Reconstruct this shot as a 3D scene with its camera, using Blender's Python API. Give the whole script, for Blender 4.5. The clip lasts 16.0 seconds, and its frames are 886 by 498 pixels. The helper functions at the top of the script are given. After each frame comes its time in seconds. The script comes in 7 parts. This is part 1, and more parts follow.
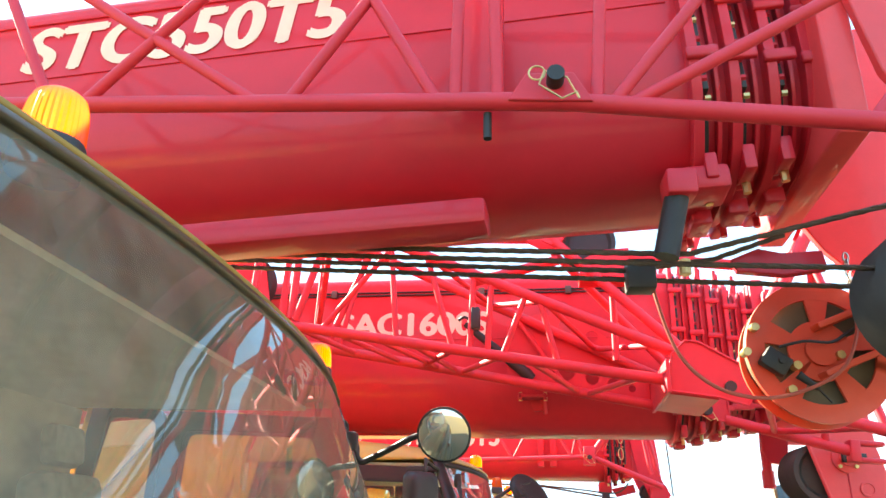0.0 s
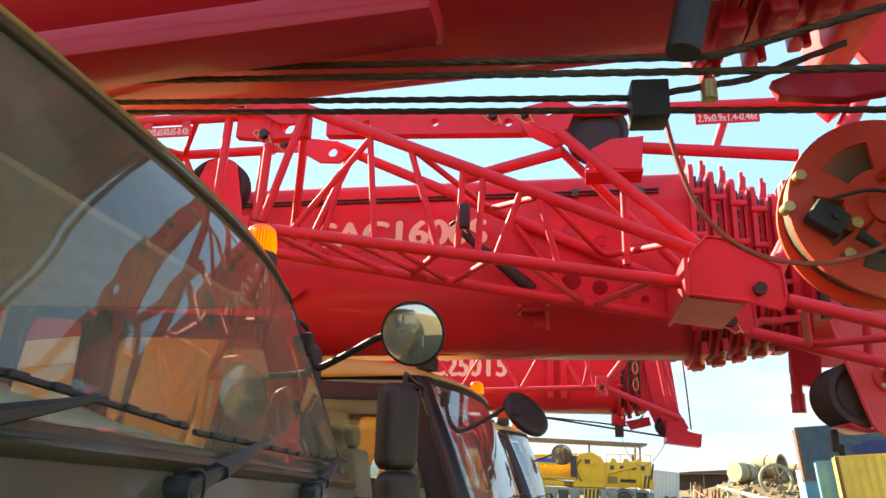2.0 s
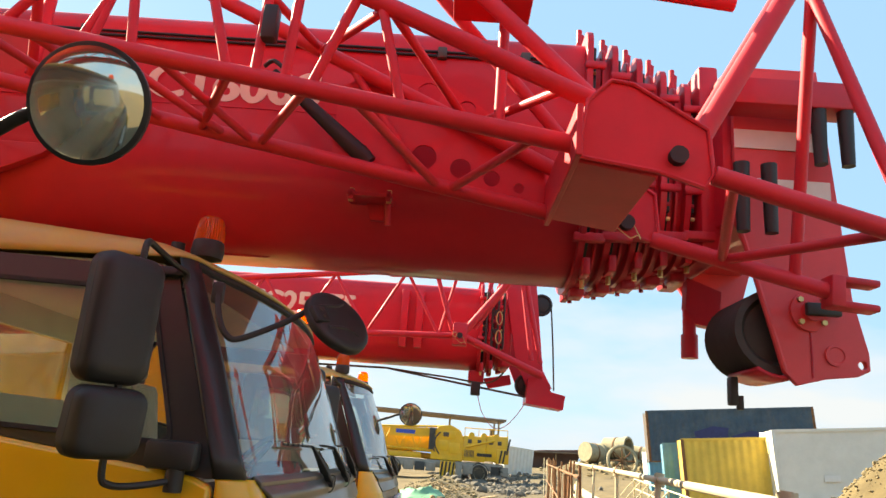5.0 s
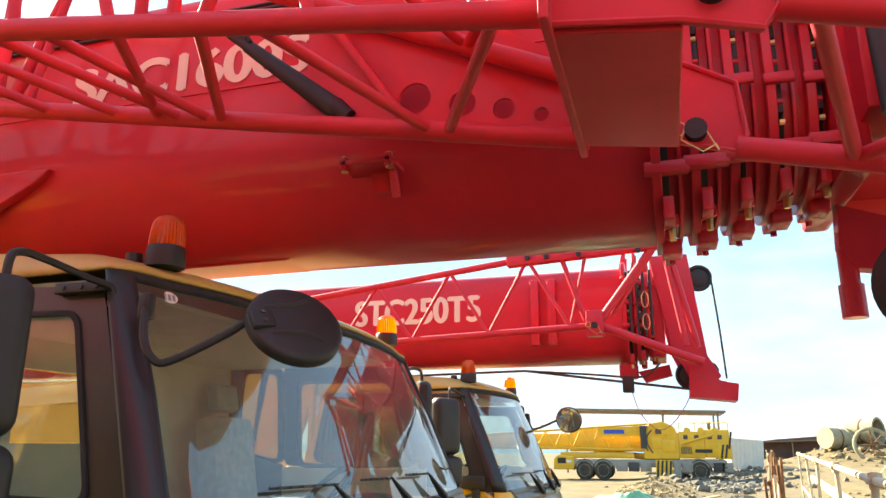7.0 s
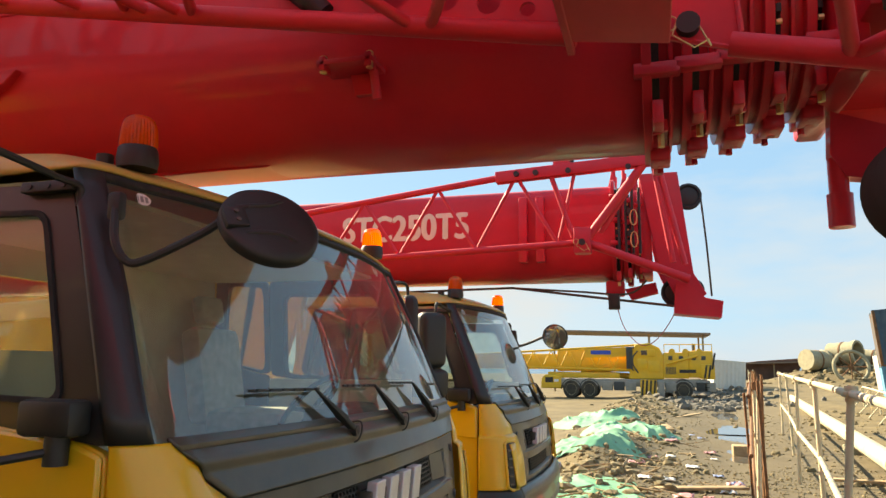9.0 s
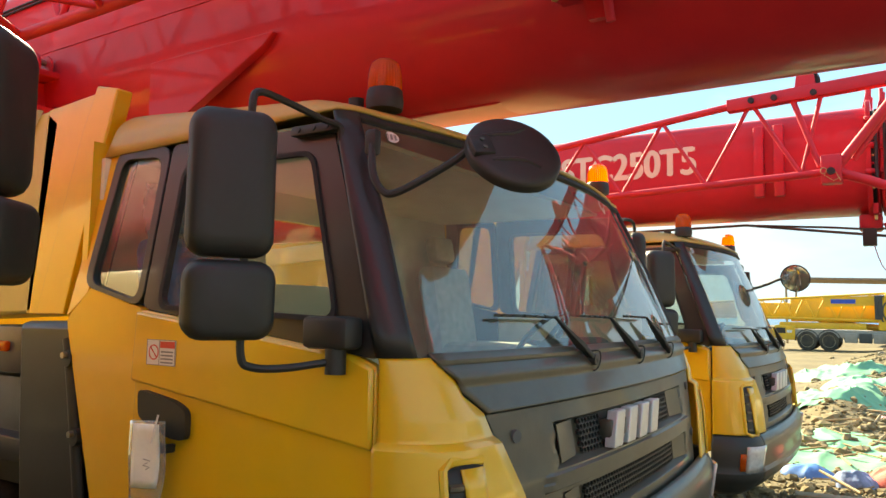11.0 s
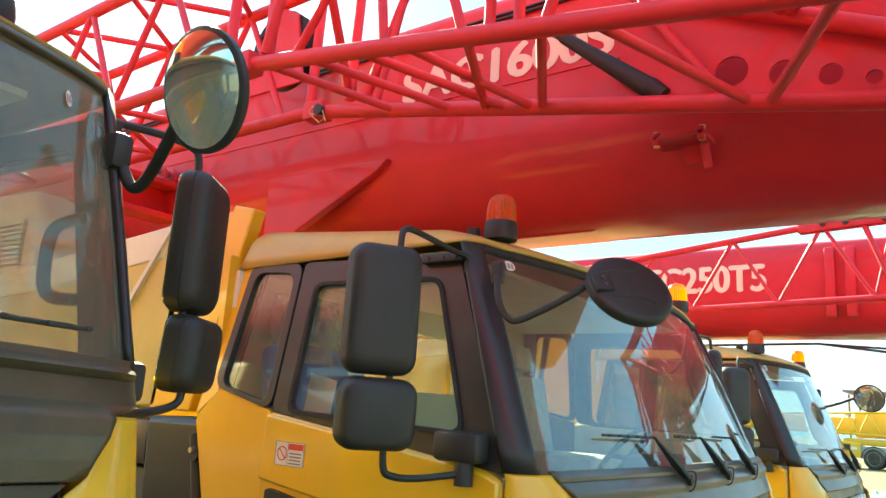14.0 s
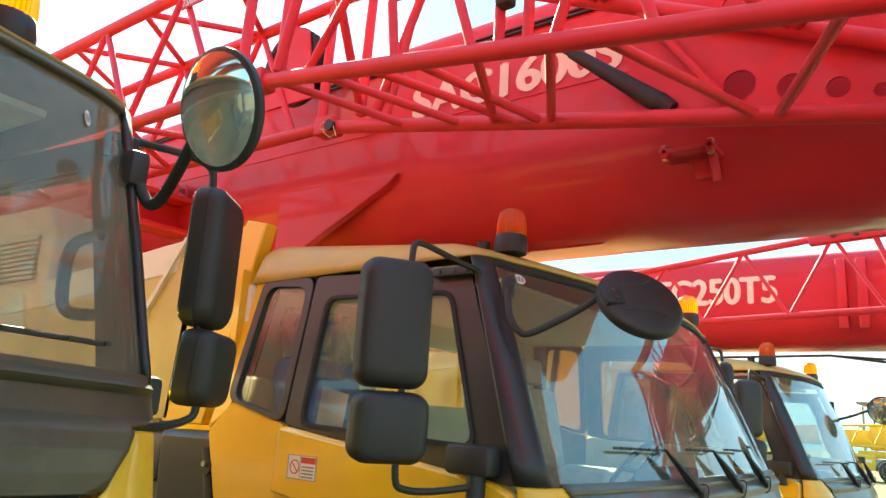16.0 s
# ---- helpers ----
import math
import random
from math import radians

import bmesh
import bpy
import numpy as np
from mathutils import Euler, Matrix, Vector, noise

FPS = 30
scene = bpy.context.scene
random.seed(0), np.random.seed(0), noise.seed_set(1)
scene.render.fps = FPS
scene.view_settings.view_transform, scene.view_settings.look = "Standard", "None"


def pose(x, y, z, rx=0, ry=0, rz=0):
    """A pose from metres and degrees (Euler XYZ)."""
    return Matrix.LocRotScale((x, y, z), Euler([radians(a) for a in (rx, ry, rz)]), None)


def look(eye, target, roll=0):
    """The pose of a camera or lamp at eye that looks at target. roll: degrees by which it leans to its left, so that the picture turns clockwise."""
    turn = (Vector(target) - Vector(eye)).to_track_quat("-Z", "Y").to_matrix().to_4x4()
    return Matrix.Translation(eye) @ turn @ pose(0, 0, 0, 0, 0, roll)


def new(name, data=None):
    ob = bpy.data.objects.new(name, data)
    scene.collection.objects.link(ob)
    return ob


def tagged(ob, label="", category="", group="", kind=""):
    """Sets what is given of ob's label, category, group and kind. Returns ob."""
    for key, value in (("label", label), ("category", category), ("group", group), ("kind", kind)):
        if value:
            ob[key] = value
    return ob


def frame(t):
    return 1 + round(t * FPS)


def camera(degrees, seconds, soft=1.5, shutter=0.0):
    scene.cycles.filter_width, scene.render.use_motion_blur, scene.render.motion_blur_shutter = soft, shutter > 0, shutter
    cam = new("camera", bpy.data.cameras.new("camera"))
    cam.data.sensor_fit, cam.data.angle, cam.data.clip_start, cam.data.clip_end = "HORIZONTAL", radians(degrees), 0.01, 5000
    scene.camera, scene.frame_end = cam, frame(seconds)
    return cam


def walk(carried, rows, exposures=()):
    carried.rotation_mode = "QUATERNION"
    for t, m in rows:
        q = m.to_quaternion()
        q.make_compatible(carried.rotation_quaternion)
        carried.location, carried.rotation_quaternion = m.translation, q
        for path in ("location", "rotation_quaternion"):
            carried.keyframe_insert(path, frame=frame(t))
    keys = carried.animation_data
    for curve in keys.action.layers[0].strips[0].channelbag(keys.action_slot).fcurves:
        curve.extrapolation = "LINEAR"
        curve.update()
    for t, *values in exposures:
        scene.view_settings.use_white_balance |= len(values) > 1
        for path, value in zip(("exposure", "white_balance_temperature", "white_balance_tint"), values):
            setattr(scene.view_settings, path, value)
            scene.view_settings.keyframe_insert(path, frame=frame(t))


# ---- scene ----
cam = camera(62.8, 16.0)
PATH = [
    (0, (0.787, -0.037, 1.865), (0.48, 1.805, 2.581), 1.6),
    (0.5, (0.796, 0.138, 1.86), (0.557, 2.042, 2.422), 1.9),
    (1, (0.719, 0.431, 1.846), (0.6, 2.336, 2.444), 2.0),
    (1.5, (0.762, 0.581, 1.826), (0.63, 2.477, 2.449), 1.7),
    (2, (0.892, 0.696, 1.767), (0.524, 2.575, 2.345), 1.9),
    (2.5, (0.96, 0.76, 1.737), (0.579, 2.675, 2.17), 1.1),
    (3, (0.992, 0.792, 1.682), (0.631, 2.73, 2.02), 1.2),
    (3.5, (0.998, 0.894, 1.628), (0.76, 2.86, 1.904), 2.2),
    (4, (0.959, 1.211, 1.561), (0.82, 3.18, 1.882), 5.0),
    (4.2, (0.931, 1.413, 1.569), (0.906, 3.366, 2.0), 4.6),
    (6.3, (1.465, 2.864, 1.71), (1.183, 4.762, 2.272), 0.9),
    (6.5, (1.532, 2.939, 1.715), (1.085, 4.808, 2.269), 0.9),
    (7, (1.639, 3.064, 1.74), (1.08, 4.913, 2.259), 0.1),
    (7.5, (1.667, 3.125, 1.732), (1.189, 5.01, 2.199), 1.6),
    (8, (1.66, 3.14, 1.716), (1.164, 5.04, 2.094), 1.2),
    (8.5, (1.654, 3.144, 1.707), (1.148, 5.044, 2.071), 0.9),
    (9, (1.657, 3.144, 1.686), (1.107, 5.041, 2.0), 0.4),
    (9.5, (1.649, 3.128, 1.592), (0.891, 4.973, 1.743), -0.4),
    (9.7, (1.622, 3.141, 1.609), (0.784, 4.956, 1.632), -0.8),
    (11.8, (1.52, 2.939, 1.598), (0.42, 4.591, 1.842), 1.4),
    (12, (1.479, 2.859, 1.558), (0.39, 4.52, 1.79), 1.9),
    (12.5, (1.498, 2.785, 1.597), (0.367, 4.43, 1.719), 1.6),
    (13, (1.499, 2.745, 1.615), (0.381, 4.392, 1.819), 1.7),
    (13.5, (1.505, 2.731, 1.62), (0.377, 4.358, 1.903), 3.0),
    (14, (1.506, 2.707, 1.667), (0.339, 4.276, 2.087), 3.6),
    (14.5, (1.519, 2.689, 1.659), (0.321, 4.231, 2.088), 3.5),
    (15, (1.511, 2.694, 1.664), (0.325, 4.26, 2.041), 3.6),
    (15.5, (1.516, 2.688, 1.665), (0.338, 4.25, 2.078), 3.4),
    (16, (1.514, 2.685, 1.667), (0.33, 4.232, 2.119), 3.5),
]
EXPOSURES = [(t, e + 0.48, k + 200, g) for t, e, k, g in ((0, 2.9, 7200, 2), (0.5, 2.42, 7600, 2), (1, 2.14, 7700, 3), (1.5, 1.99, 7800, 5), (2, 1.97, 7900, 6), (3.5, 1.84, 8100, 7), (4.2, 1.58, 8200, 7), (6.5, 2.02, 7900, 5), (7, 2.1, 7700, 4), (7.5, 1.88, 7800, 5), (8.5, 1.46, 8000, 6), (9.5, 1.44, 8400, 6), (12, 2.36, 7600, -9), (12.5, 2.46, 7300, -11), (13, 2.48, 6900, -14), (14, 2.48, 6700, -18), (16, 2.44, 6800, -18))]
walk(cam, [(t, look(eye, target, roll)) for t, eye, target, roll in PATH], EXPOSURES)

# ---- world and sun ----
SUN_FROM = Vector((-0.72, 0.46, 0.54)).normalized()
world = bpy.data.worlds.new("sky")
scene.world = world
world.use_nodes = True
wn = world.node_tree
sky = wn.nodes.new("ShaderNodeTexSky")
sky.sky_type = "NISHITA"
sky.sun_disc = False
sky.sun_elevation = math.asin(SUN_FROM.z)
sky.sun_rotation = math.atan2(SUN_FROM.x, SUN_FROM.y)
sky.dust_density = 0.6
sky.air_density = 1.0
sky.ozone_density = 1.5
# thin broken cloud over the whole sky, thicker towards the horizon
wtc = wn.nodes.new("ShaderNodeTexCoord")
wmap = wn.nodes.new("ShaderNodeMapping")
wmap.inputs["Scale"].default_value = (1.3, 1.3, 4.2)
wno = wn.nodes.new("ShaderNodeTexNoise")
wno.inputs["Scale"].default_value = 1.6
wno.inputs["Detail"].default_value = 7
wno.inputs["Roughness"].default_value = 0.55
wn.links.new(wtc.outputs["Generated"], wmap.inputs["Vector"])
wn.links.new(wmap.outputs["Vector"], wno.inputs["Vector"])
wsep = wn.nodes.new("ShaderNodeSeparateXYZ")
wn.links.new(wtc.outputs["Generated"], wsep.inputs[0])
whor = wn.nodes.new("ShaderNodeMapRange")
whor.inputs["From Min"].default_value, whor.inputs["From Max"].default_value = 0.0, 0.45
whor.inputs["To Min"].default_value, whor.inputs["To Max"].default_value = 0.27, -0.08
wn.links.new(wsep.outputs["Z"], whor.inputs["Value"])
wadd = wn.nodes.new("ShaderNodeMath")
wn.links.new(wno.outputs["Fac"], wadd.inputs[0])
wn.links.new(whor.outputs["Result"], wadd.inputs[1])
wcl = wn.nodes.new("ShaderNodeMapRange")
wcl.inputs["From Min"].default_value, wcl.inputs["From Max"].default_value = 0.565, 0.79
wcl.inputs["To Max"].default_value = 0.92
wn.links.new(wadd.outputs[0], wcl.inputs["Value"])
wmix = wn.nodes.new("ShaderNodeMix")
wmix.data_type = "RGBA"
wmix.inputs["B"].default_value = (1.50, 1.70, 2.05, 1)
wn.links.new(wcl.outputs["Result"], wmix.inputs["Factor"])
wcap = wn.nodes.new("ShaderNodeMix")
wcap.data_type = "RGBA"
wcap.blend_type = "DARKEN"
wcap.inputs["Factor"].default_value = 0.92
wcap.inputs["B"].default_value = (0.64, 1.26, 2.20, 1)
wn.links.new(sky.outputs[0], wcap.inputs["A"])
wn.links.new(wcap.outputs["Result"], wmix.inputs["A"])
bgn = wn.nodes["Background"]
bgn.inputs["Strength"].default_value = 0.13
wn.links.new(wmix.outputs["Result"], bgn.inputs["Color"])
sun_data = bpy.data.lights.new("sun", "SUN")
sun_data.energy = 4.3
sun_data.angle = radians(0.6)
sun_data.color = (1.0, 0.93, 0.82)
sun_ob = new("sun", sun_data)
sun_ob.matrix_world = look((0, 0, 20), tuple(Vector((0, 0, 20)) - SUN_FROM))

# ---- materials ----
def mat(name, color, rough=0.5, metal=0.0, coat=0.0, var=0.15, scale=6.0, bump=0.0, bscale=60.0, dust=0.0, dustcol=(0.36, 0.31, 0.24), spec=0.5):
    m = bpy.data.materials.new(name)
    m.use_nodes = True
    nt = m.node_tree
    b = nt.nodes["Principled BSDF"]
    b.inputs["Roughness"].default_value = rough
    b.inputs["Metallic"].default_value = metal
    b.inputs["Coat Weight"].default_value = coat
    b.inputs["Coat Roughness"].default_value = 0.09
    b.inputs["Specular IOR Level"].default_value = spec
    tc = nt.nodes.new("ShaderNodeTexCoord")
    n1 = nt.nodes.new("ShaderNodeTexNoise")
    n1.inputs["Scale"].default_value = scale
    n1.inputs["Detail"].default_value = 6
    n1.inputs["Roughness"].default_value = 0.65
    nt.links.new(tc.outputs["Object"], n1.inputs["Vector"])
    ramp = nt.nodes.new("ShaderNodeValToRGB")
    c = color
    ramp.color_ramp.elements[0].color = (*[max(0, v * (1 - var)) for v in c], 1)
    ramp.color_ramp.elements[1].color = (*[min(1, v * (1 + var)) for v in c], 1)
    ramp.color_ramp.elements[0].position, ramp.color_ramp.elements[1].position = 0.3, 0.7
    nt.links.new(n1.outputs["Fac"], ramp.inputs["Fac"])
    out = ramp.outputs["Color"]
    if dust > 0:
        n2 = nt.nodes.new("ShaderNodeTexNoise")
        n2.inputs["Scale"].default_value = scale * 0.45
        n2.inputs["Detail"].default_value = 9
        n2.inputs["Roughness"].default_value = 0.75
        nt.links.new(tc.outputs["Object"], n2.inputs["Vector"])
        r2 = nt.nodes.new("ShaderNodeMapRange")
        r2.inputs["From Min"].default_value, r2.inputs["From Max"].default_value = 0.42, 0.75
        r2.inputs["To Max"].default_value = dust
        nt.links.new(n2.outputs["Fac"], r2.inputs["Value"])
        mix = nt.nodes.new("ShaderNodeMix")
        mix.data_type = "RGBA"
        mix.inputs["B"].default_value = (*dustcol, 1)
        nt.links.new(r2.outputs["Result"], mix.inputs["Factor"])
        nt.links.new(out, mix.inputs["A"])
        out = mix.outputs["Result"]
        rr = nt.nodes.new("ShaderNodeMapRange")
        rr.inputs["To Min"].default_value, rr.inputs["To Max"].default_value = rough, min(1, rough + 0.35)
        nt.links.new(n2.outputs["Fac"], rr.inputs["Value"])
        nt.links.new(rr.outputs["Result"], b.inputs["Roughness"])
    nt.links.new(out, b.inputs["Base Color"])
    if bump > 0:
        n3 = nt.nodes.new("ShaderNodeTexNoise")
        n3.inputs["Scale"].default_value = bscale
        n3.inputs["Detail"].default_value = 4
        nt.links.new(tc.outputs["Object"], n3.inputs["Vector"])
        bp = nt.nodes.new("ShaderNodeBump")
        bp.inputs["Strength"].default_value = bump
        bp.inputs["Distance"].default_value = 0.01
        nt.links.new(n3.outputs["Fac"], bp.inputs["Height"])
        nt.links.new(bp.outputs["Normal"], b.inputs["Normal"])
    return m


def glass_mat(name, tint, gloss_rough=0.02, haze=0.12, ior=2.1, hazecol=(0.5, 0.47, 0.4)):
    """Vehicle glass: mostly see-through with a mirror-like surface and a film of dust."""
    m = bpy.data.materials.new(name)
    m.use_nodes = True
    nt = m.node_tree
    nt.nodes.remove(nt.nodes["Principled BSDF"])
    o = nt.nodes["Material Output"]
    tr = nt.nodes.new("ShaderNodeBsdfTransparent")
    tr.inputs["Color"].default_value = (*tint, 1)
    gl = nt.nodes.new("ShaderNodeBsdfGlossy")
    gl.inputs["Roughness"].default_value = gloss_rough
    df = nt.nodes.new("ShaderNodeBsdfDiffuse")
    df.inputs["Color"].default_value = (*hazecol, 1)
    # gloss grows towards grazing views, alike on both faces of the pane
    lw = nt.nodes.new("ShaderNodeLayerWeight")
    lw.inputs["Blend"].default_value = 0.5
    steep = nt.nodes.new("ShaderNodeMath")
    steep.operation = "POWER"
    steep.inputs[1].default_value = 4.0
    nt.links.new(lw.outputs["Facing"], steep.inputs[0])
    r0 = ((ior - 1) / (ior + 1)) ** 2
    fr = nt.nodes.new("ShaderNodeMath")
    fr.operation = "MULTIPLY_ADD"
    fr.inputs[1].default_value, fr.inputs[2].default_value = 1 - r0, r0
    nt.links.new(steep.outputs[0], fr.inputs[0])
    mx = nt.nodes.new("ShaderNodeMixShader")
    nt.links.new(fr.outputs[0], mx.inputs[0])
    nt.links.new(tr.outputs[0], mx.inputs[1])
    nt.links.new(gl.outputs[0], mx.inputs[2])
    tc = nt.nodes.new("ShaderNodeTexCoord")
    n = nt.nodes.new("ShaderNodeTexNoise")
    n.inputs["Scale"].default_value = 3.5
    n.inputs["Detail"].default_value = 10
    n.inputs["Roughness"].default_value = 0.7
    nt.links.new(tc.outputs["Object"], n.inputs["Vector"])
    r = nt.nodes.new("ShaderNodeMapRange")
    r.inputs["From Min"].default_value, r.inputs["From Max"].default_value = 0.3, 0.8
    r.inputs["To Min"].default_value, r.inputs["To Max"].default_value = haze * 0.35, haze * 1.6
    nt.links.new(n.outputs["Fac"], r.inputs["Value"])
    mx2 = nt.nodes.new("ShaderNodeMixShader")
    nt.links.new(r.outputs["Result"], mx2.inputs[0])
    nt.links.new(mx.outputs[0], mx2.inputs[1])
    nt.links.new(df.outputs[0], mx2.inputs[2])
    nt.links.new(mx2.outputs[0], o.inputs["Surface"])
    return m


RED = mat("red_paint", (0.55, 0.012, 0.032), 0.42, coat=0.32, spec=0.4, var=0.10, scale=2.5, dust=0.05, dustcol=(0.55, 0.2, 0.2), bump=0.02, bscale=25)
RED_TUBE = mat("red_tube_paint", (0.60, 0.016, 0.036), 0.46, coat=0.15, var=0.08, scale=5, dust=0.06, dustcol=(0.5, 0.2, 0.18))
PINK = mat("faded_red_paint", (0.72, 0.05, 0.06), 0.45, coat=0.25, var=0.08, scale=4, dust=0.12, dustcol=(0.5, 0.2, 0.18))
ORANGE_RED = mat("orange_red_paint", (0.66, 0.06, 0.02), 0.45, coat=0.2, var=0.10, scale=5, dust=0.12)
DUSTY_YELLOW = mat("dusty_yellow_paint", (0.56, 0.38, 0.07), 0.42, coat=0.25, var=0.08, scale=3, dust=0.8, dustcol=(0.42, 0.34, 0.18))
TAN_YELLOW = mat("mud_dusted_yellow_paint", (0.40, 0.27, 0.06), 0.55, var=0.1, scale=3, dust=0.9, dustcol=(0.26, 0.20, 0.11))
# cover yellow over dust, paled for sunlight and kept greener against red bounce
PALE_COVER = mat("pale_sunlit_dusty_yellow", (0.56, 0.48, 0.13), 0.45, coat=0.2, var=0.08, scale=3, dust=0.5, dustcol=(0.60, 0.57, 0.36))
# pale cream of the cover strips; the upper band's sunlight is in this colour
PALE_BAND = mat("pale_cream_strip", (0.70, 0.72, 0.56), 0.45, coat=0.2, var=0.06, scale=3, dust=0.3, dustcol=(0.66, 0.62, 0.46))
YELLOW = mat("yellow_paint", (0.78, 0.455, 0.012), 0.28, coat=0.7, var=0.06, scale=3, dust=0.10, dustcol=(0.5, 0.36, 0.16))
GREY = mat("dark_grey_plastic", (0.054, 0.051, 0.036), 0.36, coat=0.35, var=0.25, scale=4, dust=0.42, dustcol=(0.140, 0.108, 0.052), bump=0.04, bscale=180)
BLACK = mat("black_plastic", (0.019, 0.020, 0.018), 0.36, var=0.15, scale=8, dust=0.08, dustcol=(0.10, 0.09, 0.055), bump=0.05, bscale=300)
TRIM = mat("black_gloss_trim", (0.011, 0.011, 0.010), 0.30, coat=0.15, var=0.1, scale=5, dust=0.06, dustcol=(0.2, 0.15, 0.08))
RUBBER = mat("rubber", (0.014, 0.014, 0.014), 0.75, var=0.2, scale=20, dust=0.35, dustcol=(0.12, 0.1, 0.08))
STEEL = mat("bare_steel", (0.45, 0.42, 0.36), 0.35, metal=1.0, var=0.2, scale=20)
BRASS = mat("zinc_yellow_steel", (0.62, 0.47, 0.2), 0.38, metal=0.9, var=0.2, scale=20)
CREAM = mat("cream_lettering", (0.80, 0.72, 0.55), 0.5, var=0.05, scale=8, dust=0.05)
SILVER = mat("silver_badge", (0.62, 0.62, 0.60), 0.35, metal=0.35, var=0.06, scale=20)
WHITE = mat("white_paint", (0.75, 0.73, 0.68), 0.5, var=0.05, scale=6, dust=0.1)
PAPER = mat("paper", (0.78, 0.76, 0.72), 0.8, var=0.05, scale=12)
STICKER_RED = mat("red_print", (0.65, 0.05, 0.03), 0.5)
INK = mat("grey_print", (0.25, 0.24, 0.23), 0.6)
SEAT = mat("grey_seat_fabric", (0.48, 0.48, 0.45), 0.9, var=0.2, scale=20, bump=0.1)
BLUE = mat("blue_cover", (0.07, 0.18, 0.46), 0.45, var=0.3, scale=9)
LINING = mat("beige_cab_lining", (0.74, 0.73, 0.60), 0.7, var=0.1, scale=6)
DASH = mat("dashboard_plastic", (0.09, 0.09, 0.085), 0.6, var=0.2, scale=10, dust=0.2)
GROOVED = mat("worn_grooved_nylon", (0.045, 0.043, 0.038), 0.42, var=0.2, scale=9, dust=0.3, dustcol=(0.11, 0.09, 0.06))
DUSTY_GREY = mat("dust_caked_grey_plastic", (0.050, 0.042, 0.021), 0.36, coat=0.26, var=0.25, scale=3, dust=0.6, dustcol=(0.165, 0.118, 0.045), bump=0.06, bscale=160)
ROPE = mat("greased_wire_rope", (0.075, 0.05, 0.028), 0.5, metal=0.2, var=0.35, scale=40, bump=0.5, bscale=220)
WSGLASS = glass_mat("windshield_glass", (0.64, 0.70, 0.60), haze=0.14, ior=2.2)
SIDEGLASS = glass_mat("side_glass", (0.86, 0.885, 0.83), haze=0.05, ior=1.45)
WSGLASS_DUSTY = glass_mat("dusty_windshield_glass", (0.78, 0.77, 0.64), haze=0.29, ior=1.62, hazecol=(0.44, 0.38, 0.26))
WRAP = glass_mat("crinkled_clear_plastic", (0.88, 0.90, 0.86), gloss_rough=0.08, haze=0.30, ior=1.5, hazecol=(0.80, 0.82, 0.78))
MIRROR = mat("mirror_glass", (0.72, 0.72, 0.60), 0.06, metal=0.88, var=0.05, scale=14)
LAMPGLASS = mat("headlight_lens", (0.55, 0.55, 0.52), 0.12, coat=0.8, var=0.2, scale=30)


def amber_mat():
    m = mat("amber_lens", (0.88, 0.20, 0.007), 0.25, coat=0.6, var=0.12, scale=30)
    b = m.node_tree.nodes["Principled BSDF"]
    b.inputs["Transmission Weight"].default_value = 0.2
    b.inputs["Subsurface Weight"].default_value = 0.4
    b.inputs["Subsurface Radius"].default_value = (0.05, 0.02, 0.005)
    nt = m.node_tree
    tl = nt.nodes.new("ShaderNodeBsdfTranslucent")
    tl.inputs["Color"].default_value = (0.82, 0.12, 0.005, 1)
    mx = nt.nodes.new("ShaderNodeMixShader")
    mx.inputs[0].default_value = 0.52
    nt.links.new(b.outputs[0], mx.inputs[1])
    nt.links.new(tl.outputs[0], mx.inputs[2])
    nt.links.new(mx.outputs[0], nt.nodes["Material Output"].inputs["Surface"])
    return m


AMBER = amber_mat()


# ---- mesh helpers ----
def part(name, bm, material, parent, label="", smooth=True, solid=0.0, bevel=0.0):
    bmesh.ops.remove_doubles(bm, verts=bm.verts, dist=0.00005)
    bmesh.ops.recalc_face_normals(bm, faces=bm.faces)
    me = bpy.data.meshes.new(name)
    bm.to_mesh(me)
    bm.free()
    me.materials.append(material)
    if smooth:
        for p in me.polygons:
            p.use_smooth = True
        me.set_sharp_from_angle(angle=radians(38))
    ob = new(name, me)
    if parent is not None:
        ob.parent = parent
    if label:
        ob["label"] = label
    if solid:
        md = ob.modifiers.new("thickness", "SOLIDIFY")
        md.thickness = solid
        md.offset = 0
    if bevel:
        md = ob.modifiers.new("edge", "BEVEL")
        md.width = bevel
        md.segments = 2
        md.limit_method = "ANGLE"
        md.angle_limit = radians(40)
    return ob


def thing(name, label, category, group="", kind="", loc=(0, 0, 0)):
    e = new(name)
    e.location = loc
    return tagged(e, label, category, group, kind)


def frame_of(a, b):
    a, b = Vector(a), Vector(b)
    d = b - a
    q = d.to_track_quat("Z", "Y").to_matrix().to_4x4()
    return Matrix.Translation(a) @ q, d.length


def tube(bm, a, b, r, r2=None, seg=14):
    m, ln = frame_of(a, b)
    bmesh.ops.create_cone(bm, cap_ends=True, segments=seg, radius1=r, radius2=r if r2 is None else r2, depth=ln, matrix=m @ Matrix.Translation((0, 0, ln / 2)))
    return bm


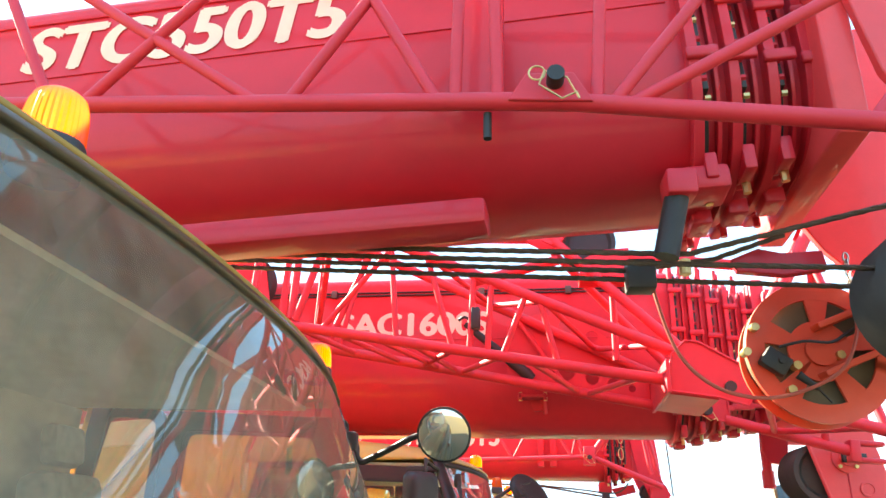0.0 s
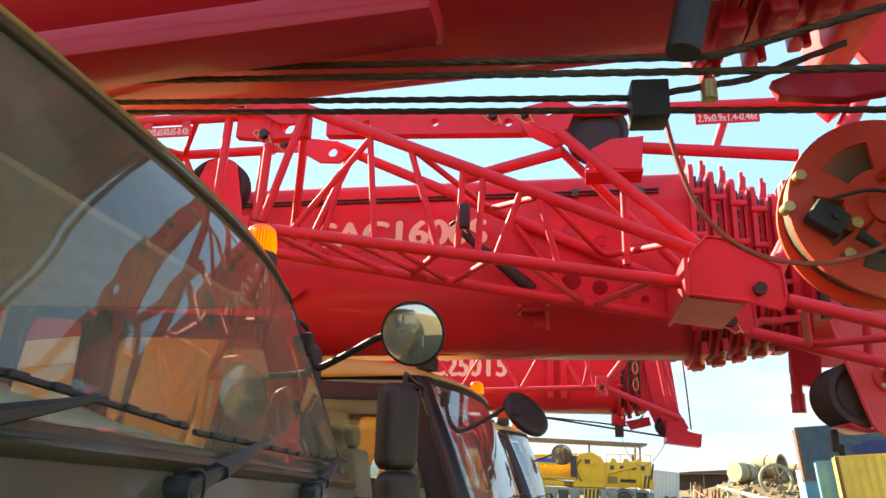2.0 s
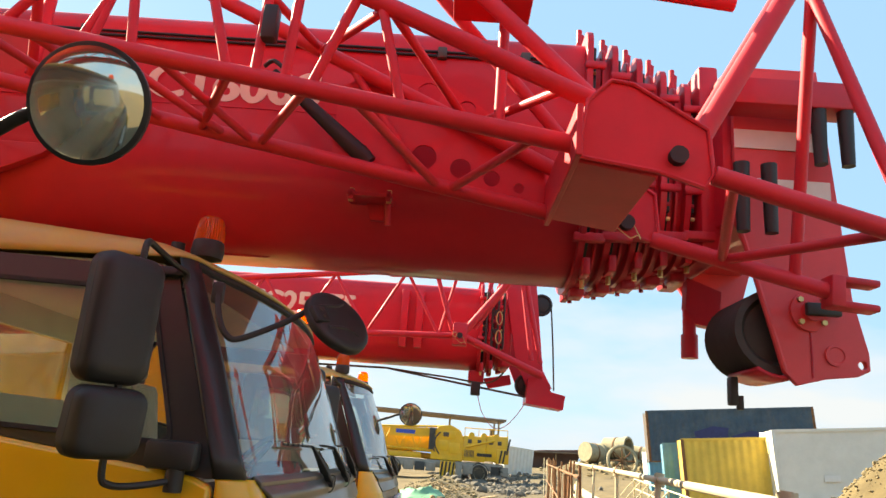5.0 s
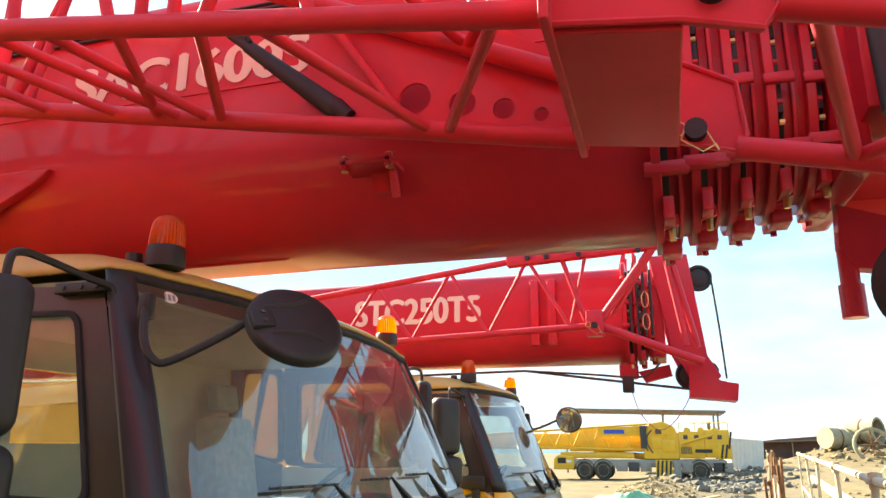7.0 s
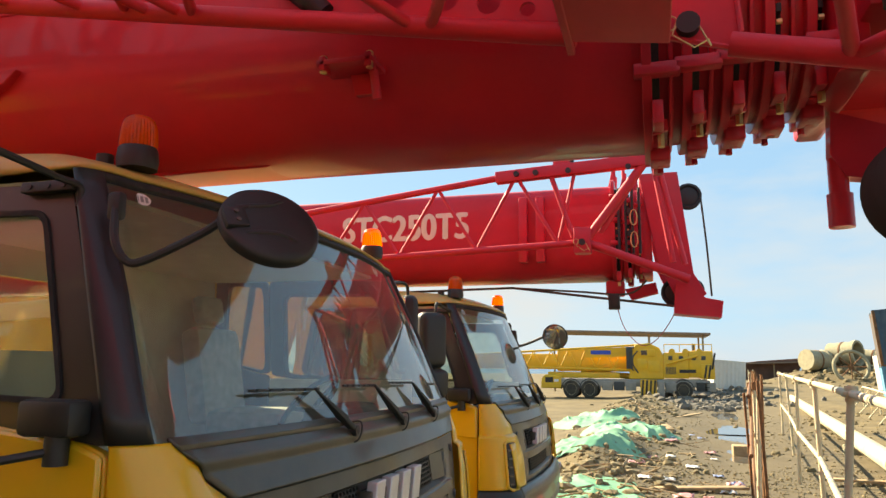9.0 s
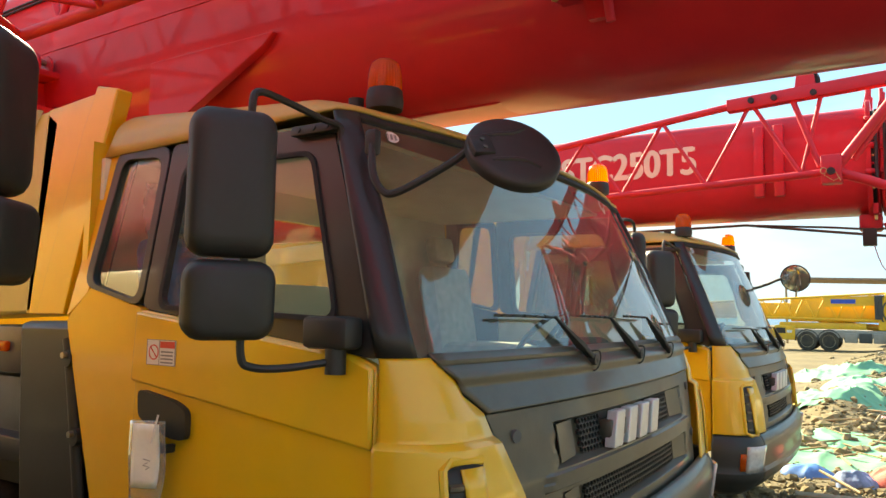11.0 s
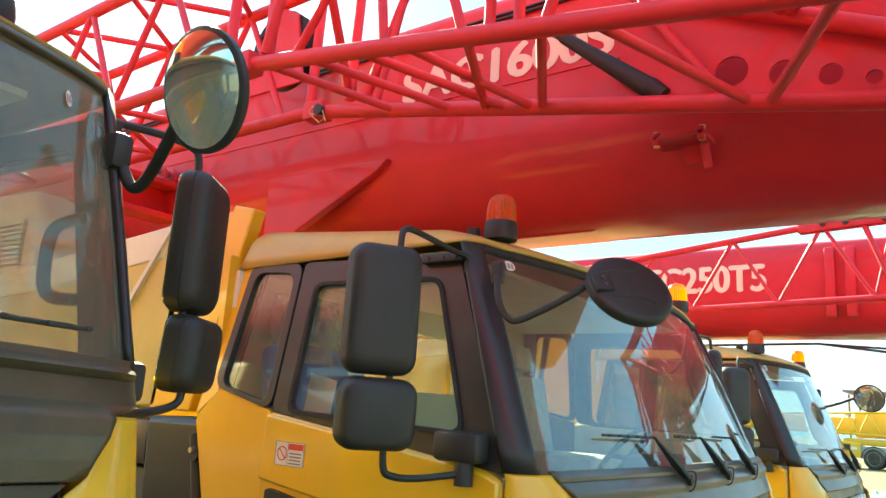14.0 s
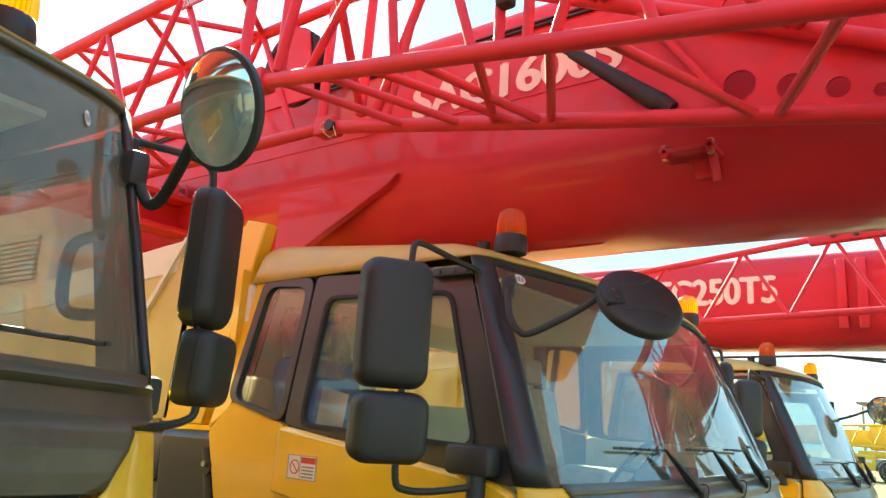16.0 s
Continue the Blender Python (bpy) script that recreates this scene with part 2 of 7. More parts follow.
def sweep(bm, pts, r, seg=10, closed=False):
    """A round rod through the points, with mitred bends."""
    pts = [Vector(p) for p in pts]
    n = len(pts)
    rings = []
    up = Vector((0.13, 0.21, 0.97))
    for i, p in enumerate(pts):
        d = (pts[min(i + 1, n - 1)] - pts[max(i - 1, 0)]).normalized()
        u = (up - d * up.dot(d))
        if u.length < 0.05:
            u = Vector((1, 0, 0)) - d * d.x
        u.normalize()
        up = u
        v = d.cross(u)
        rings.append([bm.verts.new(p + (u * math.cos(2 * math.pi * k / seg) + v * math.sin(2 * math.pi * k / seg)) * r) for k in range(seg)])
    for a, b in zip(rings, rings[1:]):
        for k in range(seg):
            bm.faces.new((a[k], a[(k + 1) % seg], b[(k + 1) % seg], b[k]))
    bm.faces.new(rings[0])
    bm.faces.new(rings[-1])
    return bm


def smooth_path(pts, n=6):
    """Points rounded through a Catmull-Rom curve."""
    pts = [Vector(p) for p in pts]
    out = []
    for i in range(len(pts) - 1):
        p0, p1, p2, p3 = pts[max(i - 1, 0)], pts[i], pts[i + 1], pts[min(i + 2, len(pts) - 1)]
        for k in range(n):
            t = k / n
            out.append(0.5 * ((2 * p1) + (p2 - p0) * t + (2 * p0 - 5 * p1 + 4 * p2 - p3) * t * t + (3 * p1 - p0 - 3 * p2 + p3) * t ** 3))
    out.append(pts[-1])
    return out


def block(bm, x0, x1, y0, y1, z0, z1, m=None, bevel=0.0, seg=2):
    mm = (m or Matrix()) @ Matrix.Translation(((x0 + x1) / 2, (y0 + y1) / 2, (z0 + z1) / 2)) @ Matrix.Diagonal((abs(x1 - x0), abs(y1 - y0), abs(z1 - z0), 1))
    r = bmesh.ops.create_cube(bm, size=1, matrix=mm)
    if bevel:
        es = list({e for v in r["verts"] for e in v.link_edges})
        bmesh.ops.bevel(bm, geom=es, offset=bevel, segments=seg, affect="EDGES", profile=0.5)
    return bm


def plate(bm, pts, axis, a, b):
    """A flat plate: an outline in the plane across the axis, from a to b along it. y: points are (x, z); x: (y, z); z: (x, y)."""
    put = {"y": lambda p, t: (p[0], t, p[1]), "x": lambda p, t: (t, p[0], p[1]), "z": lambda p, t: (p[0], p[1], t)}[axis]
    lo = [bm.verts.new(put(p, a)) for p in pts]
    hi = [bm.verts.new(put(p, b)) for p in pts]
    n = len(pts)
    bm.faces.new(lo)
    bm.faces.new(hi)
    for i in range(n):
        bm.faces.new((lo[i], lo[(i + 1) % n], hi[(i + 1) % n], hi[i]))
    return bm


def grid(bm, f, nu, nv):
    vs = [[bm.verts.new(f(i / nu, j / nv)) for j in range(nv + 1)] for i in range(nu + 1)]
    for i in range(nu):
        for j in range(nv):
            bm.faces.new((vs[i][j], vs[i + 1][j], vs[i + 1][j + 1], vs[i][j + 1]))
    return bm


def rounded(w, h, r, seg=5, cx=0, cy=0):
    pts = []
    for sx, sy, a0 in ((1, 1, 0), (-1, 1, 90), (-1, -1, 180), (1, -1, 270)):
        for k in range(seg + 1):
            a = radians(a0 + 90 * k / seg)
            pts.append((cx + sx * (w / 2 - r) + r * math.cos(a), cy + sy * (h / 2 - r) + r * math.sin(a)))
    return pts


def ring_plate(bm, outer, inner, axis, a, b):
    """A flat frame between two outlines of the same number of points."""
    put = {"y": lambda p, t: (p[0], t, p[1]), "x": lambda p, t: (t, p[0], p[1]), "z": lambda p, t: (p[0], p[1], t)}[axis]
    n = len(outer)
    L = [[bm.verts.new(put(p, t)) for p in o] for o in (outer, inner) for t in (a, b)]
    oa, ob_, ia, ib = L
    for i in range(n):
        j = (i + 1) % n
        bm.faces.new((oa[i], oa[j], ob_[j], ob_[i]))
        bm.faces.new((ia[i], ib[i], ib[j], ia[j]))
        bm.faces.new((oa[i], ia[i], ia[j], oa[j]))
        bm.faces.new((ob_[i], ob_[j], ib[j], ib[i]))
    return bm


def lathe(bm, prof, m=None, seg=20):
    """A turned body from (radius, height) pairs, about z."""
    m = m or Matrix()
    rings = [[bm.verts.new(m @ Vector((r * math.cos(2 * math.pi * k / seg), r * math.sin(2 * math.pi * k / seg), z))) for k in range(seg)] for r, z in prof]
    for a, b in zip(rings, rings[1:]):
        for k in range(seg):
            bm.faces.new((a[k], a[(k + 1) % seg], b[(k + 1) % seg], b[k]))
    bm.faces.new(rings[0])
    bm.faces.new(rings[-1])
    return bm


def lettering(text, height, width, material, parent, m, name="lettering", depth=0.0008, shear=0.0, label="", slim=0.0, bold=0.0):
    """Words from the built-in font as a mesh of the given height and width, lower left corner at m."""
    c = bpy.data.curves.new(name, "FONT")
    c.body, c.size, c.extrude, c.shear, c.offset = text, 1.0, 0.0, shear, slim
    ob = new(name, c)
    bpy.context.view_layer.update()
    me = bpy.data.meshes.new_from_object(ob.evaluated_get(bpy.context.evaluated_depsgraph_get()))
    bpy.data.objects.remove(ob)
    bpy.data.curves.remove(c)
    xs = [v.co.x for v in me.vertices]
    ys = [v.co.y for v in me.vertices]
    sx, sy = width / (max(xs) - min(xs)), height / (max(ys) - min(ys))
    bm = bmesh.new()
    bm.from_mesh(me)
    bpy.data.meshes.remove(me)
    x0, y0 = min(xs), min(ys)
    for v in bm.verts:
        v.co = Vector(((v.co.x - x0) * sx, (v.co.y - y0) * sy, 0))
    r = bmesh.ops.extrude_face_region(bm, geom=bm.faces[:])
    for v in r["geom"]:
        if isinstance(v, bmesh.types.BMVert):
            v.co.z += depth
    if bold:
        # thicker strokes: the same letters again, a little aside
        whole = bm.verts[:] + bm.edges[:] + bm.faces[:]
        for k, (dx, dy) in enumerate(((1, 0), (-1, 0), (0, 1), (0, -1))):
            d = bmesh.ops.duplicate(bm, geom=whole)
            for v in d["geom"]:
                if isinstance(v, bmesh.types.BMVert):
                    v.co += Vector((dx * bold, dy * bold * 0.6, 0.0003 * (k + 1)))
    bmesh.ops.transform(bm, matrix=m, verts=bm.verts)
    return part(name, bm, material, parent, label, smooth=False)

# ---- the truck crane's driving cab ----
def lerp_table(tab, z):
    if z <= tab[0][0]:
        return tab[0][1]
    for (a, va), (b, vb) in zip(tab, tab[1:]):
        if z <= b:
            return va + (vb - va) * (z - a) / (b - a)
    return tab[-1][1]


NOSE = [(0.35, 0.50), (0.8, 0.565), (1.05, 0.545), (1.28, 0.505), (1.38, 0.465), (1.46, 0.43), (1.59, 0.385), (1.9, 0.285), (2.28, 0.13), (2.36, 0.03)]
HALF = 1.29
FLAT = 0.0
SAG = 0.0
TAPER = 0.12
ARCH = 0.0


def half_width(z):
    return HALF - TAPER * max(0.0, z - 1.5) / 0.8


def arched(v):
    """How much higher the top edge of the windshield stands at v than at the pillars."""
    return ARCH * (1.0 if abs(v) <= 0.7 else max(0.0, 1 - ((abs(v) - 0.7) / 1.3) ** 1.6))


def shell(v, z, out=0.0):
    """A point of the cab's front outline: v from -1 to 1 across the front, to -2 and 2 round the corners to the doors."""
    w = half_width(z)
    uf = w - 0.19
    xs = 0.235 - 0.295 * max(0.0, z - 1.45) / 0.8
    flat = FLAT * min(1.0, max(0.0, (1.62 - z) / 0.22))
    fx = lerp_table(NOSE, z) - flat
    bow = lerp_table(((1.46, 0.08), (2.2, 0.14)), z) - flat
    if abs(v) <= 1:
        x, u = fx - bow * abs(v) ** 2.2, v * uf
        nx, ny = 1.0, 0.25 * v
    else:
        a = radians(90 * (2 - abs(v)))
        x1 = fx - bow
        x, u = xs + (x1 - xs) * math.sin(a), uf + (w - uf) * math.cos(a)
        nx, ny = math.sin(a), math.cos(a)
        if v < 0:
            u, ny = -u, -ny
    z += arched(v) * min(1.0, max(0.0, (z - 1.95) / 0.3))
    z += SAG * (1.45 - u) * min(1.0, max(0.0, (1.95 - z) / 0.37))
    return Vector((x + nx * out, u + ny * out, z))


SEAM = [(0.6, 0.80), (1.02, 0.83), (1.20, 0.90), (1.29, 0.93), (1.39, 1.03), (1.44, 1.22), (1.47, 1.30)]


SEAM_WIDE = [(0.6, 0.69), (1.0, 0.73), (1.22, 0.85), (1.34, 0.98), (1.43, 1.13), (1.47, 1.20)]


def front_panel(v0, v1, z0, z1, nu=24, nv=10, out=0.0):
    """A sheet of the front; the bounds may be numbers or functions of the height."""
    def f(s, t):
        z = z0 + (z1 - z0) * t
        a = v0(z) if callable(v0) else v0
        b = v1(z) if callable(v1) else v1
        o = out(a + (b - a) * s, z) if callable(out) else out
        return shell(a + (b - a) * s, z, o)
    return grid(bmesh.new(), f, nu, nv)


def round_poly(pts, r, seg=4):
    out = []
    n = len(pts)
    for i in range(n):
        p, a, b = Vector(pts[i]), Vector(pts[i - 1]), Vector(pts[(i + 1) % n])
        da, db = (a - p), (b - p)
        k = min(r, da.length * 0.45, db.length * 0.45)
        pa, pb = p + da.normalized() * k, p + db.normalized() * k
        for j in range(seg + 1):
            t = j / seg
            out.append(tuple(pa * (1 - t) ** 2 + p * 2 * t * (1 - t) + pb * t * t))
    return out


def lean(bm, side):
    for v in bm.verts:
        if v.co.z > 1.5:
            v.co.y -= side * TAPER * (v.co.z - 1.5) / 0.8
    return bm


def sided(bm, side):
    if side > 0:
        for v in bm.verts:
            v.co.y = -v.co.y
    return bm


def beacon(parent, x, y, z):
    bm = bmesh.new()
    lathe(bm, [(0.02, -0.03), (0.068, -0.03), (0.072, 0.0), (0.068, 0.04), (0.063, 0.048), (0.0, 0.048)], Matrix.Translation((x, y, z)), 24)
    tube(bm, (x - 0.13, y - 0.01, z - 0.03), (x - 0.13, y - 0.01, z + 0.03), 0.03)
    base = part("beacon", bm, BLACK, parent, "black beacon base on the cab roof")
    bm = bmesh.new()
    prof = [(0.062, 0.048), (0.063, 0.06), (0.061, 0.095), (0.057, 0.125), (0.050, 0.148), (0.037, 0.160), (0.017, 0.166), (0.0, 0.167)]
    lathe(bm, prof, Matrix.Translation((x, y, z)), 64)
    for v in bm.verts:
        dx, dy = v.co.x - x, v.co.y - y
        if math.hypot(dx, dy) > 0.042:
            k = 1 + 0.032 * (1 if round(math.atan2(dy, dx) / (2 * math.pi) * 64) % 2 else -1)
            v.co.x, v.co.y = x + dx * k, y + dy * k
    lens = part("lens", bm, AMBER, base, "ribbed amber beacon lens")
    lens.visible_shadow = False
    return base


def mirror_head(name, parent, c, w, h, d, yaw, tilt=0.0):
    """A rear-view mirror: a rounded housing, bulging on its back, and the glass."""
    m = Matrix.Translation(c) @ Matrix.Rotation(radians(yaw), 4, "Z") @ Matrix.Rotation(radians(tilt), 4, "Y")
    bm = bmesh.new()
    prev = None
    steps = [(0.0, 0.96), (0.10, 1.0), (0.44, 1.0), (0.455, 0.985), (0.47, 1.0), (0.62, 0.985), (0.76, 0.945), (0.87, 0.875), (0.95, 0.78), (1.0, 0.62)]
    for t, k in steps:
        pts = rounded(w * k, h * (1 - (1 - k) * 0.7), 0.055 * k, 6)
        ring = [bm.verts.new(m @ Vector((t * d, p[0], p[1]))) for p in pts]
        if prev:
            for i in range(len(ring)):
                bm.faces.new((prev[i], prev[(i + 1) % len(ring)], ring[(i + 1) % len(ring)], ring[i]))
        else:
            bm.faces.new(ring)
        prev = ring
    bm.faces.new(prev)
    ob = part(name, bm, BLACK, parent, "black plastic mirror housing")
    bm = bmesh.new()
    plate(bm, rounded(w * 0.9, h * 0.93, 0.035, 5), "x", -0.006, -0.002)
    bmesh.ops.transform(bm, matrix=m, verts=bm.verts)
    part("mirror_glass", bm, MIRROR, ob)
    return ob


def round_mirror(parent, c, back, r=0.135, reflect=False, arm=(0, 0, 0)):
    """A domed round mirror; back is the way that its housing points, arm a point on the side where its arm comes in."""
    c, back = Vector(c), Vector(back).normalized()
    side = Vector(arm) - c
    side = (side - back * side.dot(back)).normalized()
    up = back.cross(side)
    m = Matrix(((side.x, up.x, back.x, c.x), (side.y, up.y, back.y, c.y), (side.z, up.z, back.z, c.z), (0, 0, 0, 1)))
    bm = bmesh.new()
    if reflect:
        m = m @ Matrix.Diagonal((1, 1, 0.55, 1))
    lathe(bm, [(0.0, -0.012), (r * 0.93, -0.012), (r, -0.004), (r, 0.014), (r * 0.985, 0.024), (r * 0.93, 0.032), (r * 0.80, 0.038), (r * 0.45, 0.044), (0.0, 0.046)], m, 40)
    ob = part("round_mirror", bm, BLACK, parent, "round convex mirror in a black housing")
    if not reflect:
        bm = bmesh.new()
        block(bm, r * 0.50, r * 0.97, -r * 0.30, r * 0.22, 0.020, 0.050, m, 0.010)
        mount = part("mirror_mount", bm, BLACK, ob, "raised square mount on the mirror's back")
        for q in (-0.14, 0.08):
            part("screw", tube(bmesh.new(), m @ Vector((r * 0.72, r * q, 0.048)), m @ Vector((r * 0.72, r * q, 0.054)), 0.007, seg=10), GREY, mount)
        for sg in (-1, 1):
            pts = [m @ Vector((r * a, sg * r * b, z)) for a, b, z in ((0.62, 0.34, 0.034), (0.30, 0.36, 0.041), (-0.05, 0.40, 0.042), (-0.35, 0.56, 0.038))]
            part("housing_rib", sweep(bmesh.new(), smooth_path(pts, 4), 0.009, 8), BLACK, ob)
    bm = bmesh.new()
    lathe(bm, [(0.0, -0.045), (r * 0.35, -0.041), (r * 0.65, -0.030), (r * 0.85, -0.019), (r * 0.92, -0.013)], m, 32)
    part("mirror_glass", bm, MIRROR, ob, "convex mirror glass")
    return ob


def wiper(parent, pivot, end, blade_from, blade_to):
    """A wiper: a boss on the scuttle, a tapered arm, a thin hose and the blade lying low on the glass."""
    at = lambda q, o: shell(q[0] / (HALF - 0.19), q[1], o)
    a, mid = at(pivot, 0.04), at(end, 0.045)
    bm = bmesh.new()
    out = shell(0, pivot[1], 0.05) - shell(0, pivot[1], 0.0)
    tube(bm, a - out * 1.4, a + out * 0.3, 0.028, 0.022)
    m, ln = frame_of(a, a.lerp(mid, 0.34))
    block(bm, -0.017, 0.017, -0.010, 0.012, -0.015, ln, m, 0.006)
    m, ln = frame_of(a.lerp(mid, 0.30), mid)
    bmesh.ops.create_cone(bm, cap_ends=True, segments=6, radius1=0.027, radius2=0.007, depth=ln, matrix=m @ Matrix.Translation((0, 0, ln / 2)) @ Matrix.Diagonal((1, 0.7, 1, 1)))
    sweep(bm, smooth_path([a - out * 1.2 + Vector((0, 0.02, 0.02)), a + Vector((0.01, 0.03, 0.035)), a + Vector((0.015, 0.035, -0.01)), a + Vector((0, 0.015, -0.045)), a - out * 1.2 + Vector((0, 0, -0.04))], 5), 0.0035, 6)
    arm = part("wiper", bm, BLACK, parent, "black wiper arm")
    bm = bmesh.new()
    along = [at((blade_from[0] + (blade_to[0] - blade_from[0]) * k / 12, blade_from[1] + (blade_to[1] - blade_from[1]) * k / 12), 0.022) for k in range(13)]
    sweep(bm, along, 0.0055, 6)
    for k in range(1, 12, 2):
        m, ln = frame_of(along[k] + out * 0.10, along[k + 1] + out * 0.10)
        block(bm, -0.006, 0.006, -0.005, 0.006, 0, ln * 0.8, m, 0.002)
    part("blade", bm, BLACK, arm)
    return arm


def cab(crane, half=1.29, mirrors=(-1, 1), near_round=True, far_round=False, glass=None, lamps=None, inset=0.0, flat=0.0, mid=0.0, wide=1.0, wipers=(), sill=1.455, badge_ends=(-0.36, 0.28), sag=0.0, aside=0.0, taper=0.12, arch=0.0):
    """The whole driving cab as parts of the crane."""
    global HALF, FLAT, SAG, TAPER, ARCH
    HALF, FLAT, SAG, TAPER, ARCH = half, flat, sag, taper, arch
    before = set(crane.children)
    seam = lambda z: lerp_table(SEAM_WIDE, z) + min(1.0, max(0.0, (z - 1.47) / 0.02)) * 0.76 if inset else lerp_table(SEAM, z)
    post = 1.58 if inset else 1.47
    skin = DUSTY_GREY if inset else GREY
    gap, up1, up2, reach = (1.335, 0.095, 0.115, 0.84) if inset else (1.28, 0.0, 0.0, 0.70)
    # glass and pillars
    ws = part("windshield", front_panel(-post - 0.05, post + 0.05, sill, 2.29 if inset else 2.275, 40, 12, -0.004), glass or WSGLASS, crane, "large curved windshield with reflections and dust")
    ws.visible_shadow = False
    sv, sz = (1.10, 2.185) if inset else (-0.985, 2.228)
    bm = grid(bmesh.new(), lambda a, b: shell(sv + 0.028 * a * math.cos(2 * math.pi * b), sz + 0.021 * a * math.sin(2 * math.pi * b), 0.002), 3, 20)
    part("sticker", bm, WHITE, ws, "small oval white sticker with unreadable print")
    for n in range(3):
        v0 = sv - 0.022 + 0.015 * n
        part("print_bar", grid(bmesh.new(), lambda a, b: shell(v0 + 0.010 * a, sz - 0.011 + 0.022 * b, 0.0035), 1, 1), INK, ws)
    for sg in (-1, 1):
        grab = [(0.08, 0.08, 1.72), (-0.01, 0.10, 1.735), (-0.04, 0.10, 1.82), (-0.02, 0.10, 1.90), (0.06, 0.08, 1.925)] if inset else [(0.08, 0.13, 1.64), (0.03, 0.20, 1.66), (-0.03, 0.21, 1.86), (-0.06, 0.21, 2.00), (-0.05, 0.16, 2.05)]
        bm = sweep(bmesh.new(), smooth_path([(x, sg * (HALF - y), z) for x, y, z in grab], 5), 0.016, 8)
        part("grab_handle", bm, BLACK, crane, "black grab handle inside the pillar")
    for s in (-1, 1):
        part("pillar", front_panel(post * s, 2.02 * s, max(1.462, sill if inset else 0), 2.286, 10, 10, 0.006), TRIM, crane, "glossy black windshield pillar", solid=0.02)
    part("windshield_header", front_panel(-1.99, 1.99, 2.268 if inset else 2.262, 2.286, 80, 3, -0.001), skin if inset else RUBBER, crane, solid=0.02)
    # front panels
    def hood_out(v, z):
        if inset:
            ledge = min(1.0, max(0.0, (1.485 - z) / 0.028), max(0.0, (z - 1.345) / 0.08))
            flush = min(1.0, max(0.0, (1.85 - abs(v)) / 0.6))
            return 0.006 + 0.030 * ledge * flush + 0.022 * flush * max(0.0, 1 - abs(z - sill + 0.010) / 0.014)
        c = sill - 0.05
        return 0.006 + 0.02 * max(0.0, 1 - abs(z - c) / 0.035) + 0.012 * max(0.0, 1 - abs(z - sill + 0.004) / 0.014)
    part("scuttle_panel", front_panel(lambda z: -seam(z), seam, gap + 0.005, sill + 0.02, 60, 90 if inset else 26, hood_out), skin, crane, "dark grey panel under the windshield", solid=0.012)

    def slot(v, z):
        u = abs(v * (HALF - 0.19) - mid) / wide
        d = 0.0
        for z0, z1, w in ((1.06 + up1, 1.215 + up1, reach), (0.845 + up2, 0.975 + up2, reach)):
            if z0 <= z <= z1 and u <= w:
                k = min(1.0, (z - z0) / 0.012, (z1 - z) / 0.012, (w - u) / 0.03)
                d = -0.05 * k
        if 0.99 + up2 < z < 1.05 + up1 and u < reach + 0.08:
            d += 0.012
        return d
    part("front_grille_panel", front_panel(lambda z: -seam(z), seam, 0.74, gap, 72, 80, slot), skin, crane, "dark grey plastic grille panel", solid=0.0)
    for z0, z1 in ((1.066 + up1, 1.21 + up1), (0.85 + up2, 0.97 + up2)):
        bm = bmesh.new()
        r = 0.0145
        for row in range(int((z1 - z0) / (1.5 * r)) + 1):
            for col in range(-32, 33):
                u, z = (col + 0.5 * (row % 2)) * 1.732 * r, z0 + r + row * 1.5 * r
                if abs(u) > 0.50 or z + r > z1 + 0.01 or (z0 > 1 and badge_ends[0] - 0.01 < mid + wide * u < badge_ends[1] - 0.04):
                    continue
                rings = []
                for rr, o in ((r, -0.030), (r * 0.78, -0.030), (r * 0.78, -0.046)):
                    rings.append([bm.verts.new(shell((mid + wide * (u + rr * math.sin(a * math.pi / 3))) / (HALF - 0.19), z + rr * math.cos(a * math.pi / 3), o)) for a in range(6)])
                for ra, rb in zip(rings, rings[1:]):
                    for a in range(6):
                        bm.faces.new((ra[a], ra[(a + 1) % 6], rb[(a + 1) % 6], rb[a]))
        tagged(part("grille_mesh", bm, BLACK, crane), "black honeycomb grille mesh", kind="stuff")
        for sgn in (-1, 1):
            e0, e1 = (mid + wide * sgn * 0.535) / (HALF - 0.19), (mid + wide * sgn * (reach - 0.02)) / (HALF - 0.19)
            part("grille_blank", grid(bmesh.new(), lambda i, j: shell(e0 + (e1 - e0) * i, z0 + 0.006 + (z1 - z0 - 0.012) * j, -0.038 + 0.030 * i), 6, 3), GREY, crane, "plain grey end of the grille slot", smooth=False, solid=0.004)
    # brand badge as plain slanted bars
    bx = shell(mid / (HALF - 0.19), 1.13).x
    bm = bmesh.new()
    block(bm, -0.05, 0.008, badge_ends[0] + 0.01, badge_ends[1] - 0.03, 1.095 + up1, 1.175 + up1, Matrix.Translation((bx, 0, shell(mid / (HALF - 0.19), 1.13).z - 1.13)), 0.01)
    badge = part("badge", bm, GREY, crane, "badge base with four plain silver bars")
    for n in range(4):
        bm = bmesh.new()
        b0, b1 = badge_ends
        pitch = (b1 - b0) / 4
        y0 = b0 + n * pitch
        xx = shell((y0 + 0.07) / (HALF - 0.19), 1.13).x
        plate(bm, [(y0, 1.065 + up1), (y0 + 0.62 * pitch, 1.065 + up1), (y0 + 0.86 * pitch, 1.21 + up1), (y0 + 0.24 * pitch, 1.21 + up1)], "x", xx - 0.02, xx + 0.028)
        for v in bm.verts:
            v.co.z += shell(v.co.y / (HALF - 0.19), 1.13).z - 1.13
        part("badge_bar", bm, SILVER, badge, "plain silver bar", bevel=0.006)
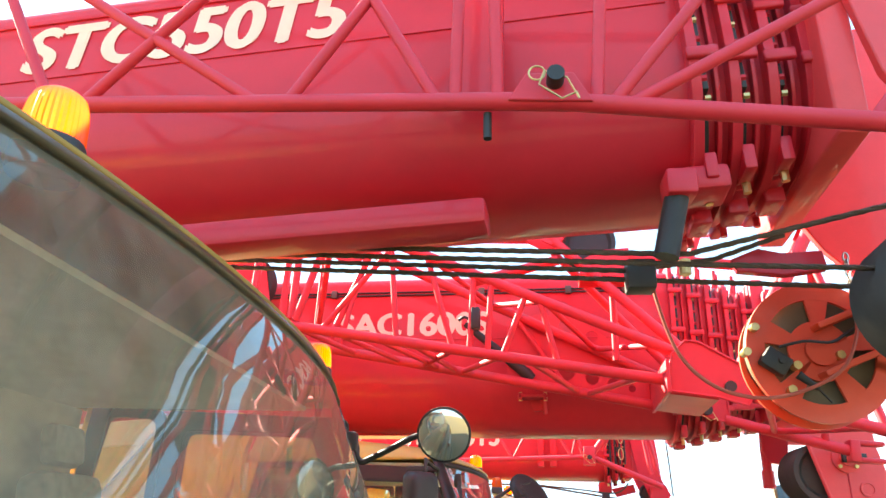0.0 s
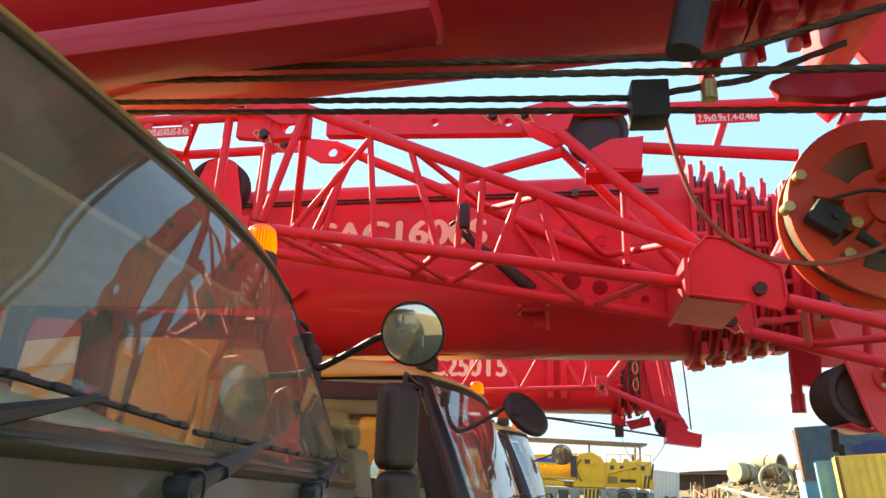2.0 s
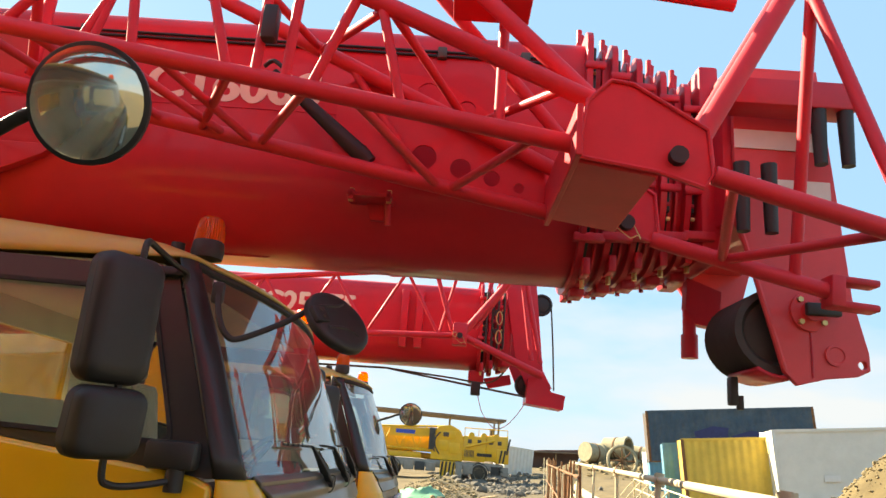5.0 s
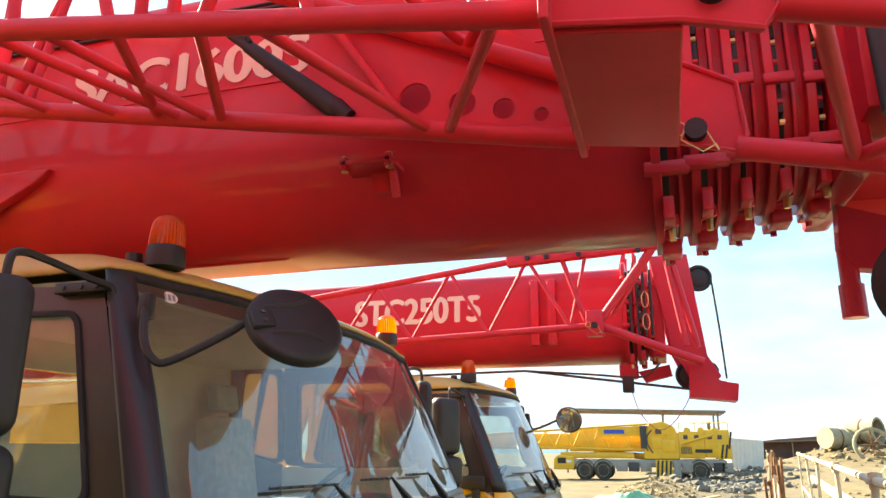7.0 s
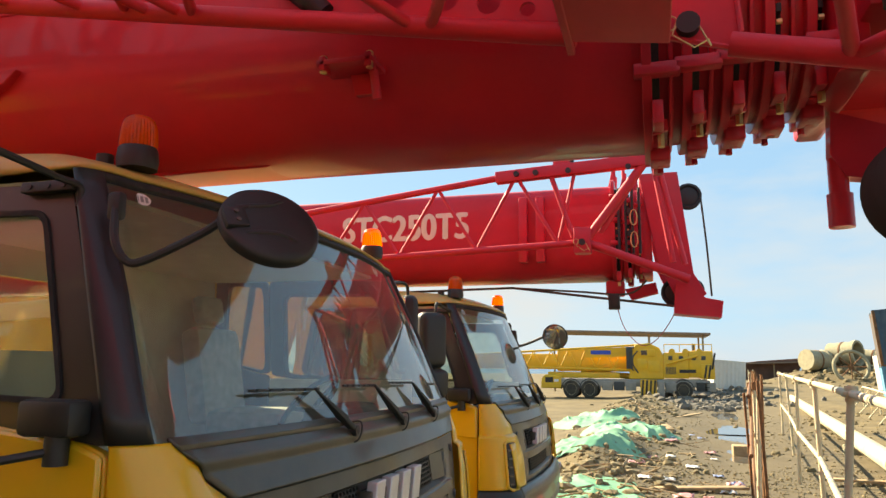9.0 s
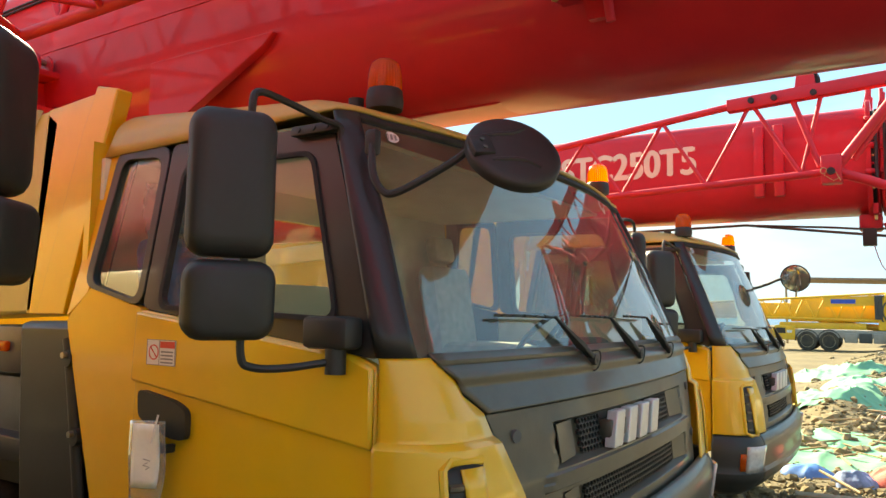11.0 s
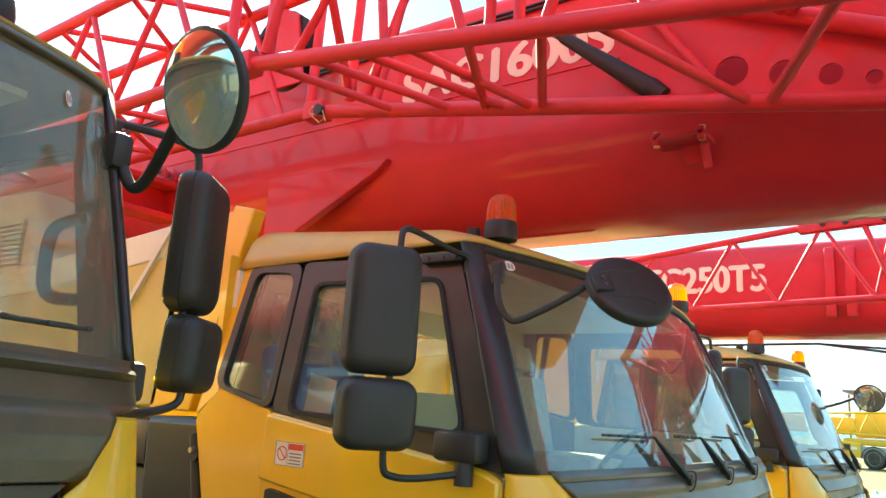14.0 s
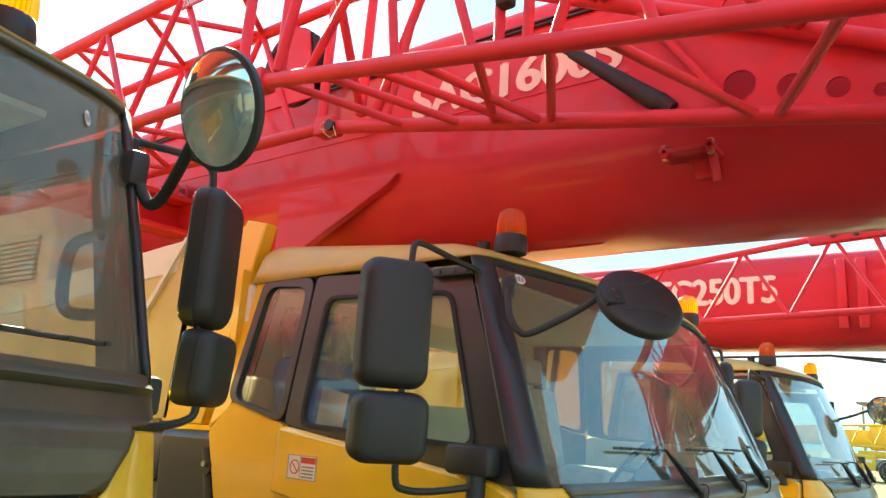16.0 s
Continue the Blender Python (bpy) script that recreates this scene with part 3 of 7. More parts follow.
    # yellow corner panels
    for s in (-1, 1):
        def bulge(v, z):
            return 0.004 + 0.028 * min(1.0, max(0.0, ((1.265 if inset else 1.215) - z) / 0.014))
        a, b = (lambda z: s * (seam(z) + 0.015)), 2.0 * s
        cp = part("corner_panel", front_panel(a, b, 0.80, 1.462, 26, 80, bulge), YELLOW, crane, "glossy yellow corner panel", solid=0.012)
        lo = 1.02 - inset * 1.1
        tall = 0.05 if inset else 0.0
        hi = lo + (0.34 if inset else 0.62) * (1.42 - lo)
        bm = bmesh.new()
        def lv(i, j):
            return shell(s * (lo + (1.42 - lo) * i), 0.80 + (0.36 + tall) * j, 0.036)
        grid(bm, lv, 8, 6)
        lou = part("louver", bm, BLACK, cp, "black louver in the corner panel", solid=0.006)
        rim = [(lo, 0.795), (1.30, 0.795), (1.43, 0.82), (1.44, 1.0), (1.43, 1.15 + tall), (1.36, 1.17 + tall), (lo, 1.165 + tall)]
        part("louver_rim", sweep(bmesh.new(), [shell(s * v, z, 0.034) for v, z in rim], 0.016, 8), YELLOW, cp)
        bm = bmesh.new()
        grid(bm, lambda i, j: shell(s * (lo + 0.02 + (hi - lo - 0.10 * (1 - j)) * i), 0.80 + (0.35 + tall) * j, 0.044), 6, 6)
        part("louver_insert", bm, YELLOW, lou, solid=0.008)
        for n in range(5):
            z = 0.84 + n * (0.065 + tall / 4)
            part("louver_slat", sweep(bmesh.new(), [shell(s * v, z, 0.044) for v in (hi + 0.02, (hi + 1.40) / 2, 1.40)], 0.012, 6), GREY, lou)
    # bumper and headlights
    def bump_out(v, z):
        t = (z - 0.36) / 0.46
        return 0.085 - 0.10 * abs(2 * t - 1.0) ** 4 + (0.02 if 0.45 < z < 0.53 else 0)
    bumper = part("bumper", front_panel(-0.98, 0.98, 0.36, 0.80, 48, 16, bump_out), skin, crane, "dark grey plastic bumper", solid=0.02)
    for s in (-1, 1):
        part("bumper_end", front_panel(0.985 * s, 2.0 * s, 0.36, 0.80, 20, 16, bump_out), BLACK, bumper, "black bumper end", solid=0.02)
        bm = grid(bmesh.new(), lambda i, j: shell(s * (1.02 + 0.46 * i), 0.535 + 0.19 * j, 0.10), 8, 4)
        part("headlight", bm, LAMPGLASS, bumper, "clear rectangular headlight", solid=0.02)
        bm = grid(bmesh.new(), lambda i, j: shell(s * (1.50 + 0.08 * i), 0.55 + 0.12 * j, 0.10), 4, 3)
        part("turn_signal", bm, AMBER, bumper, "amber turn signal", solid=0.02)
    for s in (-1, 1):
        for v, z in ((0.80, 1.22), (0.70, 0.93)) if inset else ((0.82, 1.20), (0.79, 0.95)):
            part("panel_bolt", tube(bmesh.new(), shell(v * s, z, -0.01), shell(v * s, z, 0.010), 0.022), DASH, crane, "round dark panel bolt")
    # sides
    for s in (-1, 1):
        y = -HALF
        bm = bmesh.new()
        plate(bm, round_poly([(-1.15, 0.62), (-0.97, 0.62), (-0.955, 1.60), (-1.06, 1.62), (-1.33, 1.69), (-1.465, 1.55)], 0.03), "y", y + 0.005, y + 0.04)
        plate(bm, round_poly([(-1.475, 1.55), (-1.45, 1.74), (-1.41, 2.02), (-1.37, 2.34), (-1.24, 2.33), (-1.34, 1.74), (-1.345, 1.66)], 0.02), "y", y + 0.005, y + 0.04)
        lean(bm, -1)
        part("cab_side", sided(bm, s), YELLOW, crane, "yellow rear side of the cab", bevel=0.008)
        bm = bmesh.new()
        plate(bm, round_poly([(-1.40, 1.56), (-1.38, 1.74), (-1.36, 2.02), (-1.34, 2.30), (-1.24, 2.29), (-1.30, 1.74), (-1.31, 1.60)], 0.02), "y", y + 0.046, y + 0.056)
        plate(bm, round_poly([(-1.32, 0.72), (-0.95, 0.72), (-0.95, 1.60), (-1.06, 1.62), (-1.32, 1.69)], 0.02), "y", y + 0.046, y + 0.056)
        part("side_trim", sided(lean(bm, -1), s), DASH, crane, "dark trim inside the cab's rear side")
        bm = bmesh.new()
        plate(bm, round_poly([(-0.965, 0.66), (0.222, 0.66), (0.222, 1.435), (0.13, 1.47), (-0.945, 1.595)], 0.03), "y", y - 0.002, y + 0.035)
        door = part("door", sided(bm, s), YELLOW, crane, "yellow cab door", bevel=0.008)
        bm = bmesh.new()
        plate(bm, [(-0.955, 1.322), (-0.938, 1.588), (0.13, 1.464), (0.216, 1.432), (0.216, 1.188)], "y", y - 0.022, y)
        part("door_crease", sided(bm, s), YELLOW, door, bevel=0.018)
        bm = bmesh.new()
        plate(bm, round_poly([(-0.895, 1.295), (-0.685, 1.265), (-0.612, 1.235), (-0.612, 1.13), (-0.70, 1.13), (-0.885, 1.19)], 0.03), "y", y - 0.028, y)
        m = Matrix.Translation((-0.775, 0, 1.108)) @ Matrix.Rotation(radians(8), 4, "Y") @ Matrix.Translation((0.775, 0, -1.108))
        block(bm, -0.87, -0.68, y - 0.056, y - 0.038, 1.09, 1.125, m, 0.012)
        for xx in (-0.85, -0.71):
            block(bm, xx, xx + 0.02, y - 0.05, y, 1.09, 1.12, m, 0.004)
        part("door_handle", sided(bm, s), BLACK, door, "black recessed door handle")
        # window frames and panes
        q_out = round_poly([(-1.375, 1.69), (-1.305, 2.285), (-0.945, 2.265), (-0.955, 1.60)], 0.07)
        q_in = round_poly([(-1.325, 1.70), (-1.258, 2.232), (-0.99, 2.215), (-0.995, 1.63)], 0.06)
        bm = ring_plate(bmesh.new(), q_out, q_in, "y", y - 0.006, y + 0.03)
        part("quarter_window_frame", sided(lean(bm, -1), s), TRIM, crane, "glossy black frame of the rear side window", bevel=0.004)
        d_out = round_poly([(-0.945, 1.60), (-0.935, 2.265), (-0.075, 2.235), (0.235, 1.455)], 0.04)
        d_in = round_poly([(-0.85, 1.595), (-0.84, 2.165), (-0.145, 2.155), (0.06, 1.565)], 0.06)
        bm = ring_plate(bmesh.new(), d_out, d_in, "y", y - 0.004, y + 0.03)
        frame_ob = part("door_window_frame", sided(lean(bm, -1), s), TRIM, door, "glossy black door window frame", bevel=0.004)
        g1 = round_poly([(-0.83, 1.612), (-0.822, 2.148), (-0.158, 2.138), (0.04, 1.582)], 0.05)
        bm = ring_plate(bmesh.new(), d_in, g1, "y", y - 0.012, y + 0.012)
        part("window_seal", sided(lean(bm, -1), s), RUBBER, door, "black rubber seal")
        for pts, nm in ((q_in, "quarter_window"), (d_in, "door_window")):
            bm = plate(bmesh.new(), pts, "y", y + 0.012, y + 0.016)
            g = part(nm, sided(lean(bm, -1), s), SIDEGLASS, crane, "tinted side window glass")
            g.visible_shadow = False
        bm = bmesh.new()
        m = Matrix.Translation((-0.13, y - 0.01, 2.225))
        block(bm, -0.11, 0.09, -0.03, 0.02, -0.018, 0.018, m, 0.006)
        for dx in (-0.07, 0.0, 0.06):
            tube(bm, m @ Vector((dx, -0.035, 0)), m @ Vector((dx, 0.0, 0)), 0.009, seg=8)
        sided(lean(bm, -1), s)
        part("hinge_plate", bm, BLACK, crane, "black mirror bracket plate")
        # mirrors
        if s not in mirrors:
            continue
        yaw = 32 * s
        yy = (HALF + (0.35 if inset else 0.31)) * s
        mm = mirror_head("main_mirror", crane, (-0.10, yy, 1.965), 0.245, 0.43, 0.10, yaw)
        mirror_head("wide_mirror", crane, (-0.085, yy + 0.01 * s, 1.63), 0.255, 0.225, 0.105, yaw, 4)
        bm = bmesh.new()
        sweep(bm, smooth_path([(-0.05, yy - 0.03 * s, 2.10), (-0.05, yy - 0.03 * s, 2.22), (-0.055, yy - 0.06 * s, 2.255), (-0.07, yy - 0.15 * s, 2.262), (-0.05, yy - 0.33 * s, 2.235), (-0.03, yy - 0.40 * s, 2.22), (-0.03, yy - 0.405 * s, 2.16)], 4), 0.012, 8)
        part("mirror_arm", bm, BLACK, mm, "black upper mirror arm")
        low = [(-0.05, 0.02, 1.85), (-0.03, 0.02, 1.62), (0.0, 0.02, 1.515), (0.0, 0.05, 1.475), (0.005, 0.16, 1.455), (0.10, 0.30, 1.46)] if inset else [(-0.05, 0.02, 1.85), (-0.05, 0.02, 1.62), (-0.05, 0.02, 1.47), (-0.035, 0.05, 1.435), (0.01, 0.14, 1.43), (0.10, 0.26, 1.45)]
        bm = bmesh.new()
        sweep(bm, smooth_path([(x, yy - y * s, z) for x, y, z in low], 4), 0.012, 8)
        part("mirror_arm", bm, BLACK, mm, "black lower mirror arm")
        bm = bmesh.new()
        block(bm, -0.01, 0.17, (HALF + 0.0) * s, (HALF + 0.09) * s, 1.485, 1.585, None, 0.018)
        tube(bm, (0.10, (HALF + 0.05) * s, 1.41), (0.10, (HALF + 0.05) * s, 1.50), 0.032)
        part("mirror_bracket", bm, BLACK, mm, "black lower mirror bracket")
    # round mirrors: the near one shows its back, the far one is turned to the front
    if near_round:
        q = HALF - 1.29
        rm = round_mirror(crane, (0.56, -1.08 - q, 2.08), (0.62, -0.52, 0.59), 0.152, arm=(0.43, -1.30 - q, 2.08))
        bm = bmesh.new()
        sweep(bm, smooth_path([(0.10, -1.19 - q, 2.16), (0.13, -1.22 - q, 2.05), (0.17, -1.22 - q, 1.985), (0.22, -1.20 - q, 1.98), (0.37, -1.14 - q, 2.065), (0.46, -1.12 - q, 2.125), (0.53, -1.13 - q, 2.135)], 5), 0.013, 8)
        block(bm, 0.075, 0.125, -1.205 - q, -1.165 - q, 2.11, 2.20, Matrix(), 0.015)
        part("mirror_arm", bm, BLACK, rm, "bent black mirror arm")
    if far_round:
        q = HALF - 1.29
        rm = round_mirror(crane, (0.535 if inset else 0.54, (1.145 if inset else 1.12) + q, 2.148 if inset else 2.09), (0.05, 0.96, 0.28), 0.134 if inset else 0.143, True, (0.3, 1.2 + q, 2.05))
        bm = bmesh.new()
        up, e = (0.06, 0.055) if inset else (0.0, 0.0)
        sweep(bm, smooth_path([(0.06, 1.225 + e + q, 2.11), (0.08, 1.24 + e + q, 2.04 + up * 0.2), (0.105, 1.25 + e + q, 1.995 + up * 0.5), (0.15, 1.25 + e + q, 2.0 + up * 0.7), (0.26, 1.22 + e * 0.8 + q, 2.035 + up * 0.9), (0.36, 1.19 + e * 0.6 + q, 2.075 + up), (0.45, 1.17 + e * 0.5 + q, 2.10 + up), (0.51, 1.15 + e * 0.4 + q, 2.10 + up)], 5), 0.0155, 10)
        block(bm, 0.015, 0.085, 1.19 + e + q, 1.25 + e + q, 2.07, 2.17, Matrix(), 0.018)
        part("mirror_arm", bm, BLACK, rm, "bent black mirror arm")
    # wipers: pivot, arm's end and the two ends of the blade, across and up
    for w in wipers or [((u, 1.42), (u - 0.23, 1.59), (u - w, 1.595), (u - 0.17, 1.588)) for u, w in ((-0.40, 0.62), (0.17, 0.52), (0.74, 0.54))]:
        wiper(crane, *w)
    # roof
    def roof(s, t):
        c = math.sin((t - 0.5) * math.pi)
        w = half_width(2.3) + 0.01
        u = c * w
        uf = w - 0.20
        v = u / uf if abs(u) <= uf else math.copysign(2 - math.acos(min(1.0, (abs(u) - uf) / 0.20)) / (math.pi / 2), u)
        x = -1.40 + (shell(v, 2.29).x + (0.002 if inset else 0.012) + 1.40) * s
        edge = 2.255 + 0.036 * s + arched(v) * max(0.0, s * 1.6 - 0.6)
        crown = (0.235 - 0.165 * s) * (1 - abs(c) ** 14) ** 0.42 + 0.02 * (1 - c * c)
        fr = min(1.0, ((1 - s) / 0.16 + 0.02)) ** 0.5
        bk = min(1.0, (s / 0.03)) ** 0.4
        return Vector((x, u, edge + crown * fr * bk))
    part("roof", grid(bmesh.new(), roof, 30, 56), TAN_YELLOW if inset else DUSTY_YELLOW, crane, "dusty yellow cab roof", solid=0.015)
    for u in lamps or (-HALF + 0.385, HALF - 0.385):
        beacon(crane, -0.07, u, 2.385)
    bm = bmesh.new()
    for y0, y1, z0, z1 in ((-HALF + 0.05, HALF - 0.05, 0.66, 1.74), (-HALF + 0.05, HALF - 0.05, 2.10, 2.32), (-HALF + 0.05, -0.45, 1.74, 2.10), (0.45, HALF - 0.05, 1.74, 2.10)):
        block(bm, -1.44, -1.40, y0, y1, z0, z1)
    part("cab_back", bm, YELLOW, crane, "yellow back wall of the cab")
    bm = block(bmesh.new(), -1.425, -1.419, -0.446, 0.446, 1.744, 2.096)
    rw = part("rear_window", bm, SIDEGLASS, crane, "rear window of the cab")
    rw.visible_shadow = False
    # inside
    bm = bmesh.new()
    for y0, y1, z0, z1 in ((-HALF + 0.09, HALF - 0.09, 0.70, 1.74), (-HALF + 0.09, HALF - 0.09, 2.10, 2.25), (-HALF + 0.09, -0.45, 1.74, 2.10), (0.45, HALF - 0.09, 1.74, 2.10)):
        block(bm, -1.398, -1.37, y0, y1, z0, z1)
    block(bm, -1.38, -0.16, -HALF + 0.16, HALF - 0.16, 2.25, 2.27)
    block(bm, -1.38, 0.3, -HALF + 0.09, HALF - 0.09, 0.68, 0.72)
    for sgn in (-1, 1):
        block(bm, -1.36, 0.10, sgn * (HALF - 0.055), sgn * (HALF - 0.045), 0.70, 1.58)
    part("cab_lining", bm, LINING, crane, "beige lining inside the cab")
    bm = bmesh.new()
    block(bm, 0.02, 0.33, -HALF + 0.17, HALF - 0.17, 0.75, 1.42, None, 0.05)
    if inset:
        block(bm, -0.22, 0.20, -HALF + 0.2, HALF - 0.2, 1.3, 1.60, None, 0.06)
    block(bm, -0.1, 0.12, 0.25, 0.85, 1.2, 1.47, None, 0.05)
    dash = part("dashboard", bm, DASH, crane, "dark dashboard inside the cab")
    if inset:
        lay = lambda v0, v1, o0, o1, z0, z1: grid(bmesh.new(), lambda a, b: shell(v0 + (v1 - v0) * a - 0.06 * b, z0 + (z1 - z0) * b - 0.03 * a * b + 0.006 * math.sin(9 * a + 4 * b), o0 + (o1 - o0) * b), 10, 6)
        part("paper_sheet", lay(-0.52, -0.05, -0.03, -0.15, 1.60, 1.685), PAPER, dash, "creased white paper on the dashboard", solid=0.002)
        part("cardboard", lay(-0.12, 0.16, -0.10, -0.24, 1.60, 1.665), LINING, dash, "beige card on the dashboard", solid=0.004)
    bm = bmesh.new()
    m = Matrix.Translation((-0.2, 0.55, 1.45)) @ Matrix.Rotation(radians(-50), 4, "Y")
    sweep(bm, [m @ Vector((0.21 * math.cos(a * math.pi / 14), 0.21 * math.sin(a * math.pi / 14), 0)) for a in range(29)], 0.016, 8)
    for a in (30, 150, 270):
        tube(bm, m @ Vector((0, 0, -0.03)), m @ Vector((0.2 * math.cos(radians(a)), 0.2 * math.sin(radians(a)), 0)), 0.014)
    part("steering_wheel", bm, BLACK, dash, "black steering wheel")
    for y, mt in ((HALF - 0.42, SEAT), (0.42 - HALF, BLUE)):
        bm = bmesh.new()
        rake = Matrix.Translation((-1.10, y, 1.30)) @ Matrix.Rotation(radians(-10), 4, "Y")
        block(bm, -1.05, -0.52, y - 0.26, y + 0.26, 1.24, 1.40, None, 0.05)
        block(bm, -0.08, 0.08, -0.25, 0.25, 0, 0.62, rake, 0.06)
        block(bm, -0.05, 0.05, -0.13, 0.13, 0.65, 0.84, rake, 0.04)
        block(bm, -1.0, -0.6, y - 0.2, y + 0.2, 0.72, 1.25)
        seat = part("seat", bm, mt, crane, "seat behind the glass" + (" under a blue cover" if mt is BLUE else ""))
        if mt is BLUE:
            def wrap(a, b):
                q = 2 * math.pi * a
                r = 1 + 0.10 * math.sin(5 * q + 9 * b) + 0.06 * math.sin(11 * q - 14 * b)
                return Vector((-1.20 - 0.05 * b + 0.12 * r * math.cos(q), y + 0.19 * r * math.sin(q), 1.82 + 0.33 * b))
            part("plastic_wrap", grid(bmesh.new(), wrap, 36, 14), WRAP, seat, "crinkled clear plastic round the headrest", smooth=False)
            bm = plate(bmesh.new(), [(-0.92, 1.50), (-0.76, 1.51), (-0.72, 1.74), (-0.88, 1.77)], "y", y - 0.262, y - 0.258)
            part("loose_paper", bm, PAPER, seat, "loose white paper on the seat")
    for ob in crane.children:
        if ob not in before:
            ob.location.y += aside

# ---- booms ----
def boom_profile(w, h, seg=8):
    """Outline (y, z) of a boom: flat top with round corners and a deep round belly, z from 0 at the belly to h."""
    pts = []
    r = 0.09
    for k in range(seg + 1):
        a = radians(90 * k / seg)
        pts.append((w / 2 - r + r * math.sin(a) - 0.0, h - r + r * math.cos(a)))
    zb = 0.42 * h
    for k in range(1, 2 * seg + 1):
        a = radians(90 * k / (2 * seg))
        pts.append((w / 2 * math.cos(a) ** 0.75, zb - zb * math.sin(a) ** 0.95))
    left = [(-y, z) for y, z in reversed(pts[:-1])]
    return pts + left


def boom_tube(bm, x0, x1, z0, w, h, yc=0.0, thick=0.0):
    prof = boom_profile(w, h)
    a = [bm.verts.new((x0, yc + y, z0 + z)) for y, z in prof]
    b = [bm.verts.new((x1, yc + y, z0 + z)) for y, z in prof]
    n = len(prof)
    for i in range(n):
        bm.faces.new((a[i], a[(i + 1) % n], b[(i + 1) % n], b[i]))
    bm.faces.new(a)
    bm.faces.new(b)
    return bm


def telescopic(crane, x0, x1, zb, w, h, stages, pitch, side_bolts=True, yc=0.0, shrink=0.075, rear=-9.0, flange=0.065):
    """The base section and the ends of the nested sections, each with a collar, wear pads and bolts."""
    base = part("boom_section", boom_tube(bmesh.new(), rear, x1, zb, w, h, yc), RED, crane, "long glossy red boom section", bevel=0.0)
    x = x1
    ww, hh, zz = w, h, zb
    for i in range(stages):
        # collar flange
        bm = bmesh.new()
        boom_tube(bm, x - 0.012, x + 0.022, zz - flange * 0.6, ww + 2 * flange, hh + flange * 1.3, yc)
        for sgn in (-1, 1):
            for k in range(3):
                z = zz + hh * (0.35 + 0.25 * k)
                block(bm, x - 0.02, x + pitch * 0.62, yc + sgn * (ww / 2 + flange) - 0.012, yc + sgn * (ww / 2 + flange) + 0.012, z - 0.02, z + 0.02, None, 0.004)
        for yb in (-0.2, 0.2):
            plate(bm, [(x - 0.05, zz + hh), (x + 0.02, zz + hh), (x + 0.03, zz + hh + 0.20), (x - 0.0, zz + hh + 0.22)], "y", yc + yb * ww - 0.012, yc + yb * ww + 0.012)
            tube(bm, (x + 0.0, yc + yb * ww, zz + hh + 0.1), (x + 0.0, yc + yb * ww, zz + hh + 0.24), 0.016)
        block(bm, x + 0.01, x + pitch * 0.62, yc - 0.07, yc + 0.07, zz - flange - 0.012, zz - flange * 0.3, None, 0.006)
        for yb in (-0.24, 0.24):
            plate(bm, [(x + 0.02, zz - flange * 0.4), (x + pitch * 0.55, zz - flange * 0.2), (x + pitch * 0.55, zz + 0.03), (x + 0.02, zz + 0.03)], "y", yc + yb * ww - 0.012, yc + yb * ww + 0.012)
        col = part("boom_collar", bm, RED, base, "red boom collar with lugs", bevel=0.004)
        ww -= shrink
        hh -= shrink * 1.05
        zz += shrink * 0.42
        # black ring stands for the shade in the gap round the wear pads
        bm = boom_tube(bmesh.new(), x + 0.024, x + 0.05, zz - 0.022, ww + 0.05, hh + 0.04, yc)
        part("gap_shade_ring", bm, RUBBER, base, "black ring darkening the gap where the wear pads sit")
        bm = boom_tube(bmesh.new(), x + pitch * 0.58, x + pitch * 0.58 + 0.016, zz - 0.03, ww + 0.075, hh + 0.06, yc)
        part("stiffener", bm, RED, base, "red stiffener ring", bevel=0.003)
        boom = part("boom_stage", boom_tube(bmesh.new(), x - 0.3, x + pitch + 0.02, zz, ww, hh, yc), RED, base, "red end of a nested boom section")
        for sgn in (-1, 1):
            for k in range(5):
                z = zz + hh * (0.22 + 0.16 * k)
                part("wear_pad", block(bmesh.new(), x + 0.022, x + 0.044, yc + sgn * (ww / 2 - 0.01), yc + sgn * (ww / 2 + flange * 0.95), z, z + hh * 0.13, None, 0.005), BLACK, base, "black wear pad")
            for k in range(9):
                z = zz + hh * (0.18 + 0.085 * k)
                part("bolt", tube(bmesh.new(), (x + 0.024, yc + sgn * (ww / 2 + flange * 0.95), z), (x + 0.042, yc + sgn * (ww / 2 + flange * 0.95), z), 0.011, seg=6), RED if k % 4 else BRASS, base)
        for yb in (-0.36, -0.12, 0.12, 0.36):
            part("wear_pad", block(bmesh.new(), x + 0.02, x + 0.06, yc + yb * ww - 0.06, yc + yb * ww + 0.06, zz - flange * 0.9, zz + 0.03, None, 0.006), RED, base, "red lug under the collar")
        for yb in (-0.04, 0.04):
            part("bolt", tube(bmesh.new(), (x + pitch * 0.36, yc + yb, zz - flange - 0.045), (x + pitch * 0.36, yc + yb, zz - flange + 0.02), 0.018, seg=6), RED, base)
            part("bolt", tube(bmesh.new(), (x + pitch * 0.36, yc + yb * 5, zz - flange - 0.03), (x + pitch * 0.36, yc + yb * 5, zz - flange + 0.03), 0.014, seg=6), BRASS if yb < 0 else RED, base)
        x += pitch
    return base, x, zz, ww, hh


def tubes(name, crane, material, rods, label, parent=None):
    """Each rod is a part of its own under a lattice."""
    made = []
    for a, b, r in rods:
        made.append(part(name, tube(bmesh.new(), a, b, r), material, parent or crane, label))
    return made


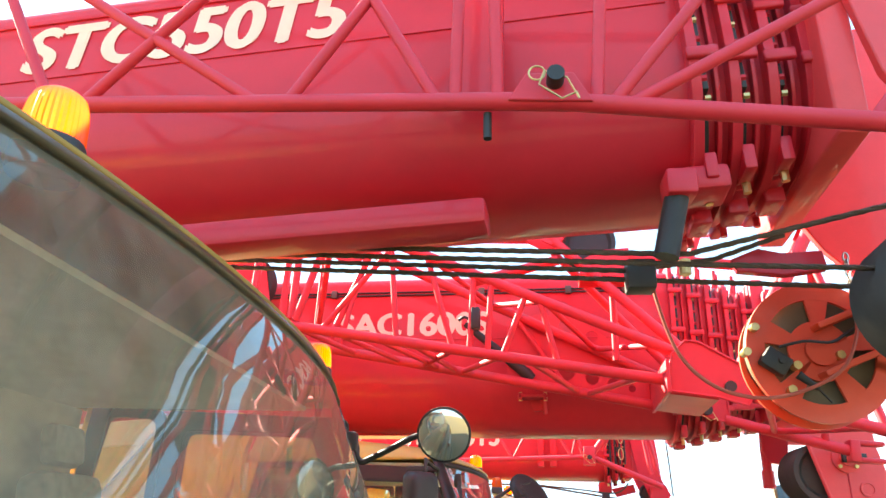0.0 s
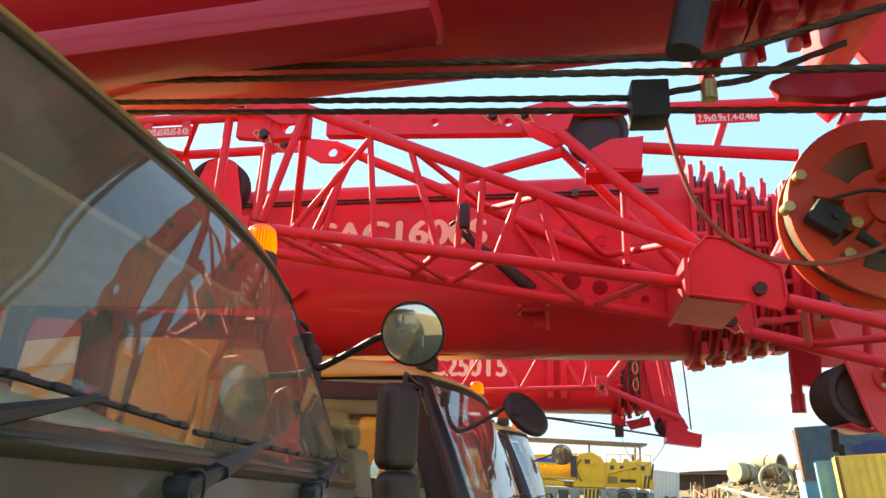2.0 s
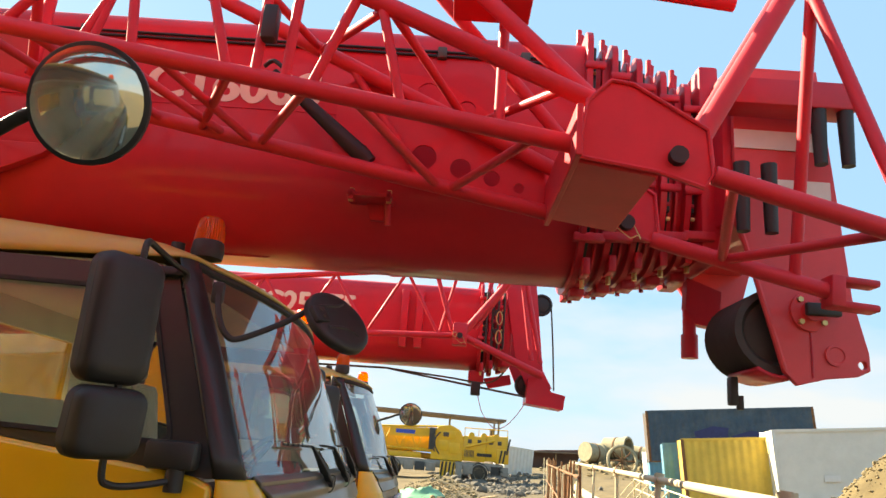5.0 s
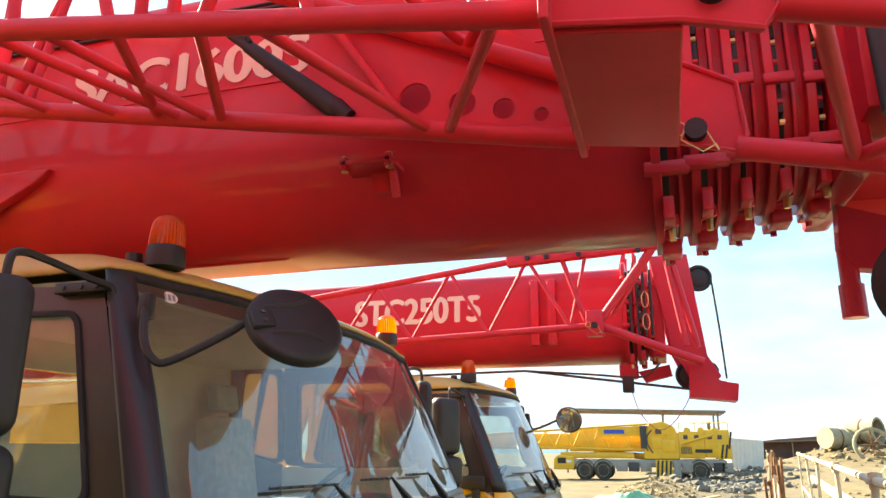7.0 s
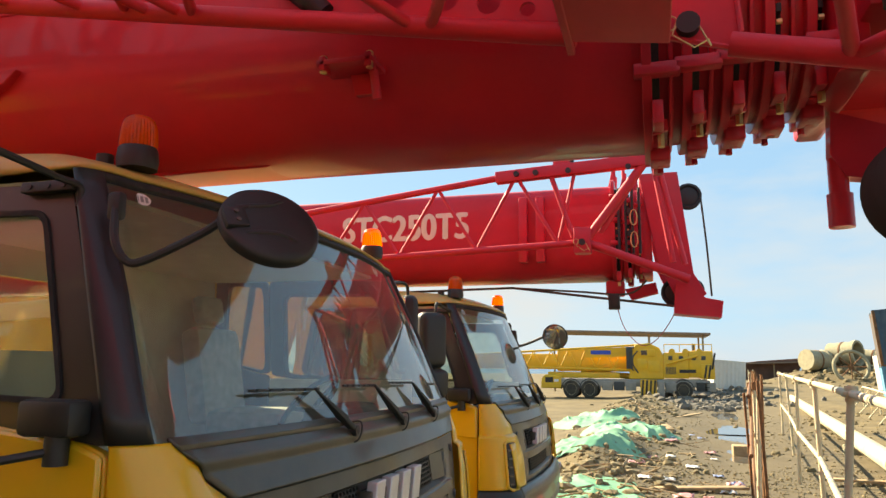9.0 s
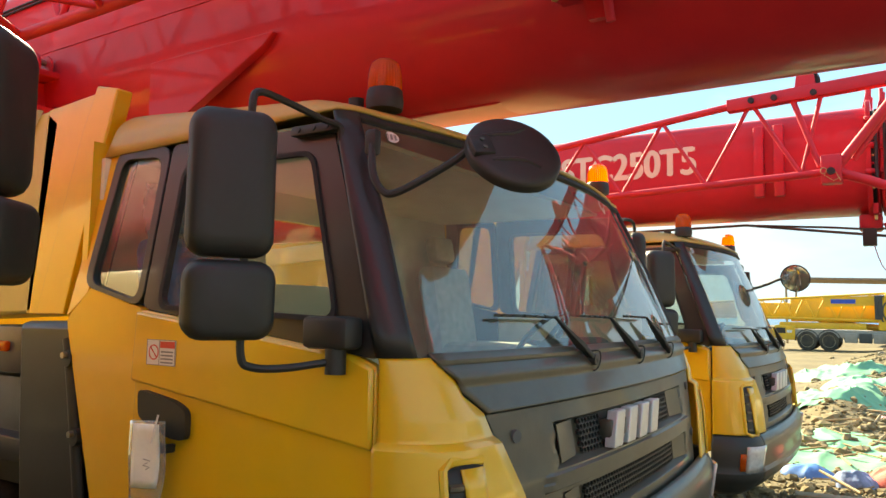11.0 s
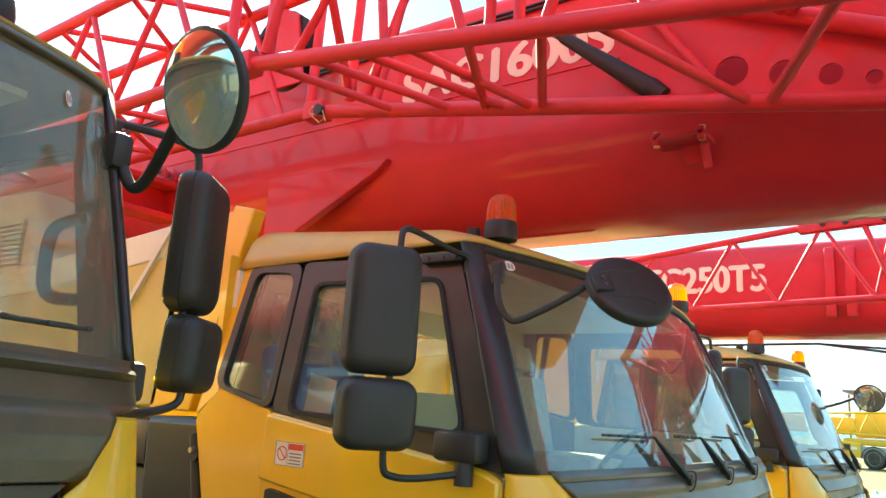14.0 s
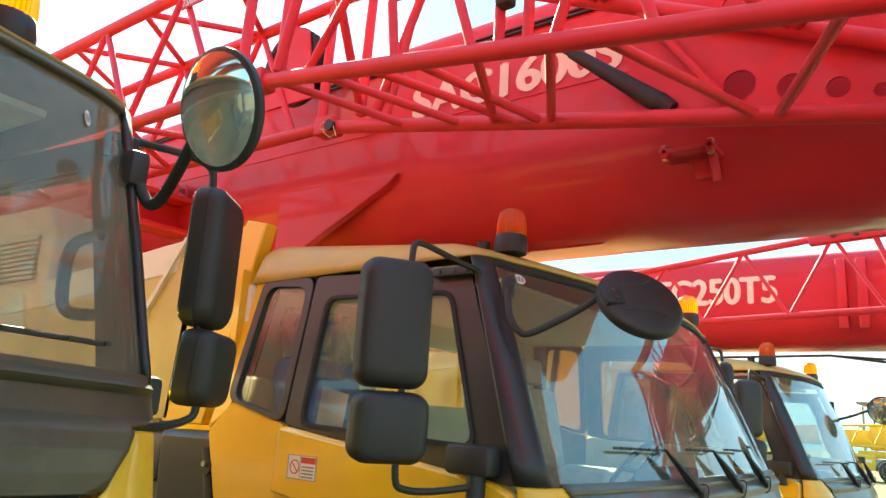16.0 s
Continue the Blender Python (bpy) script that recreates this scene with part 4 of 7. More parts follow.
def pin(parent, c, axis, r=0.035, ln=0.08, clip=True):
    """A black pin head with a wire clip."""
    c, axis = Vector(c), Vector(axis).normalized()
    bm = bmesh.new()
    tube(bm, c - axis * ln / 2, c + axis * ln / 2, r, seg=16)
    p = part("pin", bm, BLACK, parent, "black locking pin")
    if clip:
        m = Matrix.Translation(c + axis * (ln / 2 + 0.004)) @ axis.to_track_quat("Z", "Y").to_matrix().to_4x4()
        bm = bmesh.new()
        ax = axis.cross(Vector((0, 0, 1))).normalized()
        m = Matrix.Translation(c + axis * (ln / 2 - 0.012)) @ Matrix(((-ax.x, 0, axis.x, 0), (-ax.y, 0, axis.y, 0), (0, 1, axis.z, 0), (0, 0, 0, 1)))
        pts = [m @ Vector((-0.050 + 0.022 * math.cos(a), 0.006 + 0.022 * math.sin(a), 0)) for a in [math.pi * 2 * k / 14 + 0.4 for k in range(15)]]
        pts += [m @ Vector(q) for q in ((-0.045, -0.03, 0.0), (0.015, -0.075, 0.0), (0.055, -0.055, 0.0), (0.06, -0.075, 0.0))]
        sweep(bm, pts, 0.0028, 6)
        sweep(bm, [m @ Vector((-0.03, 0.012, 0)), m @ Vector((0.03, -0.01, 0)), m @ Vector((0.06, -0.075, 0))], 0.0028, 6)
        part("wire_clip", bm, BRASS, parent, "bent wire clip")
    return p


def sheave(name, parent, c, r, width, hub=0.06, mt=None, axis=(0, 1, 0), label="black rope sheave"):
    m = Matrix.Translation(c) @ Vector(axis).to_track_quat("Z", "Y").to_matrix().to_4x4()
    bm = bmesh.new()
    n = max(2, int(width / 0.028))
    dish = min(0.03, width * 0.25)
    prof = [(hub, -width / 2 + dish * 0.6), (r * 0.72, -width / 2 + dish), (r * 0.84, -width / 2)]
    for k in range(n + 1):
        z = -width / 2 + width * k / n
        prof.append((r, z + 0.002))
        if k < n:
            prof.append((r - 0.7 * width / n, z + width / n * 0.40))
            prof.append((r - 0.7 * width / n, z + width / n * 0.66))
    prof += [(r * 0.84, width / 2), (r * 0.72, width / 2 - dish), (hub, width / 2 - dish * 0.6)]
    lathe(bm, prof, m, 40)
    return part(name, bm, mt or BLACK, parent, label)

# ---- ground ----
def ground_height(x, y):
    h = -0.12 + 0.05 * noise.noise(Vector((x * 0.25, y * 0.25, 0))) + 0.03 * noise.noise(Vector((x * 1.1, y * 1.1, 3)))
    if -4 < x < 3 and 8 < y < 60:
        k = math.exp(-((x - 0.3 - 0.02 * y) / 1.1) ** 2) * min(1, max(0, (y - 12) / 4)) * min(1, max(0, (60 - y) / 20))
        h += k * (0.30 + 0.25 * noise.noise(Vector((x * 0.9, y * 0.5, 7))))
    k2 = math.exp(-((x - 2.2 - 0.06 * y) / 0.9) ** 2) * min(1, max(0, (y - 14) / 5))
    h -= 0.10 * k2
    h += 2.25 * math.exp(-((x - 10.7) / 1.9) ** 2 - ((y - 17.0) / 2.2) ** 2) * (1 + 0.20 * noise.noise(Vector((x, y, 5))) + 0.10 * noise.noise(Vector((x * 2.6, y * 2.6, 6))))
    h += 0.50 * math.exp(-((x - 7.6) / 0.7) ** 2 - ((y - 17.4) / 1.0) ** 2)
    h += 0.35 * min(1, max(0, (x - 4.5) / 4)) * min(1, max(0, (y - 8) / 8))
    h += 1.7 * math.exp(-((x - 17) / 5.0) ** 2 - ((y - 71) / 5.0) ** 2) * (1 + 0.3 * noise.noise(Vector((x * 0.5, y * 0.5, 8))))
    h += 0.085 * min(9.0, max(0.0, x - 10.2)) * min(1, max(0, (y - 26) / 4)) * min(1, max(0, (60 - y) / 12))
    if y > 160:
        h -= min(3.0, (y - 160) * 0.02)
    return h


GROUND = mat("trodden_earth", (0.120, 0.088, 0.038), 0.92, var=0.45, scale=1.1, bump=1.0, bscale=9, dust=0.6, dustcol=(0.19, 0.142, 0.062))


def wet_track(m):
    """Damp, darker mud where the wheels have rutted the track."""
    nt = m.node_tree
    b = nt.nodes["Principled BSDF"]
    dry = b.inputs["Base Color"].links[0].from_socket
    tc = nt.nodes.new("ShaderNodeTexCoord")
    sep = nt.nodes.new("ShaderNodeSeparateXYZ")
    nt.links.new(tc.outputs["Object"], sep.inputs[0])
    slope = nt.nodes.new("ShaderNodeMath")
    slope.operation = "MULTIPLY_ADD"
    slope.inputs[1].default_value, slope.inputs[2].default_value = -0.06, -2.2
    nt.links.new(sep.outputs["Y"], slope.inputs[0])
    off = nt.nodes.new("ShaderNodeMath")
    nt.links.new(sep.outputs["X"], off.inputs[0])
    nt.links.new(slope.outputs[0], off.inputs[1])
    wide = nt.nodes.new("ShaderNodeMath")
    wide.operation = "ABSOLUTE"
    nt.links.new(off.outputs[0], wide.inputs[0])
    n = nt.nodes.new("ShaderNodeTexNoise")
    n.inputs["Scale"].default_value, n.inputs["Detail"].default_value = 0.7, 8
    nt.links.new(tc.outputs["Object"], n.inputs["Vector"])
    edge = nt.nodes.new("ShaderNodeMath")
    edge.operation = "MULTIPLY_ADD"
    edge.inputs[1].default_value = 3.0
    nt.links.new(n.outputs["Fac"], edge.inputs[0])
    nt.links.new(wide.outputs[0], edge.inputs[2])
    wet = nt.nodes.new("ShaderNodeMapRange")
    wet.inputs["From Min"].default_value, wet.inputs["From Max"].default_value = 2.8, 4.6
    wet.inputs["To Min"].default_value, wet.inputs["To Max"].default_value = 0.8, 0.0
    nt.links.new(edge.outputs[0], wet.inputs["Value"])
    mix = nt.nodes.new("ShaderNodeMix")
    mix.data_type = "RGBA"
    mix.inputs["B"].default_value = (0.100, 0.078, 0.044, 1)
    nt.links.new(wet.outputs["Result"], mix.inputs["Factor"])
    nt.links.new(dry, mix.inputs["A"])
    nt.links.new(mix.outputs["Result"], b.inputs["Base Color"])


wet_track(GROUND)


def axis_steps():
    xs = [-900, -300, -120, -60, -30, -15, -8]
    x = -5.0
    while x < 12:
        xs.append(x)
        x += 0.16
    return xs + [12 + 0.5 * k for k in range(1, 26)] + [26, 28, 35, 60, 120, 300, 900]


def make_ground():
    xs = axis_steps()
    ys = [-900, -200, -60, -20, -8, -3, 0, 2, 4, 6]
    y = 7.0
    while y < 46:
        ys.append(y)
        y += 0.16 + (y - 7) * 0.012
    ys += [46.5 + 0.9 * k for k in range(40)] + [86, 100, 130, 160, 200, 320]
    bm = bmesh.new()
    vs = [[bm.verts.new((x, y, ground_height(x, y))) for y in ys] for x in xs]
    for i in range(len(xs) - 1):
        for j in range(len(ys) - 1):
            bm.faces.new((vs[i][j], vs[i + 1][j], vs[i + 1][j + 1], vs[i][j + 1]))
    g = part("ground", bm, GROUND, None)
    return tagged(g, "rough trodden earth of a coastal work yard", "ground", "", "structure")


make_ground()


# ---- cranes ----
crane_one = thing("truck_crane", "tall parked truck crane, red boom, dusty dark front", "truck crane", "parked cranes", loc=(-0.21, 2.02, 0.14))
crane_one.rotation_euler = (0, 0, radians(4.0))
crane_two = thing("truck_crane", "parked truck crane, yellow cab, heavy red boom, lattice jib", "truck crane", "parked cranes", loc=(0, 6.13, 0))
crane_three = thing("truck_crane", "parked truck crane with slim red boom, last in row", "truck crane", "parked cranes", loc=(0.05, 10.24, -0.09))
cab(crane_one, 1.64, (1,), False, True, WSGLASS_DUSTY, (-0.90, 1.30), 0.11, 0.03, 0.05, 1.17,
    (((-0.90, 1.515), (-0.42, 1.64), (-0.62, 1.655), (-0.12, 1.625)), ((-0.18, 1.507), (0.26, 1.635), (-0.09, 1.618), (0.61, 1.618)), ((0.59, 1.507), (1.06, 1.63), (0.73, 1.625), (1.58, 1.64))), 1.565, (-0.34, 0.46), 0.042, taper=-0.01, arch=0.05)
cab(crane_two, 1.50, (-1, 1), True, False, mid=0.03, wide=1.2, aside=0.21)
cab(crane_three, 1.29, (-1, 1), False, True)


def local(crane, p):
    return Matrix.Rotation(-crane.rotation_euler.z, 3, "Z") @ (Vector(p) - crane.location)


def holed_plate(bm, outer, holes, axis, a, b):
    """A plate with round holes (cx, cy, r)."""
    put = {"y": lambda p, t: (p[0], t, p[1]), "x": lambda p, t: (t, p[0], p[1]), "z": lambda p, t: (p[0], p[1], t)}[axis]
    loops = [outer] + [[(cx + r * math.cos(2 * math.pi * k / 16), cy + r * math.sin(2 * math.pi * k / 16)) for k in range(16)] for cx, cy, r in holes]
    made = []
    for t in (a, b):
        edges, layer = [], []
        for lp in loops:
            vs = [bm.verts.new(put(p, t)) for p in lp]
            layer.append(vs)
            edges += [bm.edges.new((vs[i], vs[(i + 1) % len(vs)])) for i in range(len(vs))]
        bmesh.ops.triangle_fill(bm, use_beauty=True, use_dissolve=False, edges=edges)
        made.append(layer)
    for la, lb in zip(*made):
        for i in range(len(la)):
            j = (i + 1) % len(la)
            bm.faces.new((la[i], la[j], lb[j], lb[i]))
    return bm


def chassis(crane, half, z, wheels):
    """The frame, fenders and wheels under and behind the cab."""
    bm = bmesh.new()
    block(bm, -9.0, 0.35, -0.5, 0.5, z + 0.55, z + 0.95, None, 0.02)
    block(bm, -9.0, -1.5, -half + 0.05, half - 0.05, z + 0.98, z + 1.1, None, 0.02)
    part("carrier_frame", bm, BLACK, crane, "dark steel carrier frame")
    for x in wheels:
        for s in (-1, 1):
            m = Matrix.Translation((x, s * (half - 0.22), z + 0.52)) @ Matrix.Rotation(radians(90), 4, "X")
            bm = lathe(bmesh.new(), [(0.28, -0.14), (0.40, -0.15), (0.50, -0.13), (0.52, -0.09), (0.52, 0.09), (0.50, 0.13), (0.40, 0.15), (0.28, 0.14)], m, 36)
            w = part("wheel", bm, RUBBER, crane, "black tyre")
            bm = lathe(bmesh.new(), [(0.0, -0.06), (0.10, -0.07), (0.2, -0.03), (0.26, -0.12), (0.29, -0.13), (0.29, 0.13), (0.26, 0.12), (0.2, 0.03), (0.1, 0.07), (0.0, 0.06)], m, 30)
            part("rim", bm, GREY, w)


for c, hw, z in ((crane_one, 1.64, -0.30), (crane_two, 1.29, -0.10), (crane_three, 1.29, -0.01)):
    chassis(c, hw, z, (-0.95, -2.6, -5.6, -7.0))

base2, xe2, ze2, we2, he2 = telescopic(crane_two, 0, 1.66, 2.57, 0.98, 1.26, 5, 0.14)
base1, xe1, ze1, we1, he1 = telescopic(crane_one, 0, 1.50, 2.80, 0.88, 0.98, 4, 0.13, yc=0.415, rear=-8.0)
# the tall crane's boom points straight ahead and slightly up
base1.matrix_local = Matrix.Rotation(-crane_one.rotation_euler.z, 4, "Z") @ Matrix.Translation((0.85, 0.09, 2.8)) @ Matrix.Rotation(radians(-3.1), 4, "Y") @ Matrix.Translation((-0.88, 0, -2.8))
base3, xe3, ze3, we3, he3 = telescopic(crane_three, 0, 1.28, 2.57, 0.78, 0.86, 3, 0.10)
UPRIGHT = Matrix.Rotation(radians(90), 4, "X")
lettering("SAC1600S", 0.185, 1.25, CREAM, base2, Matrix.Translation((-1.015, -0.493, 3.322)) @ UPRIGHT, bold=0.012, label="cream model lettering on the boom")
lettering("STC550T5", 0.20, 1.31, CREAM, base1, Matrix.Translation((-0.985, -0.028, 3.44)) @ UPRIGHT, shear=0.18, bold=0.012, label="cream model lettering on the boom")
lettering("STC250T5", 0.25, 1.30, CREAM, base3, Matrix.Translation((-1.39, -0.393, 2.985)) @ UPRIGHT, bold=0.013, label="cream model lettering on the boom")


# the heavier crane's lattice jib, stowed along its boom
def rod(crane, parent, name, a, b, r, material=None, label=""):
    return part(name, tube(bmesh.new(), local(crane, a), local(crane, b), r), material or RED_TUBE, parent, label)


def on(line, x):
    a, b = Vector(line[0]), Vector(line[1])
    return a.lerp(b, (x - a.x) / (b.x - a.x))


K2 = crane_two
A2 = ((-1.12, 4.67, 3.165), (1.46, 4.64, 2.755))
B2 = ((-1.27, 5.27, 3.185), (1.46, 5.31, 2.705))
C2 = ((-0.86, 4.62, 3.955), (1.52, 4.62, 2.925))
D2 = ((-0.80, 5.30, 3.975), (1.50, 5.30, 2.90))
box_pts = [(1.435, 2.68), (1.475, 2.905), (1.56, 2.99), (1.64, 2.98), (1.915, 2.815), (1.93, 2.64), (1.895, 2.59), (1.73, 2.64)]


def shifted(crane, pts):
    return [(x - crane.location.x, z - crane.location.z) for x, z in pts]


bm = bmesh.new()
for y in (4.575, 5.275):
    plate(bm, shifted(K2, box_pts), "y", y - 6.13 - 0.012, y - 6.13 + 0.012)
block(bm, 1.425, 1.45, 4.50 - 6.13, 5.36 - 6.13, 2.66, 2.86)
plate(bm, [(1.44, 2.665), (1.735, 2.625), (1.735, 2.645), (1.44, 2.69)], "y", 4.58 - 6.13, 5.27 - 6.13)
plate(bm, [(1.56, 2.985), (1.64, 2.97), (1.92, 2.76), (1.92, 2.735), (1.63, 2.95), (1.56, 2.965)], "y", 4.59 - 6.13, 4.72 - 6.13)
jib2 = part("fly_jib", bm, RED_TUBE, K2, "red welded gusset box and tubular lattice jib", bevel=0.005)
for y in (4.558, 5.258):
    lip = [Vector((x, y - 6.13, z)) for x, z in box_pts]
    part("weld_lip", sweep(bmesh.new(), lip + lip[:1], 0.0085, 6), RED_TUBE, jib2)
for a, b in (A2, B2, C2, D2):
    rod(K2, jib2, "chord", a, b, 0.036)
for x0, x1 in ((-0.84, -0.33), (0.09, -0.10), (0.20, 0.23), (0.32, 0.35), (0.42, 0.58), (0.78, 0.67), (-0.30, -0.36)):
    rod(K2, jib2, "brace", on(A2, x0), on(C2, x1), 0.020)
for x0, x1 in ((-1.05, -0.75), (-0.45, -0.10), (-0.20, 0.03), (0.10, -0.22), (0.41, 0.07), (0.59, 0.92), (1.30, 0.98), (-0.75, -0.40)):
    rod(K2, jib2, "brace", on(A2, x0), on(B2, x1), 0.020)
for x0, x1 in ((-0.1, 0.3), (0.7, 0.3), (0.7, 1.05), (1.4, 1.05)):
    rod(K2, jib2, "brace", on(C2, x0), on(D2, x1), 0.020)
for x0, x1 in ((-0.9, -0.72), (0.85, 0.45)):
    rod(K2, jib2, "brace", on(B2, x0), on(D2, x1), 0.020)
# fork ends beyond the gusset box
F1, F2 = ((1.93, 4.56, 2.64), (2.76, 4.53, 2.405)), ((1.90, 5.27, 2.605), (2.64, 5.17, 2.395))
for a, b in (F1, F2):
    rod(K2, jib2, "chord", a, b, 0.036)
    p = local(K2, b)
    bm = bmesh.new()
    m = Matrix.Translation(p) @ Matrix.Rotation(radians(4), 4, "Y")
    block(bm, -0.02, 0.04, -0.05, 0.05, -0.068, 0.068, m, 0.006)
    block(bm, 0.0, 0.19, -0.045, 0.045, 0.038, 0.070, m, 0.012)
    block(bm, 0.0, 0.19, -0.045, 0.045, -0.070, -0.038, m, 0.012)
    part("fork", bm, RED_TUBE, jib2, "red fork end")
for x0, x1 in ((2.0, 2.2), (2.55, 2.2)):
    rod(K2, jib2, "brace", on(F1, x0), on(F2, x1), 0.022)
rod(K2, jib2, "brace", (2.45, 4.8, 3.60), (2.62, 4.54, 2.46), 0.026)
rod(K2, jib2, "brace", (2.45, 4.8, 3.60), (2.50, 5.20, 2.42), 0.026)
for y in (4.62, 4.86):
    rod(K2, jib2, "post", (1.90, y, 2.80), (2.51, y + 0.05, 3.90), 0.040)
for c, sgn in (((1.80, 4.563, 2.70), -1), ((1.785, 5.262, 2.668), -1)):
    pin(jib2, local(K2, c), (0, sgn, 0), 0.034, 0.07, c[1] > 5)
pin(jib2, local(K2, (-1.255, 5.25, 3.175)), (0, -1, 0), 0.032, 0.08)
# lugs at the rear end
for x, y, z in ((-1.17, 4.67, 3.17), (-1.31, 5.27, 3.19)):
    bm = block(bmesh.new(), -0.07, 0.07, -0.05, 0.05, -0.05, 0.05, Matrix.Translation(local(K2, (x, y, z))), 0.008)
    part("lug", bm, RED_TUBE, jib2)
for y, q in ((5.285, 0.0), (4.66, -0.05)):
    ear = [(x + q, z) for x, z in ((-1.38, 4.05), (-1.10, 4.06), (-0.80, 4.01), (-0.70, 3.92), (-0.78, 3.84), (-0.93, 3.85), (-1.08, 3.94), (-1.38, 3.96))]
    bm = holed_plate(bmesh.new(), shifted(K2, ear), [(-0.84 + q, 3.925, 0.034)], "y", y - 6.13 - 0.013, y - 6.13 + 0.013)
    part("joint_ear", bm, RED_TUBE, jib2, "red joint plate with a round hole", bevel=0.004)
    pin(jib2, local(K2, (-1.21 + q, y - 0.012, 4.01)), (0, -1, 0), 0.030, 0.06)
# upper struts, beam and guide sheave
rod(K2, jib2, "strut", (0.75, 4.85, 3.82), (1.60, 4.80, 2.97), 0.036)
rod(K2, jib2, "strut", (0.77, 5.15, 3.82), (1.55, 5.20, 2.95), 0.030)
rod(K2, jib2, "strut", (0.20, 4.87, 3.51), (0.80, 4.87, 3.66), 0.036)
rod(K2, jib2, "beam", (0.77, 4.87, 3.93), (2.38, 4.87, 3.905), 0.036)
rod(K2, jib2, "beam", (1.12, 4.87, 3.68), (2.15, 4.87, 3.57), 0.036)
rod(K2, jib2, "brace", (1.80, 4.87, 3.91), (1.70, 4.87, 3.63), 0.024)
rod(K2, jib2, "strut", (1.17, 4.95, 2.95), (1.17, 4.95, 3.50), 0.024)
bm = block(bmesh.new(), -0.12, 0.12, -0.07, 0.07, -0.07, 0.07, Matrix.Translation(local(K2, (2.40, 4.86, 3.915))) @ Matrix.Rotation(radians(-40), 4, "Y"), 0.01)
part("joint_box", bm, RED_TUBE, jib2)
bm = bmesh.new()
for y in (4.83, 5.02):
    holed_plate(bm, shifted(K2, [(0.53, 3.95), (0.67, 3.98), (0.80, 4.0), (0.90, 3.94), (0.84, 3.79), (0.75, 3.76), (0.59, 3.85)]), [(0.72, 3.92, 0.03)], "y", y - 6.13 - 0.01, y - 6.13 + 0.01)
    plate(bm, shifted(K2, [(0.94, 3.53), (1.27, 3.50), (1.29, 3.72), (1.10, 3.71), (0.98, 3.65)]), "y", y - 6.13 - 0.01, y - 6.13 + 0.01)
block(bm, 0.94, 1.28, 4.83 - 6.13, 5.02 - 6.13, 3.495, 3.52)
part("sheave_plate", bm, RED_TUBE, jib2, "red cheek plates of the guide sheave", bevel=0.004)
sheave("guide_sheave", jib2, local(K2, (1.02, 4.925, 3.79)), 0.19, 0.10)
pin(jib2, local(K2, (0.576, 4.81, 3.905)), (0, -1, 0), 0.030, 0.06)
pin(jib2, local(K2, (0.35, 5.05, 4.03)), (0, -1, 0), 0.030, 0.06)
# perforated web plate beside the boom
bm = holed_plate(bmesh.new(), shifted(K2, [(0.40, 3.30), (0.62, 3.40), (0.90, 3.37), (1.42, 3.02), (1.42, 2.73), (0.40, 2.90)]), [(0.84, 2.958, 0.062), (1.02, 2.912, 0.05), (1.17, 2.872, 0.04), (1.30, 2.832, 0.026), (0.84, 3.29, 0.06), (1.03, 3.22, 0.045)], "y", 5.345 - 6.13, 5.36 - 6.13)
part("web_plate", bm, RED_TUBE, jib2, "red plate with round holes")
bm = bmesh.new()
a, b = local(K2, (0.09, 5.27, 3.31)), local(K2, (0.575, 5.325, 2.915))
tube(bm, a, a.lerp(b, 0.3), 0.022)
tube(bm, a.lerp(b, 0.16), a.lerp(b, 0.93), 0.027, 0.043)
tube(bm, a.lerp(b, 0.92), b + (b - a).normalized() * 0.02, 0.046, 0.036)
sweep(bm, smooth_path([a + Vector((-0.05, 0, 0.03)), a + Vector((0.0, -0.02, 0.05)), a.lerp(b, 0.10) + Vector((0.02, -0.03, 0.03)), a.lerp(b, 0.20) + Vector((0, -0.02, 0.02))], 5), 0.011, 8)
part("gas_strut", bm, BLACK, jib2, "black gas strut in the jib")
bm = bmesh.new()
block(bm, -0.03, 0.03, -0.03, 0.03, -0.075, 0.075, Matrix.Translation(local(K2, (0.245, 4.62, 3.17))), 0.012)
part("limit_switch", bm, BLACK, jib2, "black switch box on the jib")
# the jib's straight rear part
R = {"ln": ((-6.0, 4.70, 3.22), (-1.32, 4.72, 3.22)), "lf": ((-6.0, 5.30, 3.23), (-1.36, 5.27, 3.20)), "un": ((-6.0, 4.70, 3.95), (-1.30, 4.72, 3.96)), "uf": ((-6.0, 5.30, 3.96), (-1.30, 5.28, 3.97))}
rear = part("rear_jib", tube(bmesh.new(), local(K2, R["ln"][0]), local(K2, R["ln"][1]), 0.036), RED_TUBE, K2, "rear part of the red lattice jib")
for k in ("lf", "un", "uf"):
    rod(K2, rear, "chord", *R[k], 0.036)
for a, b in (("ln", "un"), ("lf", "uf"), ("ln", "lf"), ("un", "uf")):
    x = -5.8
    up = True
    while x < -1.9:
        p, q = (a, b) if up else (b, a)
        rod(K2, rear, "brace", on(R[p], x), on(R[q], x + 0.42), 0.020)
        x += 0.42
        up = not up
for x in (-1.38, -1.075):
    for y in (4.72, 5.28):
        rod(K2, rear, "post", (x - 0.01, y, 3.22), (x + 0.01, y, 3.96), 0.028)
rod(K2, rear, "post", (-1.03, 4.66, 3.19), (-0.80, 4.62, 3.90), 0.026)
rod(K2, rear, "post", (-0.98, 5.28, 3.19), (-0.70, 5.30, 3.90), 0.026)
rod(K2, rear, "brace", (-1.08, 5.28, 3.22), (-0.80, 4.64, 3.92), 0.024)
